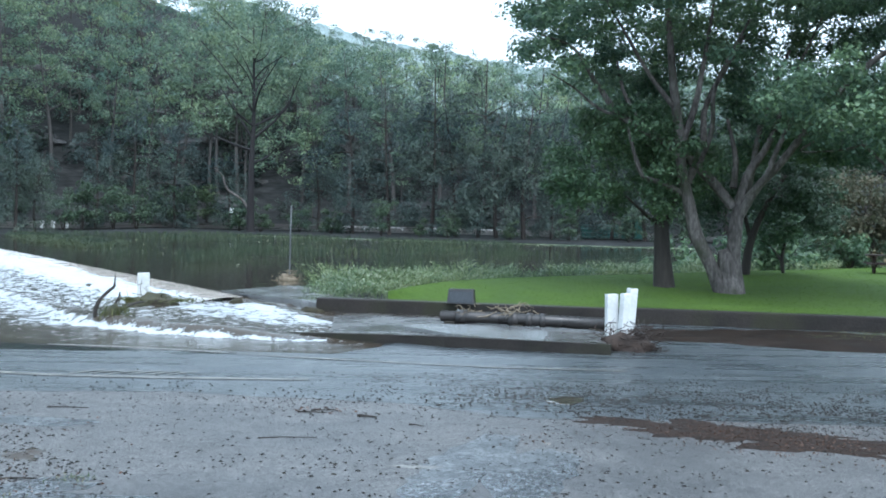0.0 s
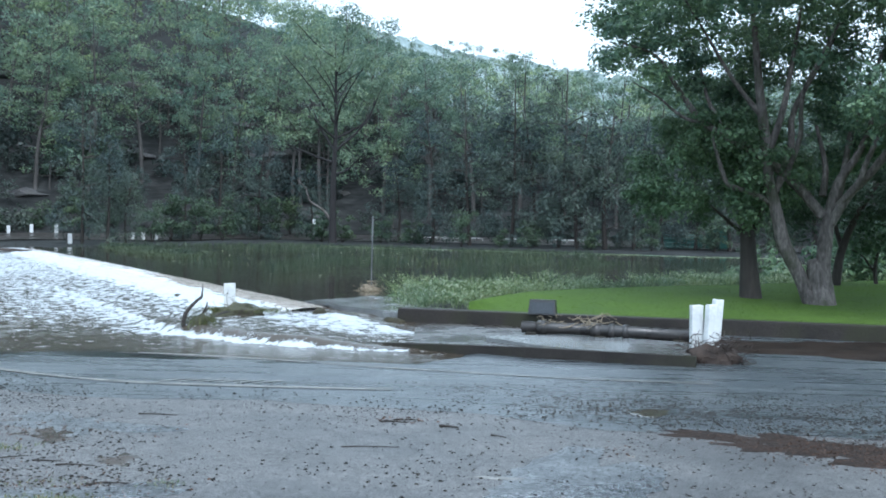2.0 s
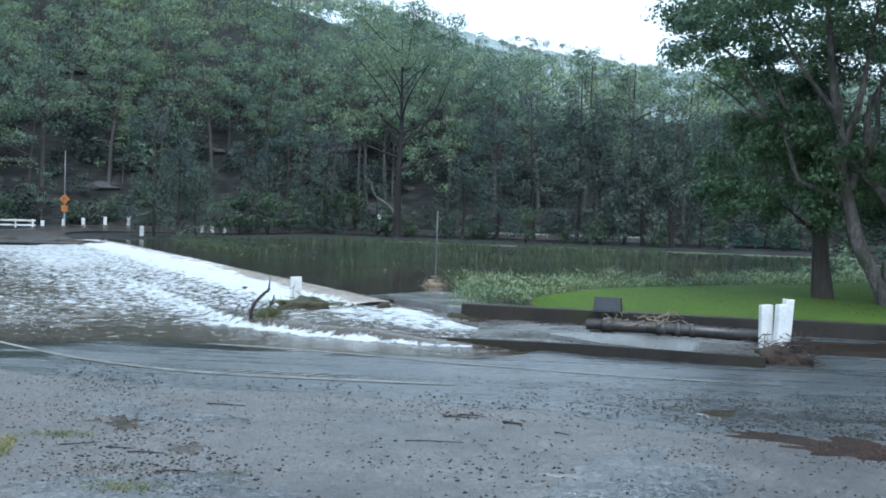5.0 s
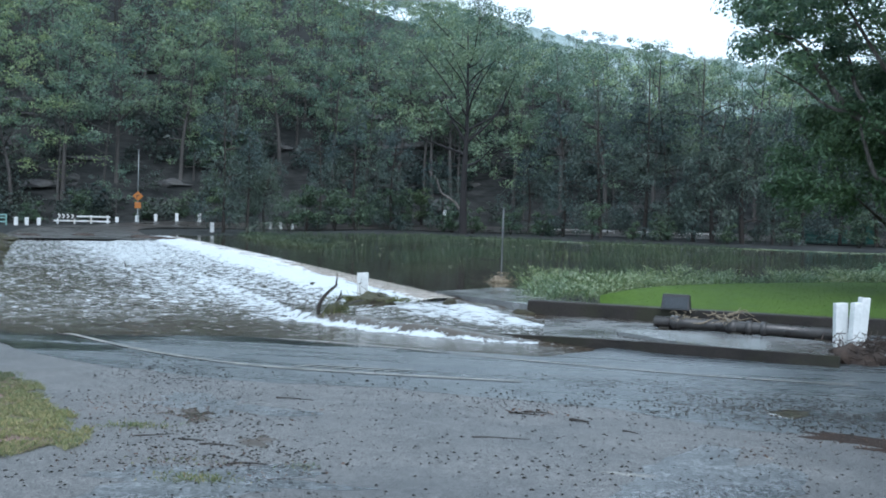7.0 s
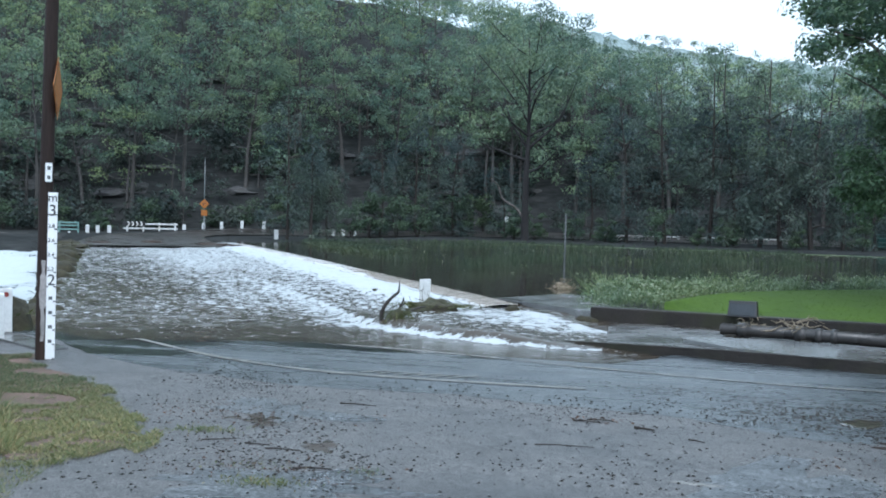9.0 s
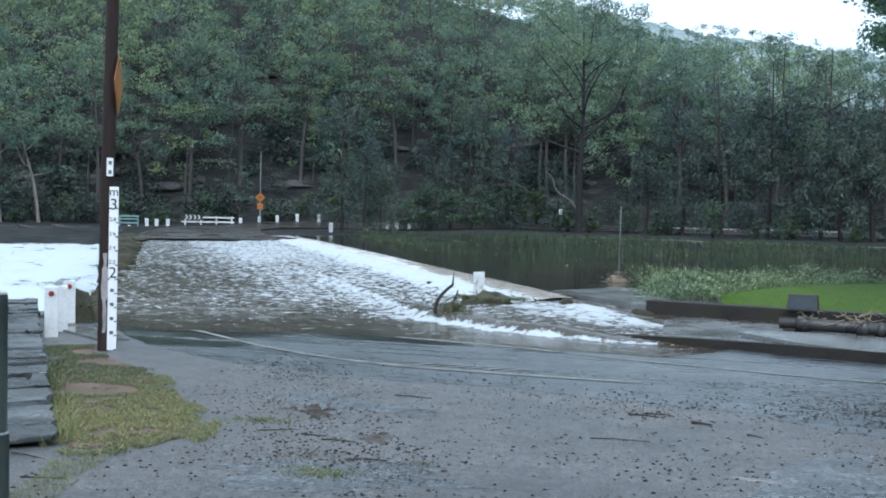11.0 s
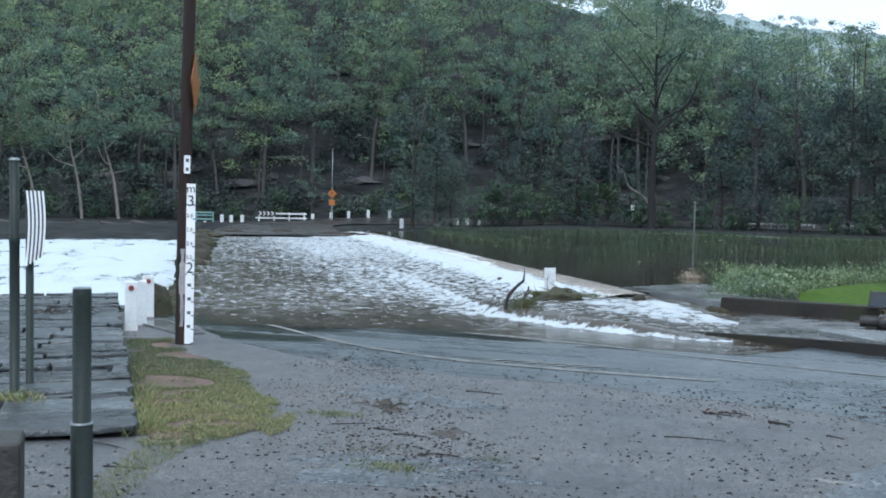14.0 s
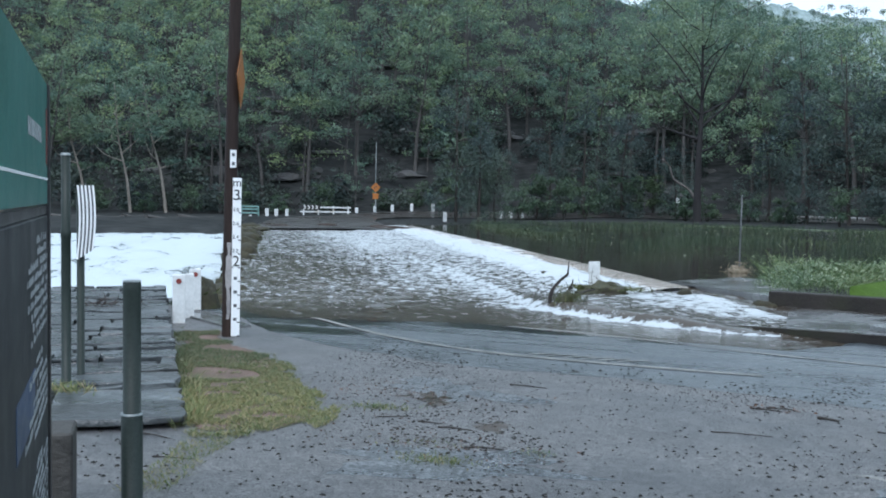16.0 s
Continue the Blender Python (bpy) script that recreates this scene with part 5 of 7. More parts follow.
def build_bank_plants():
    rng = np.random.default_rng(11)
    band = lambda x, y: (y > np.minimum(lawn_back(x) - 0.25, 22.6 - 1.2 * x + 40 * (x > 0.6))) & (y < pond_near(x) + 3.0 + 0.04 * np.maximum(x, 0)) & clumped(x, y, 0.6, -0.06) & (to_uv(x, y)[0] > 11.3) & (x > -2.6)
    p = scatter(rng, 15000, (-3.2, 34), (21.6, 56), band)
    z = np.maximum(height(p[:, 0], p[:, 1]), 0.05) + 0.0
    tip = scatter(rng, 1100, (-2.3, 0.4), (22.0, 26.5), lambda x, y: (y > lawn_back(x) + 0.15) & (y > 21.9 - 0.6 * x) & (to_uv(x, y)[0] > 11.4))
    p = np.vstack([p, tip])
    z = np.maximum(height(p[:, 0], p[:, 1]), 0.05)
    pos = np.column_stack([p, z])
    hgt = 0.44 + 0.5 * np.array([noise.noise(Vector((a * 0.7, b * 0.7, 1.0))) for a, b in p])
    v, q = blade_quads(rng, pos, hgt, 0.008, 0.9)
    tagged(new("bank_plants", mesh_of("bank_plants", v, q, M_REED)), "pale flattened reeds and weeds along the pond bank", "reeds", kind="stuff")
    pick = rng.integers(len(pos), size=3400)
    heads = pos[pick] + np.column_stack([np.zeros((3400, 2)), np.clip(hgt[pick], 0.1, 0.8) * 0.75])
    v, q = leaf_quads(rng, heads, np.full(3400, 0.2), 11, 0.095, 0.4, -0.2)
    tagged(new("bank_weeds", mesh_of("bank_weeds", v, q, M_WEEDLEAF)), "silvery-leaved weeds among the reeds", "weeds", kind="stuff")


def build_rushes():
    rng = np.random.default_rng(12)
    inside = lambda x, y: (y > pond_near(x) + 2.5) & (y < pond_far(x) - 0.5) & (to_uv(x, y)[0] > 13.5)
    a = scatter(rng, 2600, (-9, 16), (27, 52), lambda x, y: inside(x, y) & clumped(x, y, 0.3, 0.3))
    b = scatter(rng, 4600, (-40, 8), (44, 97), lambda x, y: inside(x, y) & (clumped(x, y, 0.16, 0.24) | ((y > 68) & clumped(x, y, 0.24, 0.02))))
    for name, p, h, w in (("pond_rushes", a, 0.6, 0.01), ("marsh_rushes", b, 0.36, 0.03)):
        pos = np.column_stack([p, np.full(len(p), POND_Z - 0.05)])
        v, q = blade_quads(rng, pos, np.full(len(p), h), w, 0.3)
        tagged(new(name, mesh_of(name, v, q, M_REED_FAR)), "dark green rushes standing in the pond", "rushes", kind="stuff")


def build_lawn_grass():
    rng = np.random.default_rng(13)
    p = scatter(rng, 12000, (-0.5, 19), (17.3, 40), lambda x, y: (y > wall_y(x) + 0.18) & (y < lawn_back(x) - 0.1))
    pos = np.column_stack([p, lawn_z(p[:, 0], p[:, 1])])
    v, q = blade_quads(rng, pos, np.full(len(p), 0.018), 0.012, 1.8)
    tagged(new("lawn_grass", mesh_of("lawn_grass", v, q, M_GRASS)), "short bright green lawn grass", "grass", kind="stuff")


VERGE = [(-8.5, 10.75), (-9.75, 12.3), (-9.1, 12.55), (-8.5, 11.7), (-7.5, 11.1), (-6.6, 10.3), (-5.6, 9.1), (-4.6, 7.8), (-4.35, 7.3), (-4.3, 6.7), (-4.85, 6.25), (-5.3, 6.75), (-6.3, 8.0), (-7.4, 9.3)]


def in_poly(poly, x, y):
    c = np.zeros(len(x), bool)
    for (x1, y1), (x2, y2) in zip(poly, poly[1:] + poly[:1]):
        c ^= ((y1 > y) != (y2 > y)) & (x < (x2 - x1) * (y - y1) / (y2 - y1 + 1e-12) + x1)
    return c


WIDE = [(-6.3 + (x + 6.3) * 1.14, 8.6 + (y - 8.6) * 1.1) for x, y in VERGE]


def build_verge():
    rng = np.random.default_rng(14)
    soil = lambda x, y: (x + 6.95) ** 2 / 0.5 + (y - 9.22) ** 2 / 0.2 < 1
    strip = [(-4.85, 6.3), (-4.45, 6.5), (-4.0, 5.3), (-3.7, 4.6), (-4.0, 4.5), (-4.3, 5.3)]
    p = scatter(rng, 28000, (-10.4, -3.8), (5.5, 13), lambda x, y: in_poly(WIDE, x, y) & ~(soil(x, y) & clumped(x, y, 5.0, -0.4)) & (in_poly(VERGE, x, y) | clumped(x, y, 2.5, 0.12)) & ((y < 10.9) | clumped(x, y, 2.1, 0.08)) & clumped(x, y, 4.1, -0.32))
    s = scatter(rng, 800, (-5, -3.4), (4.4, 6.6), lambda x, y: in_poly(strip, x, y) & clumped(x, y, 2.2, -0.05))
    edge = scatter(rng, 1500, (-9, -4.5), (6, 12), lambda x, y: (np.abs((x + 5.0) * 0.764 + (y - 6.36) * 0.645 - 0.08) < 0.14) & clumped(x, y, 1.5, -0.1))
    p = np.vstack([p, s])
    v1 = blade_quads(rng, np.column_stack([p, height(p[:, 0], p[:, 1])]), np.full(len(p), 0.04), 0.0035, 0.9)
    v2 = blade_quads(rng, np.column_stack([edge, height(edge[:, 0], edge[:, 1])]), np.full(len(edge), 0.11), 0.005, 0.7)
    v, q = join([v1, v2])
    tagged(new("verge_grass", mesh_of("verge_grass", v, q, M_WEED)), "yellow-green ragged grass on the verge", "grass", kind="stuff")
    gx, gy = np.meshgrid(np.arange(-10.0, -3.9, 0.09), np.arange(5.9, 12.8, 0.09), indexing="ij")
    shake = 0.16 * fractal(gx, gy, 2.2, 6.0)
    inside = in_poly(VERGE, (gx + shake).ravel(), (gy - shake).ravel())
    idx = np.arange(gx.size).reshape(gx.shape)
    cells = np.stack([idx[:-1, :-1], idx[1:, :-1], idx[1:, 1:], idx[:-1, 1:]], -1).reshape(-1, 4)
    cells = cells[inside[cells].all(1)]
    pts = np.column_stack([gx.ravel(), gy.ravel(), height(gx, gy).ravel() + 0.008])
    used, inv = np.unique(cells, return_inverse=True)
    tagged(part("verge", (pts[used], inv.reshape(-1, 4)), M_VERGE, None, smooth=True), "reddish bare soil showing through the verge grass", "verge", kind="structure")
    for x, y, n, r, h in ((-4.17, 8.09, 260, 0.12, 0.035), (-2.72, 6.15, 260, 0.12, 0.03), (-2.2, 6.75, 60, 0.08, 0.02), (-3.05, 6.7, 80, 0.15, 0.02), (8.0, 17.9, 420, 0.42, 0.05), (9.0, 18.3, 420, 0.42, 0.05)):
        q = rng.normal(size=(n, 2)) * r * np.array([1.2, 0.7]) + (x, y)
        tagged(part("grass_tuft", blade_quads(rng, np.column_stack([q, height(q[:, 0], q[:, 1])]), np.full(n, h), 0.005, 0.7), M_WEED, None),
               "small yellowish grass tuft growing through the bitumen", "grass", kind="stuff")


build_bank_plants()
build_rushes()
build_lawn_grass()
build_verge()


def build_wrack():
    """A pale line of floating straw along the far pond edge."""
    rng = np.random.default_rng(15)
    x = rng.uniform(-16, 22, 2600)
    y = pond_far(x) - 2.2 - rng.random(2600) ** 2 * 1.6 + 0.5 * np.sin(x * 0.7)
    c = np.column_stack([x, y, np.full(2600, POND_Z + 0.02)])
    v, q = leaf_quads(rng, c, np.full(2600, 0.02), 1, 0.35, 0.3, 0.0, 0.2)
    p = scatter(rng, 260, (-22, 14), (26, 80), lambda a, b: (b > pond_near(a) + 1.5) & (b < pond_far(a) - 2) & (to_uv(a, b)[0] > 12.5) & clumped(a, b, 0.12, 0.0))
    v2, q2 = leaf_quads(rng, np.column_stack([p, np.full(len(p), POND_Z + 0.02)]), np.full(len(p), 0.02), 1, 0.16, 0.5, 0.0, 0.2)
    v, q = join([(v, q), (v2, q2)])
    v[:, 2] = np.clip(v[:, 2], POND_Z + 0.005, POND_Z + 0.05)
    tagged(new("flood_wrack", mesh_of("flood_wrack", v, q, M_WEEDLEAF)), "pale straw and scum floating along the far shore", "flood wrack", kind="stuff")


build_wrack()


def build_marsh():
    """A mat of drowned pale grass and a round tussock by the far end of the weir."""
    rng = np.random.default_rng(16)
    p = scatter(rng, 5200, (-30, -16), (52, 78), lambda x, y: (np.abs((x + 23.5) * 0.86 + (y - 66) * 0.5) < 1.6 + 0.05 * (78 - y)) & (to_uv(x, y)[0] > 12.0) & clumped(x, y, 0.4, -0.1))
    v, q = blade_quads(rng, np.column_stack([p, np.full(len(p), POND_Z - 0.02)]), np.full(len(p), 0.22), 0.03, 1.2)
    tagged(new("marsh_grass", mesh_of("marsh_grass", v, q, M_REED_FAR)), "drowned yellow-green grass mat in the pond", "grass", kind="stuff")


build_marsh()


# ---- posts, gauges and signs ----
def text_mesh(body, size, depth=0.004):
    cu = bpy.data.curves.new("numeral", "FONT")
    cu.body, cu.size, cu.extrude, cu.align_x = body, size, depth, "CENTER"
    ob = bpy.data.objects.new("numeral", cu)
    scene.collection.objects.link(ob)
    me = bpy.data.meshes.new_from_object(ob.evaluated_get(bpy.context.evaluated_depsgraph_get()))
    bpy.data.objects.remove(ob)
    bpy.data.curves.remove(cu)
    return me


def lettering(body, size, x, z, y, material, parent, name="numeral"):
    """Upright letters that face the -y side of their parent."""
    me = text_mesh(body, size)
    me.materials.clear()
    me.materials.append(material)
    ob = part(name, me, material, parent)
    ob.matrix_basis = pose(x, y, z, 90, 0, 0)
    return ob


def post_body(w, d, h, sink=0.4, chamfer=0.02):
    bm = box(-w / 2, w / 2, -d / 2, d / 2, -sink, h, chamfer, seg=2)
    rng = random.Random(int(w * 1000 + h * 100))
    for v in bm.verts:
        if v.co.z > h - 0.06:
            v.co.z += rng.uniform(-0.012, 0.012)
    return bm


def guide_post(x, y, z, h, w, turn, label, group, lean=(0, 0), red=True, d=None):
    t = thing("guide_post", pose(x, y, z, lean[0], lean[1], turn), label, "guide post", group)
    d = d or w * 0.75
    part("post", post_body(w, d, h), M_WHITE, t)
    if red:
        bm = bmesh.new()
        bmesh.ops.create_cone(bm, cap_ends=True, segments=14, radius1=w * 0.22, radius2=w * 0.2, depth=0.015, matrix=pose(0, -d / 2 - 0.006, h - 0.1, 90))
        part("reflector", bm, M_RED, t, "round red reflector")
    return t


near = "white timber guide post splashed with mud beside the road"
guide_post(3.42, 16.55, -0.02, 0.86, 0.2, 12, near, "posts by the apron", (0, -1), False, 0.12)
guide_post(3.58, 16.42, -0.02, 0.88, 0.15, 25, "white timber guide post leaning against its neighbour", "posts by the apron", (0, 3), False, 0.12)
guide_post(3.84, 17.15, -0.02, 0.92, 0.16, 20, "white timber guide post leaning slightly outward", "posts by the apron", (0, 4), False, 0.12)
guide_post(-10.3, 12.95, -0.02, 0.8, 0.2, 38, "white guide post with a red reflector by the stone deck", "posts by the gauge")
guide_post(-10.63, 13.6, -0.02, 0.76, 0.2, 40, "white guide post with a dark mark near its top", "posts by the gauge", red=False)
guide_post(-11.27, 14.62, -0.02, 0.76, 0.2, 40, "white guide post with a red reflector at the water", "posts by the gauge")
guide_post(-5.78, 21.75, -0.1, 0.82, 0.25, 16, "white guide post standing in the flood water", "posts along the causeway", red=False, d=0.2)

far = "small white guide post on the far road edge"
for x, y, z, h in ((-60.3, 90.2, 0.0, 0.85), (-59.9, 91.4, 0.0, 0.8), (-59.3, 92.6, 0.0, 0.8), (-55.5, 101.6, 0.0, 1.0), (-54.2, 103.7, 0.2, 1.0), (-52.6, 105.1, 0.37, 1.0), (-50.7, 106.5, 0.55, 1.0), (-48.4, 107.6, 0.63, 1.0),
                   (-36.9, 84.8, 0.0, 0.9), (-38.6, 104.6, 0.05, 0.85), (-37.7, 105.2, 0.05, 0.85), (-36.5, 105.8, 0.05, 0.85), (-62.6, 88.6, -0.3, 0.5), (-61.2, 88.4, -0.3, 0.45)):
    guide_post(x, y, z, h, 0.36 if h > 0.6 else 0.28, 27, far, "guide posts on the far side", red=False)


def build_gauge_pole():
    az = math.degrees(math.atan2(8.73, 12.08))
    t = thing("timber_pole", pose(-8.73, 12.08, -0.02, 0, 0.55, az), "dark timber pole carrying a white flood gauge board", "pole")
    rng = np.random.default_rng(2)
    line = smooth_line([(0.025, 0, -0.5), (0.025, 0, 2), (0.055, 0, 5), (0.1, 0, 9)], 8)
    v, q = tube(line, np.linspace(0.104, 0.078, len(line)), 16)
    v = v + rng.normal(size=v.shape) * 0.0015
    part("pole", (v, q), M_POLE, t, smooth=True)
    # the peeled pale paint on its lower length
    rows = 26
    pv, pq = [], []
    for i in range(rows):
        z = 0.28 + i * 0.045
        w = 0.35 + 0.5 * noise.noise(Vector((0, 0, z * 2.7))) + (0.35 if 0.75 < z < 1.2 else 0)
        for k in range(5):
            a = radians(-100 + 80 * max(w, 0.12) * (k / 4 - 0.4) + 12 * noise.noise(Vector((k, 3, z * 6))))
            r = 0.1045 - 0.0027 * z
            pv.append((0.025 + r * math.cos(a), r * math.sin(a), z))
    for i in range(rows - 1):
        for k in range(4):
            pq.append((i * 5 + k, i * 5 + k + 1, (i + 1) * 5 + k + 1, (i + 1) * 5 + k))
    part("peeling_paint", (np.array(pv), np.array(pq)), M_OLDPAINT, t, "peeling pale grey paint")
    board = part("gauge_board", box(-0.062, 0.062, -0.012, 0.012, 0.03, 2.345, 0.003), M_BOARD, t, "white board marked in metres")
    board.matrix_basis = pose(0.118, -0.1, 0, 0, 0, -10)
    lettering("m", 0.17, 0.0, 2.22, -0.0125, M_BLACK, board, "letter")
    lettering("3", 0.22, 0.0, 2.025, -0.0125, M_BLACK, board)
    lettering("2", 0.22, 0.0, 1.06, -0.0125, M_BLACK, board)
    for k, s in enumerate(("2.8", "2.6", "2.4", "2.2")):
        lettering(s, 0.075, -0.012, 1.86 - 0.2 * k, -0.0125, M_BLACK, board)
    for k in range(11):
        z = 2.04 - 0.2 * k
        part("tick", box(0.028, 0.062, -0.0155, -0.0125, z - 0.008, z + 0.008), M_BLACK, board)
        if k > 5 and k < 10:
            part("worn_numeral", box(-0.03, 0.02, -0.015, -0.0125, z + 0.02, z + 0.065), M_GREYMARK, board)
        if k in (0, 5):
            part("tick", box(-0.062, -0.04, -0.0155, -0.0125, z - 0.008, z + 0.008), M_BLACK, board)
    plate = part("number_plate", box(-0.045, 0.045, -0.006, 0.006, -0.13, 0.13, 0.012, seg=2), M_BOARD, t, "small white plate with worn marks")
    plate.matrix_basis = pose(0.055, -0.112, 2.62, 0, 0, 8)
    for z0, z1 in ((0.035, 0.085), (-0.095, -0.045)):
        part("mark", box(-0.02, 0.022, -0.009, -0.006, z0, z1), M_GREYMARK, plate)
    sign = part("warning_sign", box(-0.31, 0.31, -0.004, 0.004, -0.31, 0.31, 0.003), M_ORANGE, t, "amber diamond warning sign seen nearly edge-on")
    sign.matrix_basis = pose(0.15, -0.02, 3.79, 0, 0, 82) @ pose(0, 0, 0, 0, 45, 0)
    part("sign_border", box(-0.27, 0.27, -0.0065, -0.0045, -0.27, -0.255), M_BLACK, sign)
    part("sign_border", box(-0.27, -0.255, -0.0065, -0.0045, -0.253, 0.27), M_BLACK, sign)
    part("bracket", box(0.09, 0.15, -0.03, 0.03, 3.72, 3.85, 0.004), M_GALV, t)


build_gauge_pole()


def round_post(name, x, y, z, rows, mat, label, category, cap=True):
    """A turned round post from rows of height and radius."""
    t = thing(name, pose(x, y, z), label, category)
    v, q = tube([(0, 0, h) for h, r in rows], [r for h, r in rows], 20)
    part("tube", (v, q), mat, t, smooth=False)
    return t


b = round_post("bollard", -3.705, 4.314, 0.36, [(0.5, 0.048), (1.17, 0.048), (1.22, 0.048), (1.227, 0.044)], M_GREENPAINT, "dark green steel bollard on the car park edge", "bollard")
part("sleeve", tube([(0, 0, -0.3), (0, 0, 0.5), (0, 0, 0.506)], [0.0575, 0.0575, 0.054], 20), M_GREENPAINT, b)
part("ring", tube([(0, 0, 0.506), (0, 0, 0.516)], [0.0585, 0.0575], 20), M_GALV, b, "pale worn ring")
part("cap", tube([(0, 0, 1.227), (0, 0, 1.233)], [0.049, 0.045], 20), M_GALV, b, "pale rim cap")

DECK_Z = 0.3
p1 = round_post("green_post", -6.79, 6.97, DECK_Z, [(-0.1, 0.045), (1.35, 0.043), (1.36, 0.047), (1.42, 0.047), (1.43, 0.042), (2.1, 0.041)], M_GREENPAINT, "tall dark green steel post on the stone deck", "post")
part("cap", tube([(0, 0, 2.1), (0, 0, 2.115), (0, 0, 2.125)], [0.045, 0.045, 0.028], 20), M_GALV, p1, "pale metal cap")
part("foot_ring", tube([(0, 0, 0.0), (0, 0, 0.015)], [0.07, 0.066], 20), M_CONC, p1, "grey mortar ring")
p2 = round_post("marker_post", -7.265, 7.645, DECK_Z, [(-0.1, 0.038), (1.76, 0.038)], M_GREENPAINT, "dark post carrying a bent striped hazard plate", "post")


def build_striped_plate(parent):
    for k in range(9):
        bm = bmesh.new()
        rows = []
        for i in range(9):
            s = i / 8
            z = 1.2 + 0.64 * s
            bow = 0.022 * math.sin(math.pi * s)
            cut = 0.09 * (1 - k / 8) * (1 - s) ** 2
            x0, x1 = -0.035 + 0.0175 * k + 0.006 * s + bow, -0.035 + 0.0175 * (k + 1) + 0.006 * s + bow
            rows.append([bm.verts.new((x, 0.06 * (x - 0.1) + yy, z - cut)) for x, yy in ((x0, -0.07), (x1, -0.07), (x1, -0.062), (x0, -0.062))])
        for a, c in zip(rows, rows[1:]):
            for j in range(4):
                bm.faces.new((a[j], a[(j + 1) % 4], c[(j + 1) % 4], c[j]))
        bm.faces.new(rows[0])
        bm.faces.new(rows[-1][::-1])
        bmesh.ops.recalc_face_normals(bm, faces=bm.faces)
        ob = part("stripe", bm, M_BOARD if k % 2 == 0 else M_GREYMARK, parent, "white stripe" if k % 2 == 0 else "dark grey stripe")
        ob.matrix_basis = pose(0, 0, 0, 0, 0, 40)


build_striped_plate(p2)


def build_info_sign():
    a = Vector((-3.503, 3.511, 0))
    along = Vector((0.672, -0.741, 0)).normalized()
    turn = math.degrees(math.atan2(along.y, along.x))
    t = thing("information_sign", pose(a.x, a.y, 0.38, 0, 0, turn), "weathered green and black information board on dark posts", "sign")
    part("post", box(-0.028, 0.045, -0.03, 0.024, -0.5, 2.16, 0.004), M_BLACK, t)
    part("post", box(2.2, 2.25, -0.025, 0.025, -0.5, 2.16, 0.004), M_BLACK, t)
    top = part("top_panel", box(0.047, 2.198, -0.014, 0.014, 1.625, 2.16, 0.004), M_TEAL, t, "teal green upper panel")
    low = part("lower_panel", box(0.047, 2.198, -0.014, 0.014, 0.1, 1.575, 0.004), M_NOTICE, t, "dark lower panel with worn white lettering")
    part("rail", box(0.047, 2.198, -0.01, 0.01, 1.582, 1.615), M_BLACK, t)
    rng = random.Random(5)
    part("panel_line", box(0.05, 2.19, 0.0142, 0.0165, 1.73, 1.74), M_BOARD, top, "thin white line")
    part("red_mark", box(0.075, 0.14, 0.0142, 0.0165, 1.8, 2.04), M_RED, top, "worn red mark")
    for x0, x1 in ((0.42, 0.5), (0.53, 0.66), (0.69, 0.76), (0.8, 0.93), (0.97, 1.1)):
        part("lettering_bar", box(x0, x1, 0.0142, 0.0158, 1.87 + 0.01 * rng.random(), 1.94), M_GREYWHITE, top)
    part("picture_panel", box(0.85, 1.6, 0.0142, 0.0168, 0.84, 1.02), M_BLUE, low, "faded blue picture")
    for k in range(24):
        z = 1.48 - 0.045 * k - (0.05 if k > 8 else 0) - (0.09 if k > 15 else 0)
        x = 0.14 + rng.uniform(0, 0.05) + (0.3 if k in (9, 10, 16) else 0)
        end = rng.uniform(0.75, 1.3)
        while x < end:
            w = rng.uniform(0.012, 0.034)
            if rng.random() < 0.84:
                h = rng.uniform(0.016, 0.034)
                part("lettering_bar", box(x, x + w, 0.0172, 0.0186, z, z + h), M_GREYWHITE, low)
            x += w + rng.uniform(0.008, 0.024)


build_info_sign()


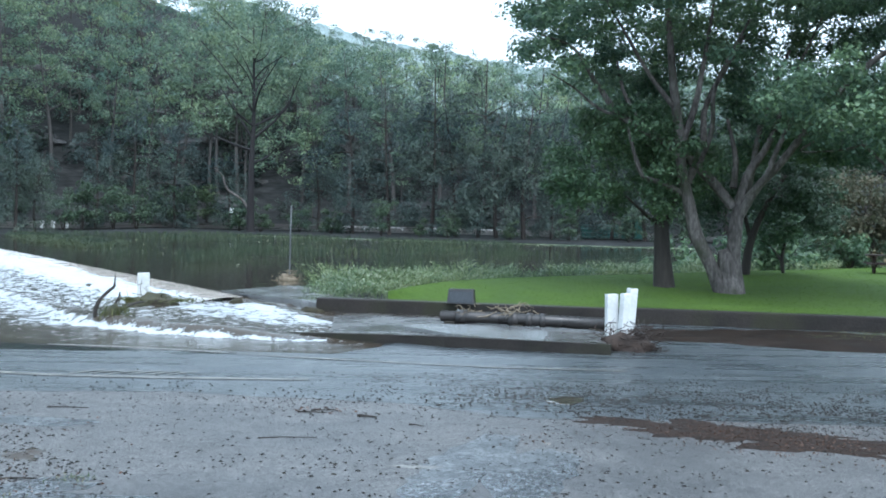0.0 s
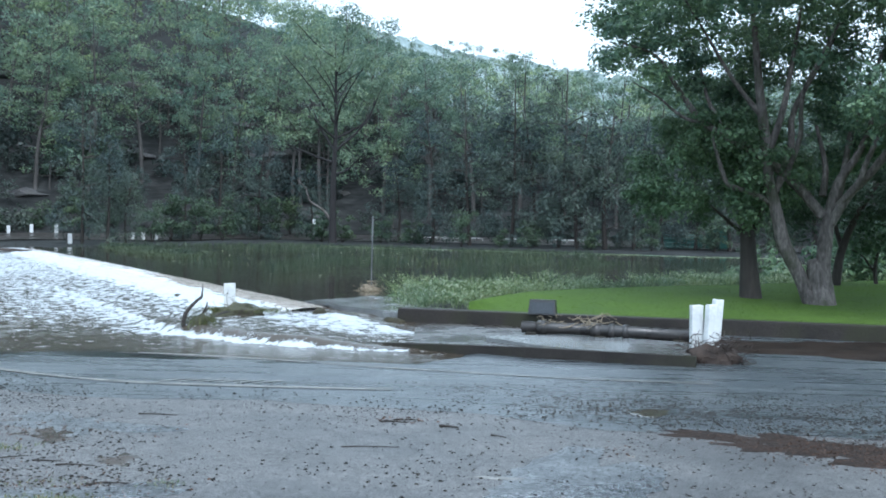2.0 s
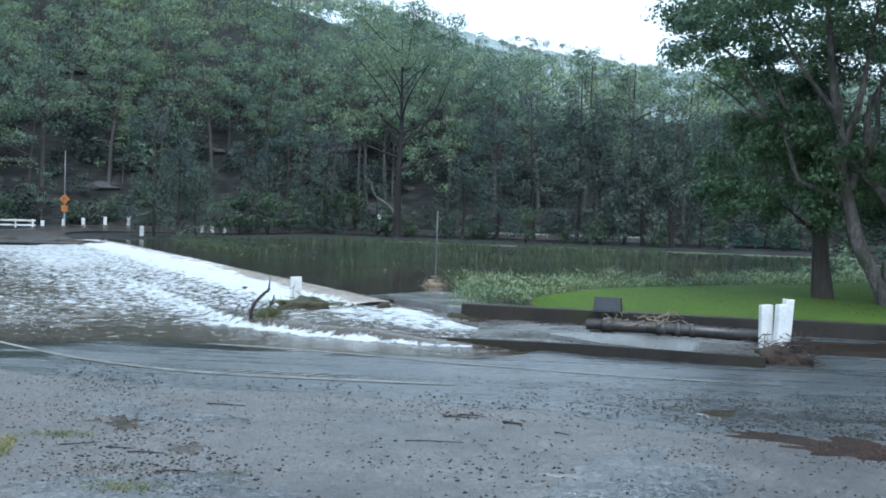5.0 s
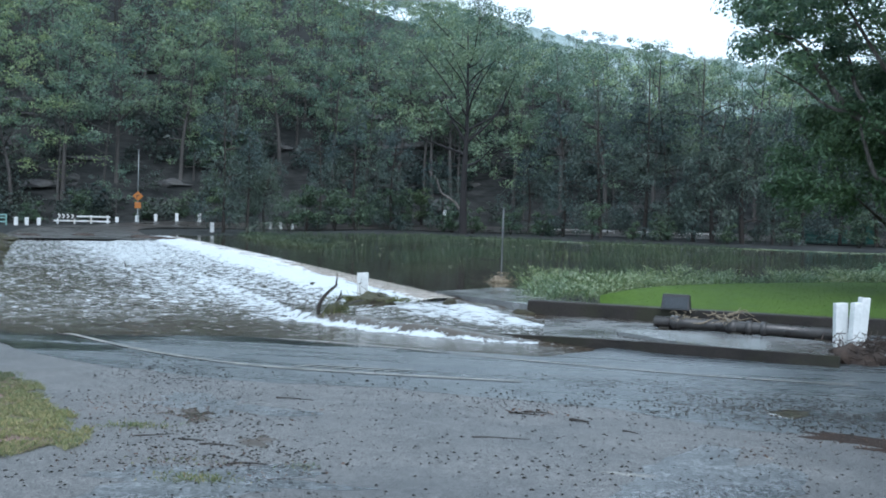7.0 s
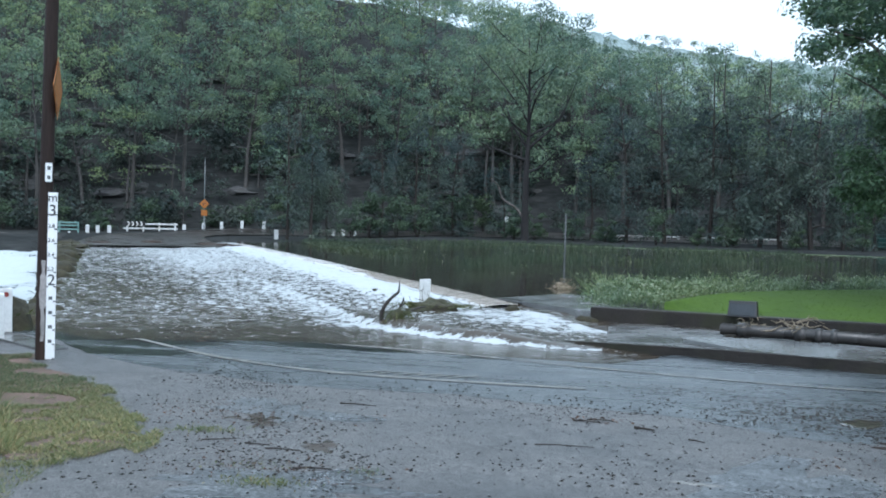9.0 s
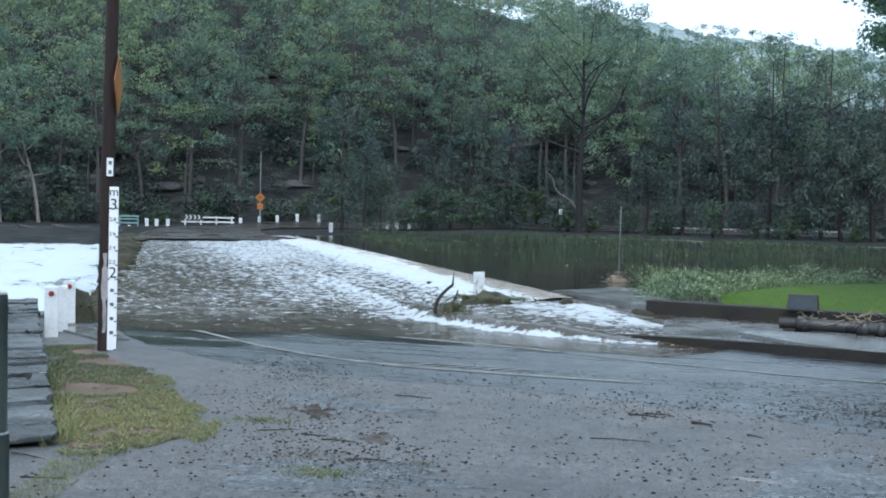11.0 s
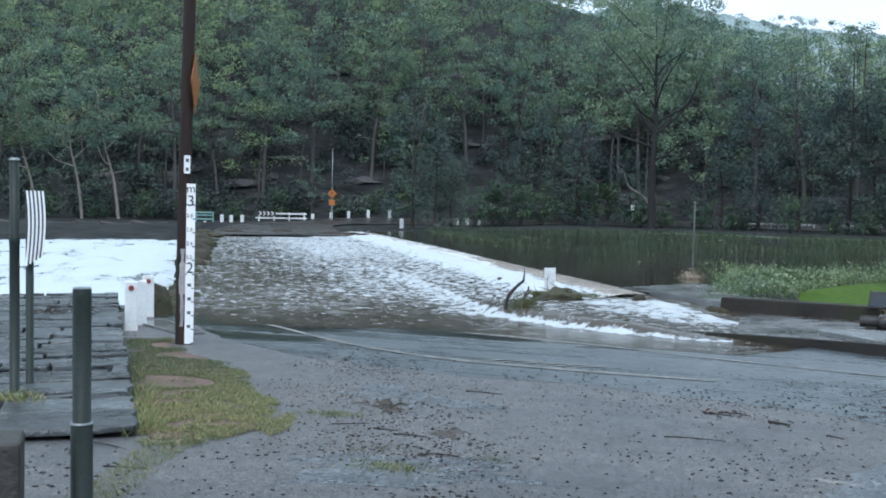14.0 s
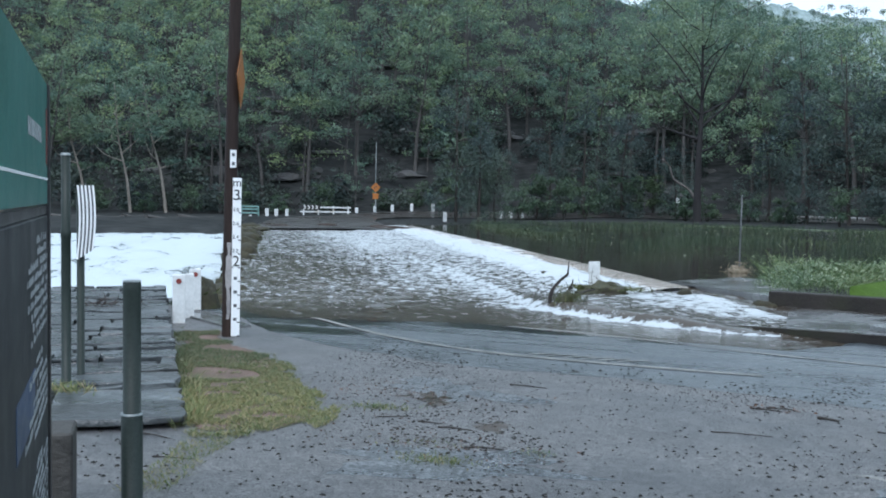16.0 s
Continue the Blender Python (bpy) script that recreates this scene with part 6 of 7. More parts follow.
def build_stone_deck():
    """An old deck of long sandstone slabs, laid in courses across it."""
    rng = random.Random(8)
    e = Vector((-0.645, 0.764, 0))
    turn = math.degrees(math.atan2(e.y, e.x))
    t = thing("stone_deck", pose(-5.0, 6.42, 0, 0, 0, turn), "old deck of wet worn sandstone slabs beside the river", "stone deck")
    s = 0.0
    while s < 11.9:
        d = rng.choice((0.22, 0.3, 0.38, 0.5, 0.62)) if s > 0.3 else 0.66
        d = min(d, 12.0 - s)
        w = rng.choice((0.0, -0.3, -0.6))
        while w < 4.0:
            l = rng.choice((0.5, 0.8, 1.1, 1.5)) if s > 0.3 else 1.45
            w0, w1 = max(w, 0.0), min(w + l, 4.05)
            w += l
            if w1 - w0 < 0.15:
                continue
            z1 = DECK_Z + (rng.uniform(-0.05, 0.012) if s > 0.1 else 0.02)
            gap = rng.uniform(0.02, 0.06)
            bm = box(s + gap * 0.5 - (0.06 if s < 0.1 else 0), s + d - gap * 0.5, w0 + 0.012, w1 - rng.uniform(0.015, 0.04), -0.1 if s > 0.3 else DECK_Z - 0.035, z1, 0.02, seg=2)
            bmesh.ops.subdivide_edges(bm, edges=[e2 for e2 in bm.edges if e2.calc_length() > 0.3], cuts=4)
            off = Vector((rng.random() * 40, rng.random() * 40, 0))
            tilt = rng.uniform(-0.03, 0.03)
            for v in bm.verts:
                v.co += Vector((noise.noise(v.co * 4 + off) * 0.07, noise.noise(v.co * 3.1 - off) * 0.03 if w0 > 0.1 else noise.noise(v.co * 5 - off) * 0.05, noise.noise(v.co * 3.5 + off) * 0.022 + tilt * (v.co.x - s)))
            part("stone", bm, M_STONE, t)
        s += d
    # The bedding's dark colour also stands in for shade under the front slabs.
    part("bedding", box(0.05, 11.9, 0.05, 4.0, -0.6, DECK_Z - 0.09), M_DARKCONC, t, "dark wet bedding between the slabs, its colour doubling as shade under the front ones")


build_stone_deck()

dt = np.random.default_rng(23)
tagged(part("deck_tuft", blade_quads(dt, dt.normal(size=(160, 3)) * np.array([0.14, 0.07, 0]) + np.array([-6.55, 6.75, DECK_Z]), np.full(160, 0.08), 0.006, 0.8), M_WEED, None), "green grass tuft growing between the deck slabs", "grass", kind="stuff")


def rock_thing(name, x, y, z, size, seed, mat, label, category="rock", group="", weeds=0):
    rng = np.random.default_rng(seed)
    t = thing(name, pose(x, y, z, 0, 0, seed * 37 % 360), label, category, group)
    part("stone", rock_mesh(rng, size, 0.55 if mat is M_ROCK else 0.3, 2 if mat is M_ROCK else 3), mat, t, smooth=mat is not M_ROCK)
    if weeds:
        pts = rng.normal(size=(weeds, 3)) * np.array([size[0] * 0.5, size[1] * 0.5, 0]) + np.array([0, 0, size[2] * 0.55])
        part("weed", blade_quads(rng, pts, np.full(weeds, 0.1), 0.02, 1.6), M_MOSSWEED, t, "trailing green weed")["kind"] = "stuff"
    return t


k = 0
for v in list(np.arange(19.6, 30, 1.5)) + list(np.arange(31, 70, 3.4)):
    s = 0.3 + 0.24 * ((k * 7) % 5) / 5 + (0.25 if v > 34 else 0)
    x, y = to_xy(-0.75 - 0.25 * ((k * 3) % 3) / 2, v)
    rock_thing("mossy_rock", x, y, -0.34, (s * 1.25, s, s * 0.95), 200 + k, M_MOSSROCK, "mossy green boulder on the causeway edge", group="boulders along the causeway", weeds=40)
    k += 1
rock_thing("rock", -11.45, 15.0, -0.15, (0.42, 0.4, 0.72), 71, M_MOSSROCK, "weedy boulder behind the white posts", weeds=80)
rock_thing("rock", -8.6, 26.9, -0.12, (0.5, 0.22, 0.2), 61, M_MOSSROCK, "low rock breaking the rushing water")
rock_thing("rock", -3.85, 22.3, 0.02, (0.2, 0.16, 0.14), 62, M_MOSSROCK, "dark stone at the weir end")
rock_thing("rock", -2.05, 20.95, 0.0, (0.26, 0.14, 0.12), 63, M_MOSSROCK, "dark stone against the wall end")
tagged(part("concrete_sill", prism([(-10.8, 13.7), (-9.2, 12.75), (-9.0, 13.1), (-10.6, 14.15)], -0.2, 0.035, bevel=0.01), M_CONC, None), "pale broken concrete sill between posts and pole", "sill", kind="structure")


# ---- flood debris ----
def tangle(rng, n, r, flat, length, thick):
    out = []
    for _ in range(n):
        a = rng.normal(size=3) * np.array([r, r * 0.6, r * flat]) * 0.55
        a[2] = abs(a[2])
        d = rng.normal(size=3)
        d[2] *= 0.45
        d *= length * rng.uniform(0.4, 1.0) / np.linalg.norm(d)
        m = a + d * 0.5 + rng.normal(size=3) * length * 0.12
        line = smooth_line([a, m, a + d], 2)
        line[:, 2] = np.maximum(line[:, 2], -0.05)
        out.append(tube(line, np.linspace(thick, thick * 0.4, len(line)), 4, False))
    return join(out)


def debris_heap(x, y, z, r, h, sticks, seed, label, group="flood debris", mat=None):
    mat = mat or M_DEBRIS
    rng = np.random.default_rng(seed)
    t = thing("debris_heap", pose(x, y, z), label, "debris", group)
    part("mound", rock_mesh(rng, (r, r * 0.65, h), 0.45, 4), mat, t, smooth=True)
    tagged(part("brushwood", tangle(rng, sticks, r, h / r * 1.3, r * 0.8, 0.008), mat, t, "matted twigs and reeds"), kind="stuff")
    return t


debris_heap(3.5, 15.72, -0.03, 0.5, 0.26, 300, 3, "brown heap of matted twigs round the white posts")
debris_heap(-3.5, 28.9, 0.1, 0.3, 0.2, 150, 4, "straw-coloured flood debris caught round the thin pole", mat=M_DEADREED)
raft = debris_heap(-5.45, 21.3, -0.03, 0.62, 0.3, 60, 5, "green weed and twigs snagged on the causeway post", mat=M_RAFT)
wr = np.random.default_rng(6)
part("weed", blade_quads(wr, wr.normal(size=(900, 3)) * np.array([0.38, 0.2, 0.0]) + np.array([0.05, 0, 0.16]), np.full(900, 0.09), 0.012, 1.8), M_MOSSWEED, raft, "draped green water weed")["kind"] = "stuff"


def build_snag():
    t = thing("snag", pose(-5.5, 18.45, -0.04, 0, 0, 16), "dark broken branch with a weed-wrapped root standing in the flood", "branch", "flood debris")
    rows = [[(-0.24, 0, 0, 0.045), (-0.26, 0.0, 0.22, 0.04), (-0.21, 0, 0.4, 0.038), (-0.12, 0.02, 0.52, 0.032), (0.0, 0.02, 0.64, 0.028), (0.06, 0.0, 0.68, 0.024), (0.08, 0, 0.82, 0.014), (0.09, 0, 0.95, 0.008)],
            [(0.0, 0.02, 0.64, 0.02), (0.05, 0.02, 0.69, 0.016), (0.1, 0.02, 0.71, 0.008)],
            [(0.0, 0, 0.1, 0.035), (0.04, 0, 0.28, 0.028), (0.1, 0, 0.4, 0.025), (0.16, 0, 0.52, 0.018), (0.17, 0, 0.6, 0.01)],
            [(0.1, 0, 0.4, 0.016), (0.17, 0, 0.45, 0.012), (0.21, 0, 0.52, 0.006)],
            [(0.06, 0.0, 0.2, 0.03), (0.3, 0.3, 0.3, 0.025), (0.5, 0.8, 0.33, 0.02), (0.62, 1.3, 0.3, 0.012)],
            [(-0.24, 0, 0.1, 0.035), (-0.1, 0, 0.16, 0.035), (0.1, 0, 0.15, 0.03)]]
    for r in rows:
        p = smooth_line([q[:3] for q in r], 3)
        rad = np.interp(np.linspace(0, len(r) - 1, len(p)), range(len(r)), [q[3] for q in r])
        part("branch", tube(p, rad, 7), M_BARK_DARK, t, smooth=True)
    rng = np.random.default_rng(17)
    part("root", rock_mesh(rng, (0.2, 0.18, 0.27), 0.5, 3), M_RAFT, t, "matted brown root ball", True).matrix_basis = pose(0.06, 0, 0.08)
    part("weed", blade_quads(rng, rng.normal(size=(420, 3)) * np.array([0.1, 0.1, 0.06]) + np.array([0.06, 0, 0.3]), np.full(420, -0.3), 0.008, 0.5), M_MOSSWEED, t, "hanging green weed")["kind"] = "stuff"


build_snag()


def build_pipe():
    a, b2 = Vector((0.62, 18.67, 0.21)), Vector((3.7, 17.66, 0.22))
    d = (b2 - a)
    turn = math.degrees(math.atan2(d.y, d.x))
    t = thing("water_pipe", pose(a.x, a.y, a.z, 0, 0, turn), "long dark iron pipe lying along the retaining wall", "pipe")
    L = d.length
    part("pipe", tube([(0, 0, 0), (L * 0.5, 0, 0.01), (L, 0, 0)], [0.105, 0.105, 0.115], 18), M_IRON, t, smooth=True)
    for s, w in ((0.4, 0.09), (1.4, 0.09), (1.7, 0.05), (1.95, 0.05)):
        part("coupling", tube([(s - w, 0, 0), (s - w, 0, 0), (s + w, 0, 0), (s + w, 0, 0)], [0.1, 0.135, 0.135, 0.1], 18), M_IRON, t, "thicker pipe coupling")
    for s in (0.2, 1.5, 2.9):
        part("block", box(s - 0.1, s + 0.1, -0.14, 0.14, -0.2, -0.08, 0.01), M_DARKCONC, t, "small concrete bearer")


build_pipe()
pd = thing("debris_heap", pose(1.85, 18.28, 0.3, 0, 0, -18), "sticks and reeds draped over the pipe", "debris", "flood debris")
tagged(part("brushwood", tangle(np.random.default_rng(19), 26, 0.3, 0.5, 0.5, 0.012), M_DEADREED, pd, "bleached sticks"), kind="stuff")
pd2 = thing("debris_heap", pose(1.15, 18.5, 0.3, 0, 0, -18), "dry grass hanging on the pipe", "debris", "flood debris")
tagged(part("brushwood", tangle(np.random.default_rng(20), 26, 0.22, 0.35, 0.3, 0.008), M_DEADREED, pd2, "dry grass"), kind="stuff")
pd3 = thing("debris_heap", pose(-11.2, 12.4, DECK_Z, 0, 0, 30), "dark twigs and leaves stranded on the stone deck", "debris", "flood debris")
tagged(part("brushwood", tangle(np.random.default_rng(22), 40, 0.6, 0.03, 0.3, 0.008), M_DEBRIS, pd3, "dark wet twigs"), kind="stuff")
tf = np.random.default_rng(21)
tagged(part("kerb_tuft", blade_quads(tf, tf.normal(size=(70, 3)) * np.array([0.13, 0.04, 0]) + np.array([0.95, 15.98, -0.03]), np.full(70, 0.2), 0.006, 0.6), M_WEED, None), "dry grass tuft growing at the kerb", "grass", kind="stuff")


def build_box():
    t = thing("lamp_box", pose(1.1, 20.62, 0.28, 0, 0, -10), "dark metal box with a sloping front on the lawn wall", "box")
    bm = bmesh.new()
    w = 0.29
    prof = [(-0.17, 0.0), (0.17, 0.0), (0.13, 0.3), (-0.08, 0.31)]
    l = [bm.verts.new((-w, y, z)) for y, z in prof]
    r = [bm.verts.new((w, y, z)) for y, z in prof]
    for i in range(4):
        j = (i + 1) % 4
        bm.faces.new((l[i], l[j], r[j], r[i]))
    bm.faces.new(l[::-1])
    bm.faces.new(r)
    for v in (l[2], l[3]):
        v.co.x += 0.025
    for v in (r[2], r[3]):
        v.co.x -= 0.025
    bmesh.ops.recalc_face_normals(bm, faces=bm.faces)
    bmesh.ops.bevel(bm, geom=list(bm.edges), offset=0.01, segments=2, affect="EDGES")
    part("body", bm, M_BLACK, t)
    f = part("front_glass", box(-0.24, 0.24, -0.004, 0.004, 0.03, 0.27, 0.004), M_DARKGLASS, t, "dark glass front")
    f.matrix_basis = pose(0, -0.174, 0.0, -16, 0, 0)


build_box()
tp = thing("thin_pole", pose(-3.5, 29.0, 0.1, 0, 0.5, 0), "thin grey steel pole standing in the pond edge", "pole")
part("tube", tube([(0, 0, -0.6), (0, 0, 1.1), (0, 0, 2.2)], [0.022, 0.021, 0.02], 10), M_GREYMARK, tp, smooth=True)
part("cap", tube([(0, 0, 2.2), (0, 0, 2.22)], [0.028, 0.024], 10), M_GALV, tp)


def build_picnic_table():
    t = thing("picnic_table", pose(16.9, 33.9, 0.36, 0, 0, -20), "dark timber picnic table with benches on the lawn", "picnic table")
    for k in range(4):
        part("top_plank", box(-0.95, 0.95, -0.38 + 0.195 * k, -0.2 + 0.195 * k, 0.71, 0.755, 0.006), M_POLE, t)
    for s in (-1, 1):
        for k in range(2):
            part("seat_plank", box(-0.95, 0.95, s * 0.66 - 0.14 + 0.145 * k, s * 0.66 - 0.005 + 0.145 * k, 0.42, 0.46, 0.006), M_POLE, t)
        part("crossbar", box(s * 0.65 - 0.03, s * 0.65 + 0.03, -0.75, 0.75, 0.35, 0.42), M_POLE, t)
        part("leg", box(s * 0.65 - 0.035, s * 0.65 + 0.035, -0.04, 0.04, 0, 0.71, 0.004, m=pose(0, -0.22, 0, 10)), M_POLE, t)
        part("leg", box(s * 0.65 - 0.035, s * 0.65 + 0.035, -0.04, 0.04, 0, 0.71, 0.004, m=pose(0, 0.22, 0, -10)), M_POLE, t)


build_picnic_table()


# ---- the far side ----
def build_far_rail():
    a, b2 = Vector((-60.3, 96.9, 0.02)), Vector((-55.3, 99.8, 0.02))
    d = b2 - a
    t = thing("road_barrier", pose(a.x, a.y, a.z, 0, 0, math.degrees(math.atan2(d.y, d.x))), "white two-rail road barrier with a black chevron board", "barrier")
    L = d.length
    for s in (0.4, 2.1, 3.8, 5.5):
        part("post", box(s - 0.09, s + 0.09, -0.07, 0.07, -0.4, 1.12, 0.01), M_WHITE, t)
    for z in (0.45, 0.95):
        part("rail", box(0, L, -0.12, -0.07, z - 0.07, z + 0.1, 0.01), M_WHITE, t)
    cb = part("chevron_board", box(-0.1, 2.3, -0.16, -0.125, 0.72, 1.22, 0.01), M_BLACK, t, "black board with white chevrons")
    for k in range(4):
        x = 0.55 + 0.45 * k
        for sgn in (1, -1):
            c = part("chevron", box(-0.07, 0.07, -0.172, -0.161, -0.16, 0.16), M_WHITE, cb)
            c.matrix_basis = pose(x, 0, 0.97 + sgn * 0.11, 0, sgn * -40, 0)


def build_far_signs():
    t = thing("road_sign", pose(-53.7, 102.9, 0.1, 0, 0, 27), "amber curve warning sign with a speed plate on a pole", "sign")
    part("pole", tube([(0, 0, -0.4), (0, 0, 4), (0.02, 0, 8.6)], [0.06, 0.055, 0.04], 8), M_GALV, t)
    s = part("sign_face", box(-0.4, 0.4, -0.02, 0.02, -0.4, 0.4, 0.01), M_ORANGE, t, "amber diamond face")
    s.matrix_basis = pose(0, -0.07, 3.3, 0, 45, 0)
    ar = part("arrow", tube(smooth_line([(-0.1, 0, -0.22), (-0.12, 0, 0.05), (0.05, 0, 0.12), (0.12, 0, 0.0)], 4), 0.05, 6), M_BLACK, s, "bent black arrow")
    ar.matrix_basis = pose(0, -0.03, 0, 0, -45, 0)
    part("plate", box(-0.34, 0.34, -0.09, -0.05, 1.95, 2.6, 0.01), M_ORANGE, t, "amber lower plate")
    t2 = thing("boom_gate", pose(-62.0, 88.6, 0.0, 0, 0, 30), "pale green steel gate at the far river edge", "gate")
    for z in (0.35, 0.75, 1.05):
        part("bar", box(-2.0, 1.4, -0.04, 0.04, z - 0.08, z + 0.08, 0.01), M_PALETEAL, t2)
    for x in (-2.0, -0.4, 1.4):
        part("post", box(x - 0.07, x + 0.07, -0.07, 0.07, -0.5, 1.15, 0.01), M_PALETEAL, t2)
    for x, y, mat, z, label in ((-29.5, 116, M_ORANGE, 2.3, "small red and amber road sign across the water"), (-20.2, 112.0, M_BOARD, 2.3, "small white road sign across the water")):
        s = thing("small_sign", pose(x, y, 0.1, 0, 0, 12), label, "sign")
        part("pole", tube([(0, 0, -0.4), (0, 0, 2.6)], [0.05, 0.05], 6), M_GALV, s)
        part("face", box(-0.22, 0.22, -0.08, -0.05, z - 0.3, z + 0.3, 0.02), mat, s)
    f = thing("rail_fence", pose(-9.5, 111.5, 0.1, 0, 0, -12), "white two-rail fence along the far road", "fence")
    for k in range(5):
        part("post", box(k * 2.2 - 0.06, k * 2.2 + 0.06, -0.06, 0.06, -0.4, 0.85, 0.01), M_WHITE, f)
    for z in (0.42, 0.78):
        part("rail", box(-0.1, 8.9, -0.1, -0.06, z - 0.05, z + 0.05), M_WHITE, f)
    g = copy_thing(f, pose(1.8, 108.8, 0.1, 0, 0, -14))
    h = thing("boat_shed", pose(19.0, 98.5, 0.2, 0, 0, -12), "teal green shed and rail among trees across the pond", "shed")
    part("wall", box(2.2, 4.6, 0, 2.4, -0.4, 2.2, 0.03), M_TEAL, h)
    part("roof", box(2.0, 4.8, -0.25, 2.6, 2.2, 2.32, 0.02), M_GALV, h)
    part("door", box(2.7, 3.5, -0.03, -0.002, 0, 1.8, 0.01), M_GREENPAINT, h)
    for z in (0.35, 0.75, 1.15, 1.5):
        part("rail", box(-2.2, 1.9, -0.05, 0.05, z - 0.06, z + 0.06), M_PALETEAL, h)
    part("screen", box(-2.2, 1.9, 0.06, 0.1, 0.1, 1.35), M_TEAL, h, "teal screen behind the rail")
    for x in (-2.2, -0.2, 1.85):
        part("post", box(x - 0.06, x + 0.06, -0.12, -0.06, -0.4, 1.6), M_PALETEAL, h)


build_far_rail()
build_far_signs()
rl = np.random.default_rng(51)
for k in range(11):
    az = rl.uniform(12, 34)
    d0 = 133 + rl.uniform(0, 22)
    x, y = polar(az, d0)
    rock_thing("boulder", x, y, float(height(x, y)) - 0.7, (rl.uniform(1.0, 2.2), rl.uniform(0.8, 1.3), rl.uniform(0.8, 1.4)), 300 + k, M_ROCK, "grey sandstone boulder on the wooded slope", "rock", "boulders on the hillside")
for k in range(70):
    az = rl.uniform(8, 40)
    d0 = 126 + 4.0 * (k % 8) + rl.uniform(-1, 1)
    x, y = polar(az, d0)
    rock_thing("rock_ledge", x, y, float(height(x, y)) - 0.5, (rl.uniform(1.8, 5.0), rl.uniform(0.9, 1.5), rl.uniform(0.4, 0.8)), 340 + k, M_ROCK, "dark sandstone ledge jutting from the wooded slope", "rock", "ledges on the hillside").rotation_euler[2] = radians(az + rl.uniform(-15, 15))
for k, (az, d) in enumerate([(36, 99), (37.6, 101), (39.4, 98), (41, 102), (42.6, 99), (44.5, 101), (46.4, 98), (35.2, 103)]):
    x, y = polar(az, d)
    lg = thing("driftwood_log", pose(x, y, float(height(x, y)) + 0.08, 0, 90, 28 + 23 * (k % 4)), "grey driftwood log stranded on the far bank", "log", "logs on the far bank")
    part("log", tube(smooth_line([(0, 0, -2), (0.2, 0.1, 0), (0.1, 0, 1.6)], 5), np.linspace(0.2, 0.1, 11), 8), M_BARK_MID, lg, smooth=True)

for k, (u, v, r) in enumerate([(9.0, 66.5, 1.5), (7.9, 67.6, 1.1), (1.2, 69.5, 1.0), (4.6, 71.2, 0.9), (-0.6, 62.0, 1.1), (-0.9, 56.0, 0.9), (-0.7, 50.0, 0.8)]):
    x, y = to_xy(u, v)
    debris_heap(x, y, 0.0, r, 0.22, 40, 500 + k, "dark flood rubbish stranded at the far water edge", mat=M_RAFT if u < 0 else None)


# ---- litter on the bitumen ----
def build_grit():
    """Washed-down pebbles and leaf crumbs, past counting."""
    rng = np.random.default_rng(61)
    bm = bmesh.new()
    bmesh.ops.create_cone(bm, cap_ends=False, segments=5, radius1=1, radius2=0.35, depth=1.0)
    base_v = np.array([v.co[:] for v in bm.verts])
    base_f = np.array([[v.index for v in f.verts] for f in bm.faces if len(f.verts) == 4])
    bm.free()
    n = 38000
    x, y = rng.uniform(-6.5, 8.5, n), rng.uniform(4.6, 13.0, n)
    dens = np.array([noise.noise(Vector((a * 0.5, b * 0.9, 2.2))) + 0.6 * noise.noise(Vector((a * 1.7, b * 1.7, 5.2))) for a, b in zip(x, y)])
    path = 0.8 * np.exp(-((x + 4.3 + 0.62 * (9.4 - y) * -1) / 0.75) ** 2) + 0.3 * np.exp(-((y - seam_y(x) + 0.1) / 0.5) ** 2)
    wash = sstep(0.8, 3.0, x) * np.exp(-((y - 11.0 + 0.25 * x) / 1.1) ** 2)
    keep = (0.6 * dens + 0.95 * path + 0.8 * wash + rng.normal(size=n) * 0.4) > 0.6
    x, y = x[keep], y[keep]
    lone = scatter(rng, 1150, (-6.0, 7.5), (4.6, 11.2), lambda p, q: q < seam_y(p) - 0.05)
    spread = scatter(rng, 5200, (-1.5, 9.5), (9.2, 14.2), lambda p, q: (rng.random(len(p)) < np.exp(-((q - 11.6 + 0.1 * p) / 1.0) ** 2) * sstep(-1.5, 2.5, p)) & clumped(p, q, 2.6, -0.25))
    fine = len(x)
    x, y = np.concatenate([x, lone[:, 0], spread[:, 0]]), np.concatenate([y, lone[:, 1], spread[:, 1]])
    vs, fs = [], []
    for i, (a, b) in enumerate(zip(x, y)):
        s = 0.005 + 0.015 * rng.random() ** 2.5
        if i >= fine:
            s = rng.uniform(0.007, 0.015) if i < fine + len(lone) else rng.uniform(0.006, 0.018)
        v = base_v * np.array([s * rng.uniform(0.8, 1.6), s * rng.uniform(0.8, 1.4), s * 0.6])
        t = rng.random() * 6.28
        rot = np.array([[math.cos(t), -math.sin(t), 0], [math.sin(t), math.cos(t), 0], [0, 0, 1]])
        vs.append(v @ rot.T + np.array([a, b, float(height(a, b)) + 0.004 + (0.014 if b > seam_y(a) else 0)]))
        fs.append(base_f + i * len(base_v))
    me = bpy.data.meshes.new("grit")
    me.from_pydata(np.vstack(vs).tolist(), [], np.vstack(fs).tolist())
    me.materials.append(M_GRIT)
    tagged(new("grit", me), "dark washed pebbles and bark crumbs on the bitumen", "grit", kind="stuff")


build_grit()


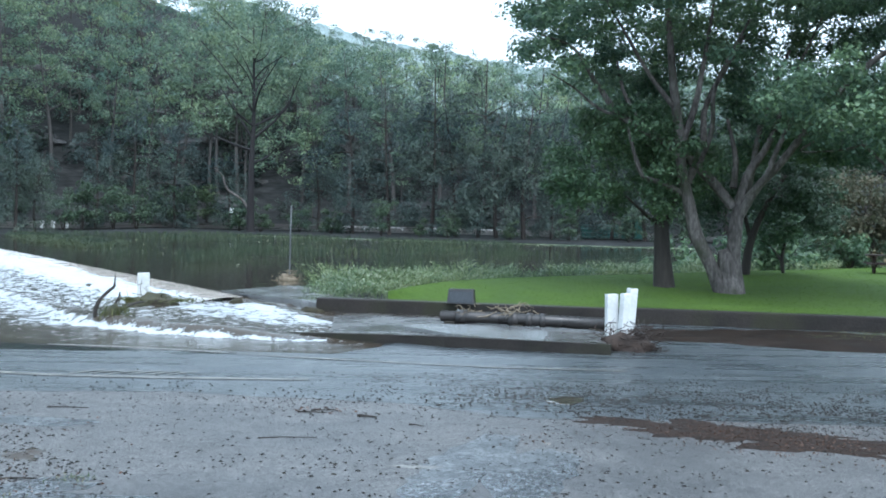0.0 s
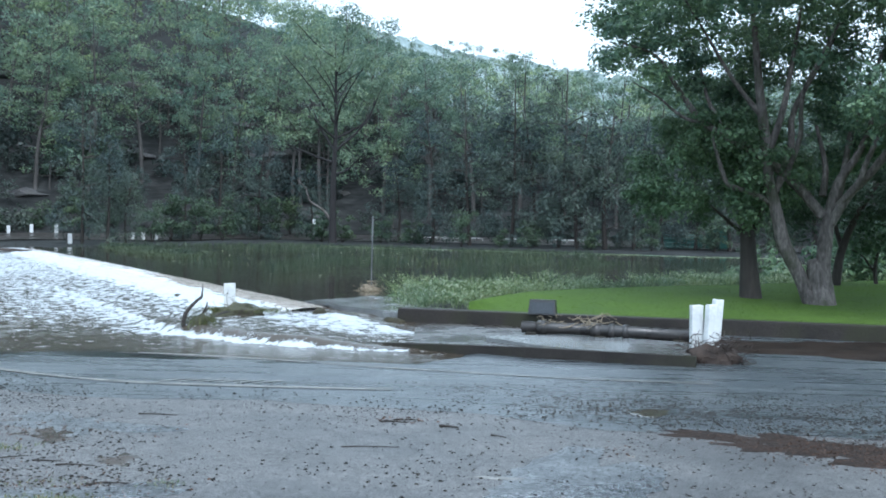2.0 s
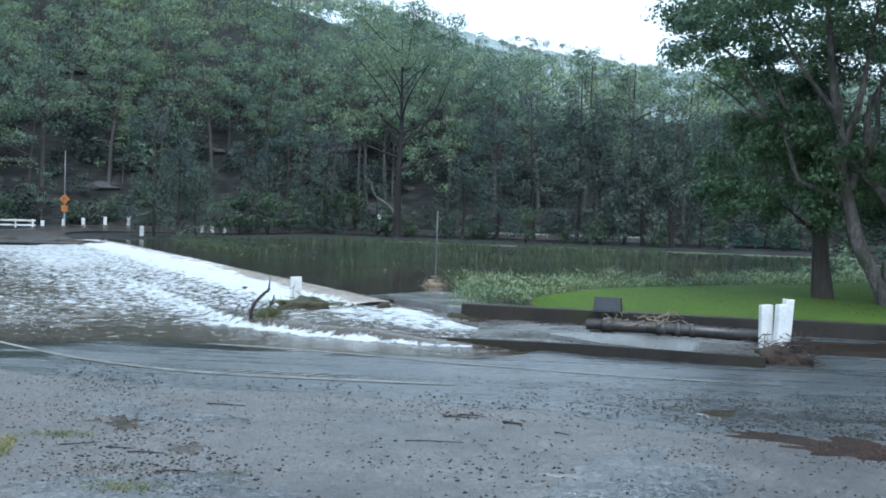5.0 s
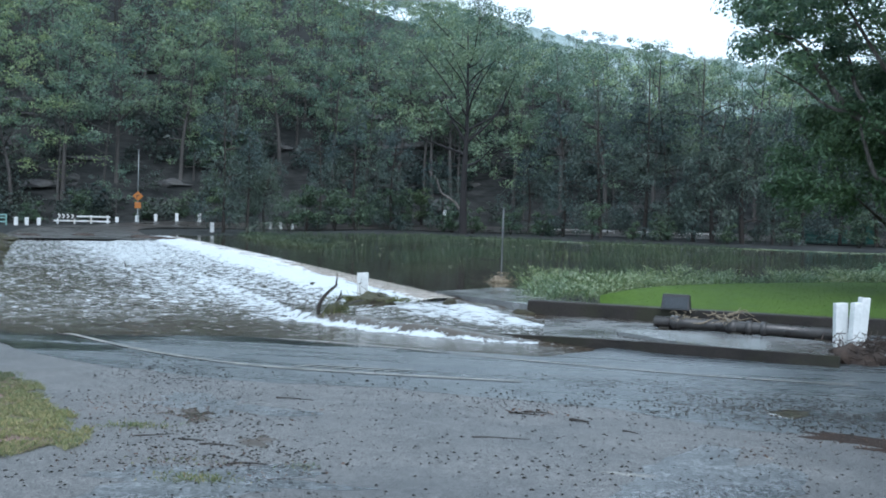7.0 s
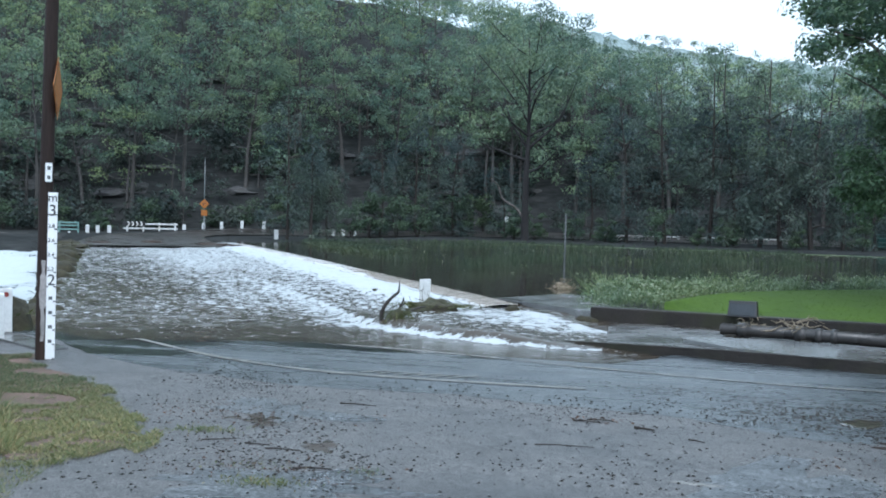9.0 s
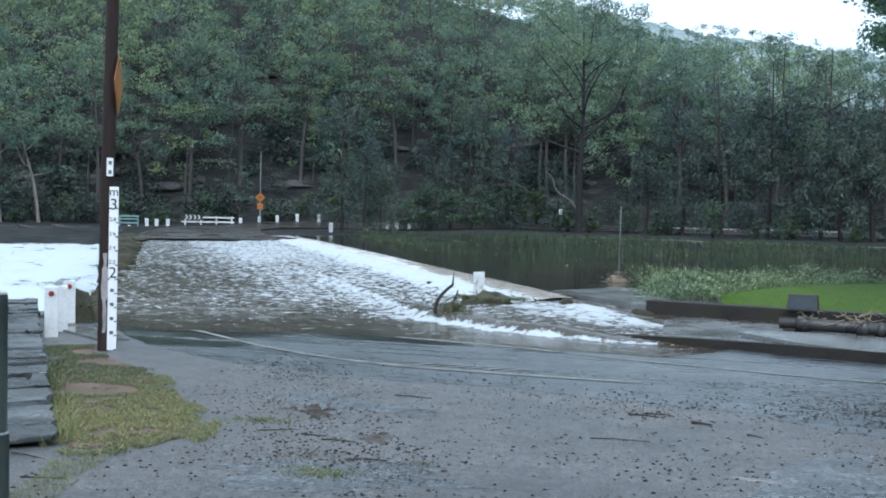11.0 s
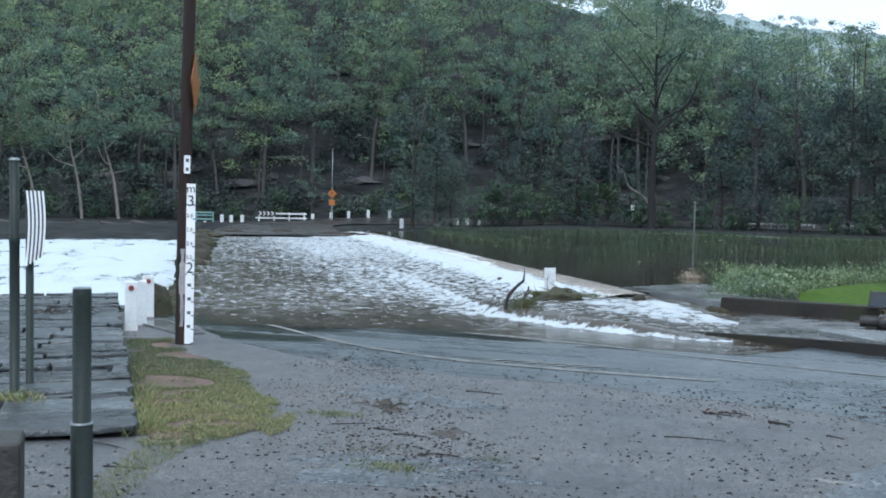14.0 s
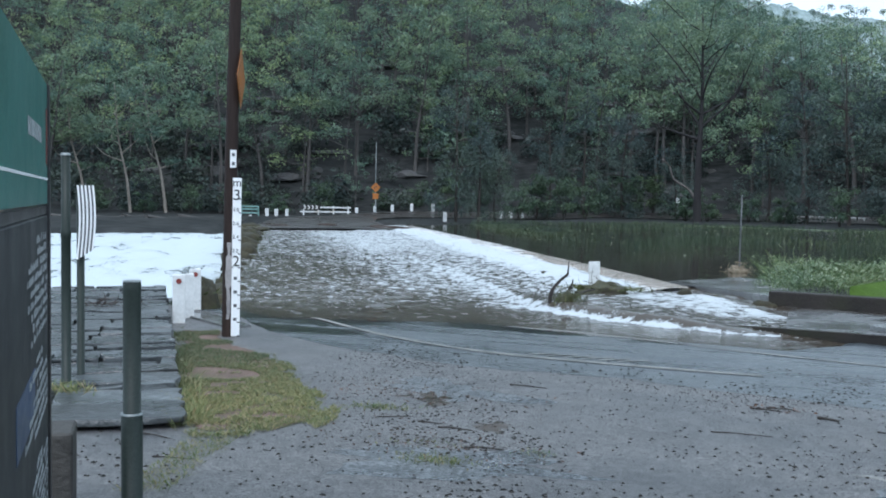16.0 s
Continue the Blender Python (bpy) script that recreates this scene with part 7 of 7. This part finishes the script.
def stick(x, y, length, turn, r, seed, label="thin wet stick lying on the bitumen"):
    rng = np.random.default_rng(seed)
    line = smooth_line([(-length / 2, 0, 0), (-length * 0.1, rng.normal() * 0.05 * length, 0.004), (length / 2, rng.normal() * 0.06 * length, 0)], 4)
    ob = part("stick", tube(line, np.linspace(r, r * 0.5, len(line)), 6), M_BARK_DARK, None, smooth=True)
    ob.matrix_world = pose(x, y, float(height(x, y)) + r * 0.7, 0, 0, turn)
    tagged(ob, label, "stick", "sticks on the bitumen")


for i, (x, y, l, a, r) in enumerate([(-0.38, 9.8, 0.2, -12, 0.016), (-0.85, 10.2, 0.24, 8, 0.01), (-0.95, 10.05, 0.3, -4, 0.009), (-3.43, 10.2, 0.42, -5, 0.008), (-3.1, 7.4, 0.3, 4, 0.008), (-3.4, 7.55, 0.22, -8, 0.008), (-2.6, 6.72, 0.25, 20, 0.008),
                                     (-1.0, 8.5, 0.5, 6, 0.006), (-4.9, 6.0, 0.35, -3, 0.007), (-4.3, 5.4, 0.3, 15, 0.006), (0.1, 9.3, 0.16, -30, 0.008), (2.6, 13.2, 0.4, 3, 0.007), (-3.8, 7.7, 0.3, 30, 0.007), (-5.0, 5.2, 0.3, -12, 0.006), (1.7, 12.6, 0.25, -10, 0.006)]):
    stick(x, y, l, a, r, 400 + i)


def leaf_litter(name, x, y, rx, ry, n, seed, mat, size=0.035):
    rng = np.random.default_rng(seed)
    p = rng.normal(size=(n, 2)) * np.array([rx, ry]) + np.array([x, y])
    c = np.column_stack([p, height(p[:, 0], p[:, 1]) + 0.022])
    v, q = leaf_quads(rng, c, np.full(n, 0.006), 1, size, 0.45, 0.0, 0.3)
    v[:, 2] = np.clip(v[:, 2], np.repeat(c[:, 2], 4) - 0.01, np.repeat(c[:, 2], 4) + 0.012)
    tagged(part(name, (v, q), mat, None), "scattered wet brown leaves on the ground", "leaf litter", kind="stuff")


leaf_litter("leaf_litter", -0.85, 10.1, 0.22, 0.1, 40, 71, M_LITTER, 0.06)
leaf_litter("leaf_litter", 1.0, 8.6, 0.3, 0.2, 60, 72, M_LITTER)
leaf_litter("leaf_litter", 6.2, 17.9, 1.8, 0.5, 900, 73, M_LITTER, 0.05)
leaf_litter("leaf_litter", 3.0, 9.2, 0.6, 0.45, 1500, 74, M_LITTER, 0.022)
leaf_litter("leaf_litter", 3.7, 8.5, 0.5, 0.4, 900, 78, M_LITTER, 0.022)
leaf_litter("leaf_litter", -4.6, 9.2, 0.5, 0.4, 260, 75, M_LITTER, 0.03)
leaf_litter("leaf_litter", -2.9, 6.6, 0.5, 0.25, 260, 76, M_LITTER, 0.03)
leaf_litter("leaf_litter", -3.6, 8.0, 0.6, 0.6, 220, 77, M_LITTER, 0.025)


def blot(name, x, y, rx, ry, turn, mat, label, seed, lift=0.006, rough=0.35, category="puddle"):
    """A thin uneven patch: a puddle, a mud smear or an old repair."""
    bm = bmesh.new()
    ca, sa = math.cos(radians(turn)), math.sin(radians(turn))
    rings = []
    for f in (1.0, 0.66, 0.3):
        ring = []
        for i in range(48):
            a = i / 48 * 2 * math.pi
            k = f * (1 + rough * noise.noise(Vector((math.cos(a) * 1.5, math.sin(a) * 1.5, seed))) + rough * 0.7 * noise.noise(Vector((math.cos(a) * 4, math.sin(a) * 4, seed + 5))))
            px, py = math.cos(a) * rx * k, math.sin(a) * ry * k
            wx, wy = x + px * ca - py * sa, y + px * sa + py * ca
            ring.append(bm.verts.new((wx, wy, float(height(wx, wy)) + (lift if f < 1 else 0.001))))
        rings.append(ring)
    for r0, r1 in zip(rings, rings[1:]):
        for i in range(48):
            bm.faces.new((r0[i], r0[(i + 1) % 48], r1[(i + 1) % 48], r1[i]))
    bm.faces.new(rings[-1])
    tagged(part(name, bm, mat, None, smooth=True), label, category, kind="structure")


blot("puddle", 1.8, 11.1, 0.27, 0.42, -20, M_PUDDLE, "small muddy puddle at the road edge", 1.0, 0.02)
blot("puddle", -3.92, 8.85, 0.15, 0.42, 28, M_STAIN, "small muddy puddle in the bitumen", 2.0, 0.006, 1.1)
blot("puddle", -2.9, 7.7, 0.16, 0.2, 15, M_STAIN, "small muddy puddle in the bitumen", 3.0, 0.006, 1.1)
blot("puddle", -4.28, 8.9, 0.08, 0.1, 5, M_STAIN, "small muddy puddle in the bitumen", 4.0, 0.006, 1.0)
for k, (x, y, rx, ry) in enumerate([(2.1, 9.85, 0.42, 0.07), (2.5, 9.65, 0.5, 0.1), (2.85, 9.35, 0.6, 0.16), (3.1, 9.0, 0.6, 0.14), (3.4, 8.75, 0.5, 0.12), (3.75, 8.5, 0.5, 0.1), (3.5, 9.3, 0.5, 0.1), (4.1, 8.8, 0.5, 0.12), (2.6, 9.2, 0.35, 0.06), (4.4, 8.3, 0.5, 0.12)]):
    blot("mud_smear", x, y, rx, 3.0 * ry, -22 - 3 * (k % 4), M_MUD, "brown silt washed across the bitumen", 6.0 + k, 0.007 + 0.0012 * (k % 3), 1.0, "mud")
blot("repair_patch", 0.55, 7.2, 0.5, 1.35, -14, M_PATCH, "dark wet patch of broken bitumen", 9.0, 0.004, 0.6, "bitumen patch")
blot("repair_patch", -2.6, 6.2, 0.9, 0.45, 12, M_PATCH, "dark wet patch of broken bitumen", 10.0, 0.004, 0.8, "bitumen patch")
blot("repair_patch", -4.1, 9.6, 0.9, 0.5, -30, M_PATCH, "dark wet patch of broken bitumen", 11.0, 0.004, 0.8, "bitumen patch")
blot("paint_blot", 1.2, 8.4, 0.03, 0.05, -10, M_LINE, "worn fleck of white paint on the bitumen", 12.0, 0.008, 0.4, "paint")
blot("paint_blot", 0.1, 7.25, 0.22, 0.05, -8, M_LINE, "worn fleck of white paint on the bitumen", 13.0, 0.008, 0.6, "paint")
blot("silt_bank", 7.6, 17.5, 4.2, 1.75, -9, M_SILT, "dark leafy silt along the wall foot", 14.0, 0.035, 0.4, "mud")
for i in range(6):
    x = -4.2 + 0.24 * i
    ribbon("hatch_line", [(x, 12.5), (x + 0.16, 12.66), (x + 0.34, 12.8)], 0.05, M_LINE, "short worn hatch stroke beside the edge line", 0.025)
ob = new("stone_block", None)
ob.matrix_world = pose(-4.01, 3.93, 0.36, 0, 0, 40)
tagged(ob, "rough weathered concrete block beside the sign", "block")
bb = box(-0.2, 0.2, -0.17, 0.17, -0.3, 0.48, 0.03, seg=3)
for v in bb.verts:
    v.co += Vector([0.02 * noise.noise(v.co * 6 + Vector((k2 * 9, 0, 0))) for k2 in range(3)])
part("block", bb, M_OLDCONC, ob)
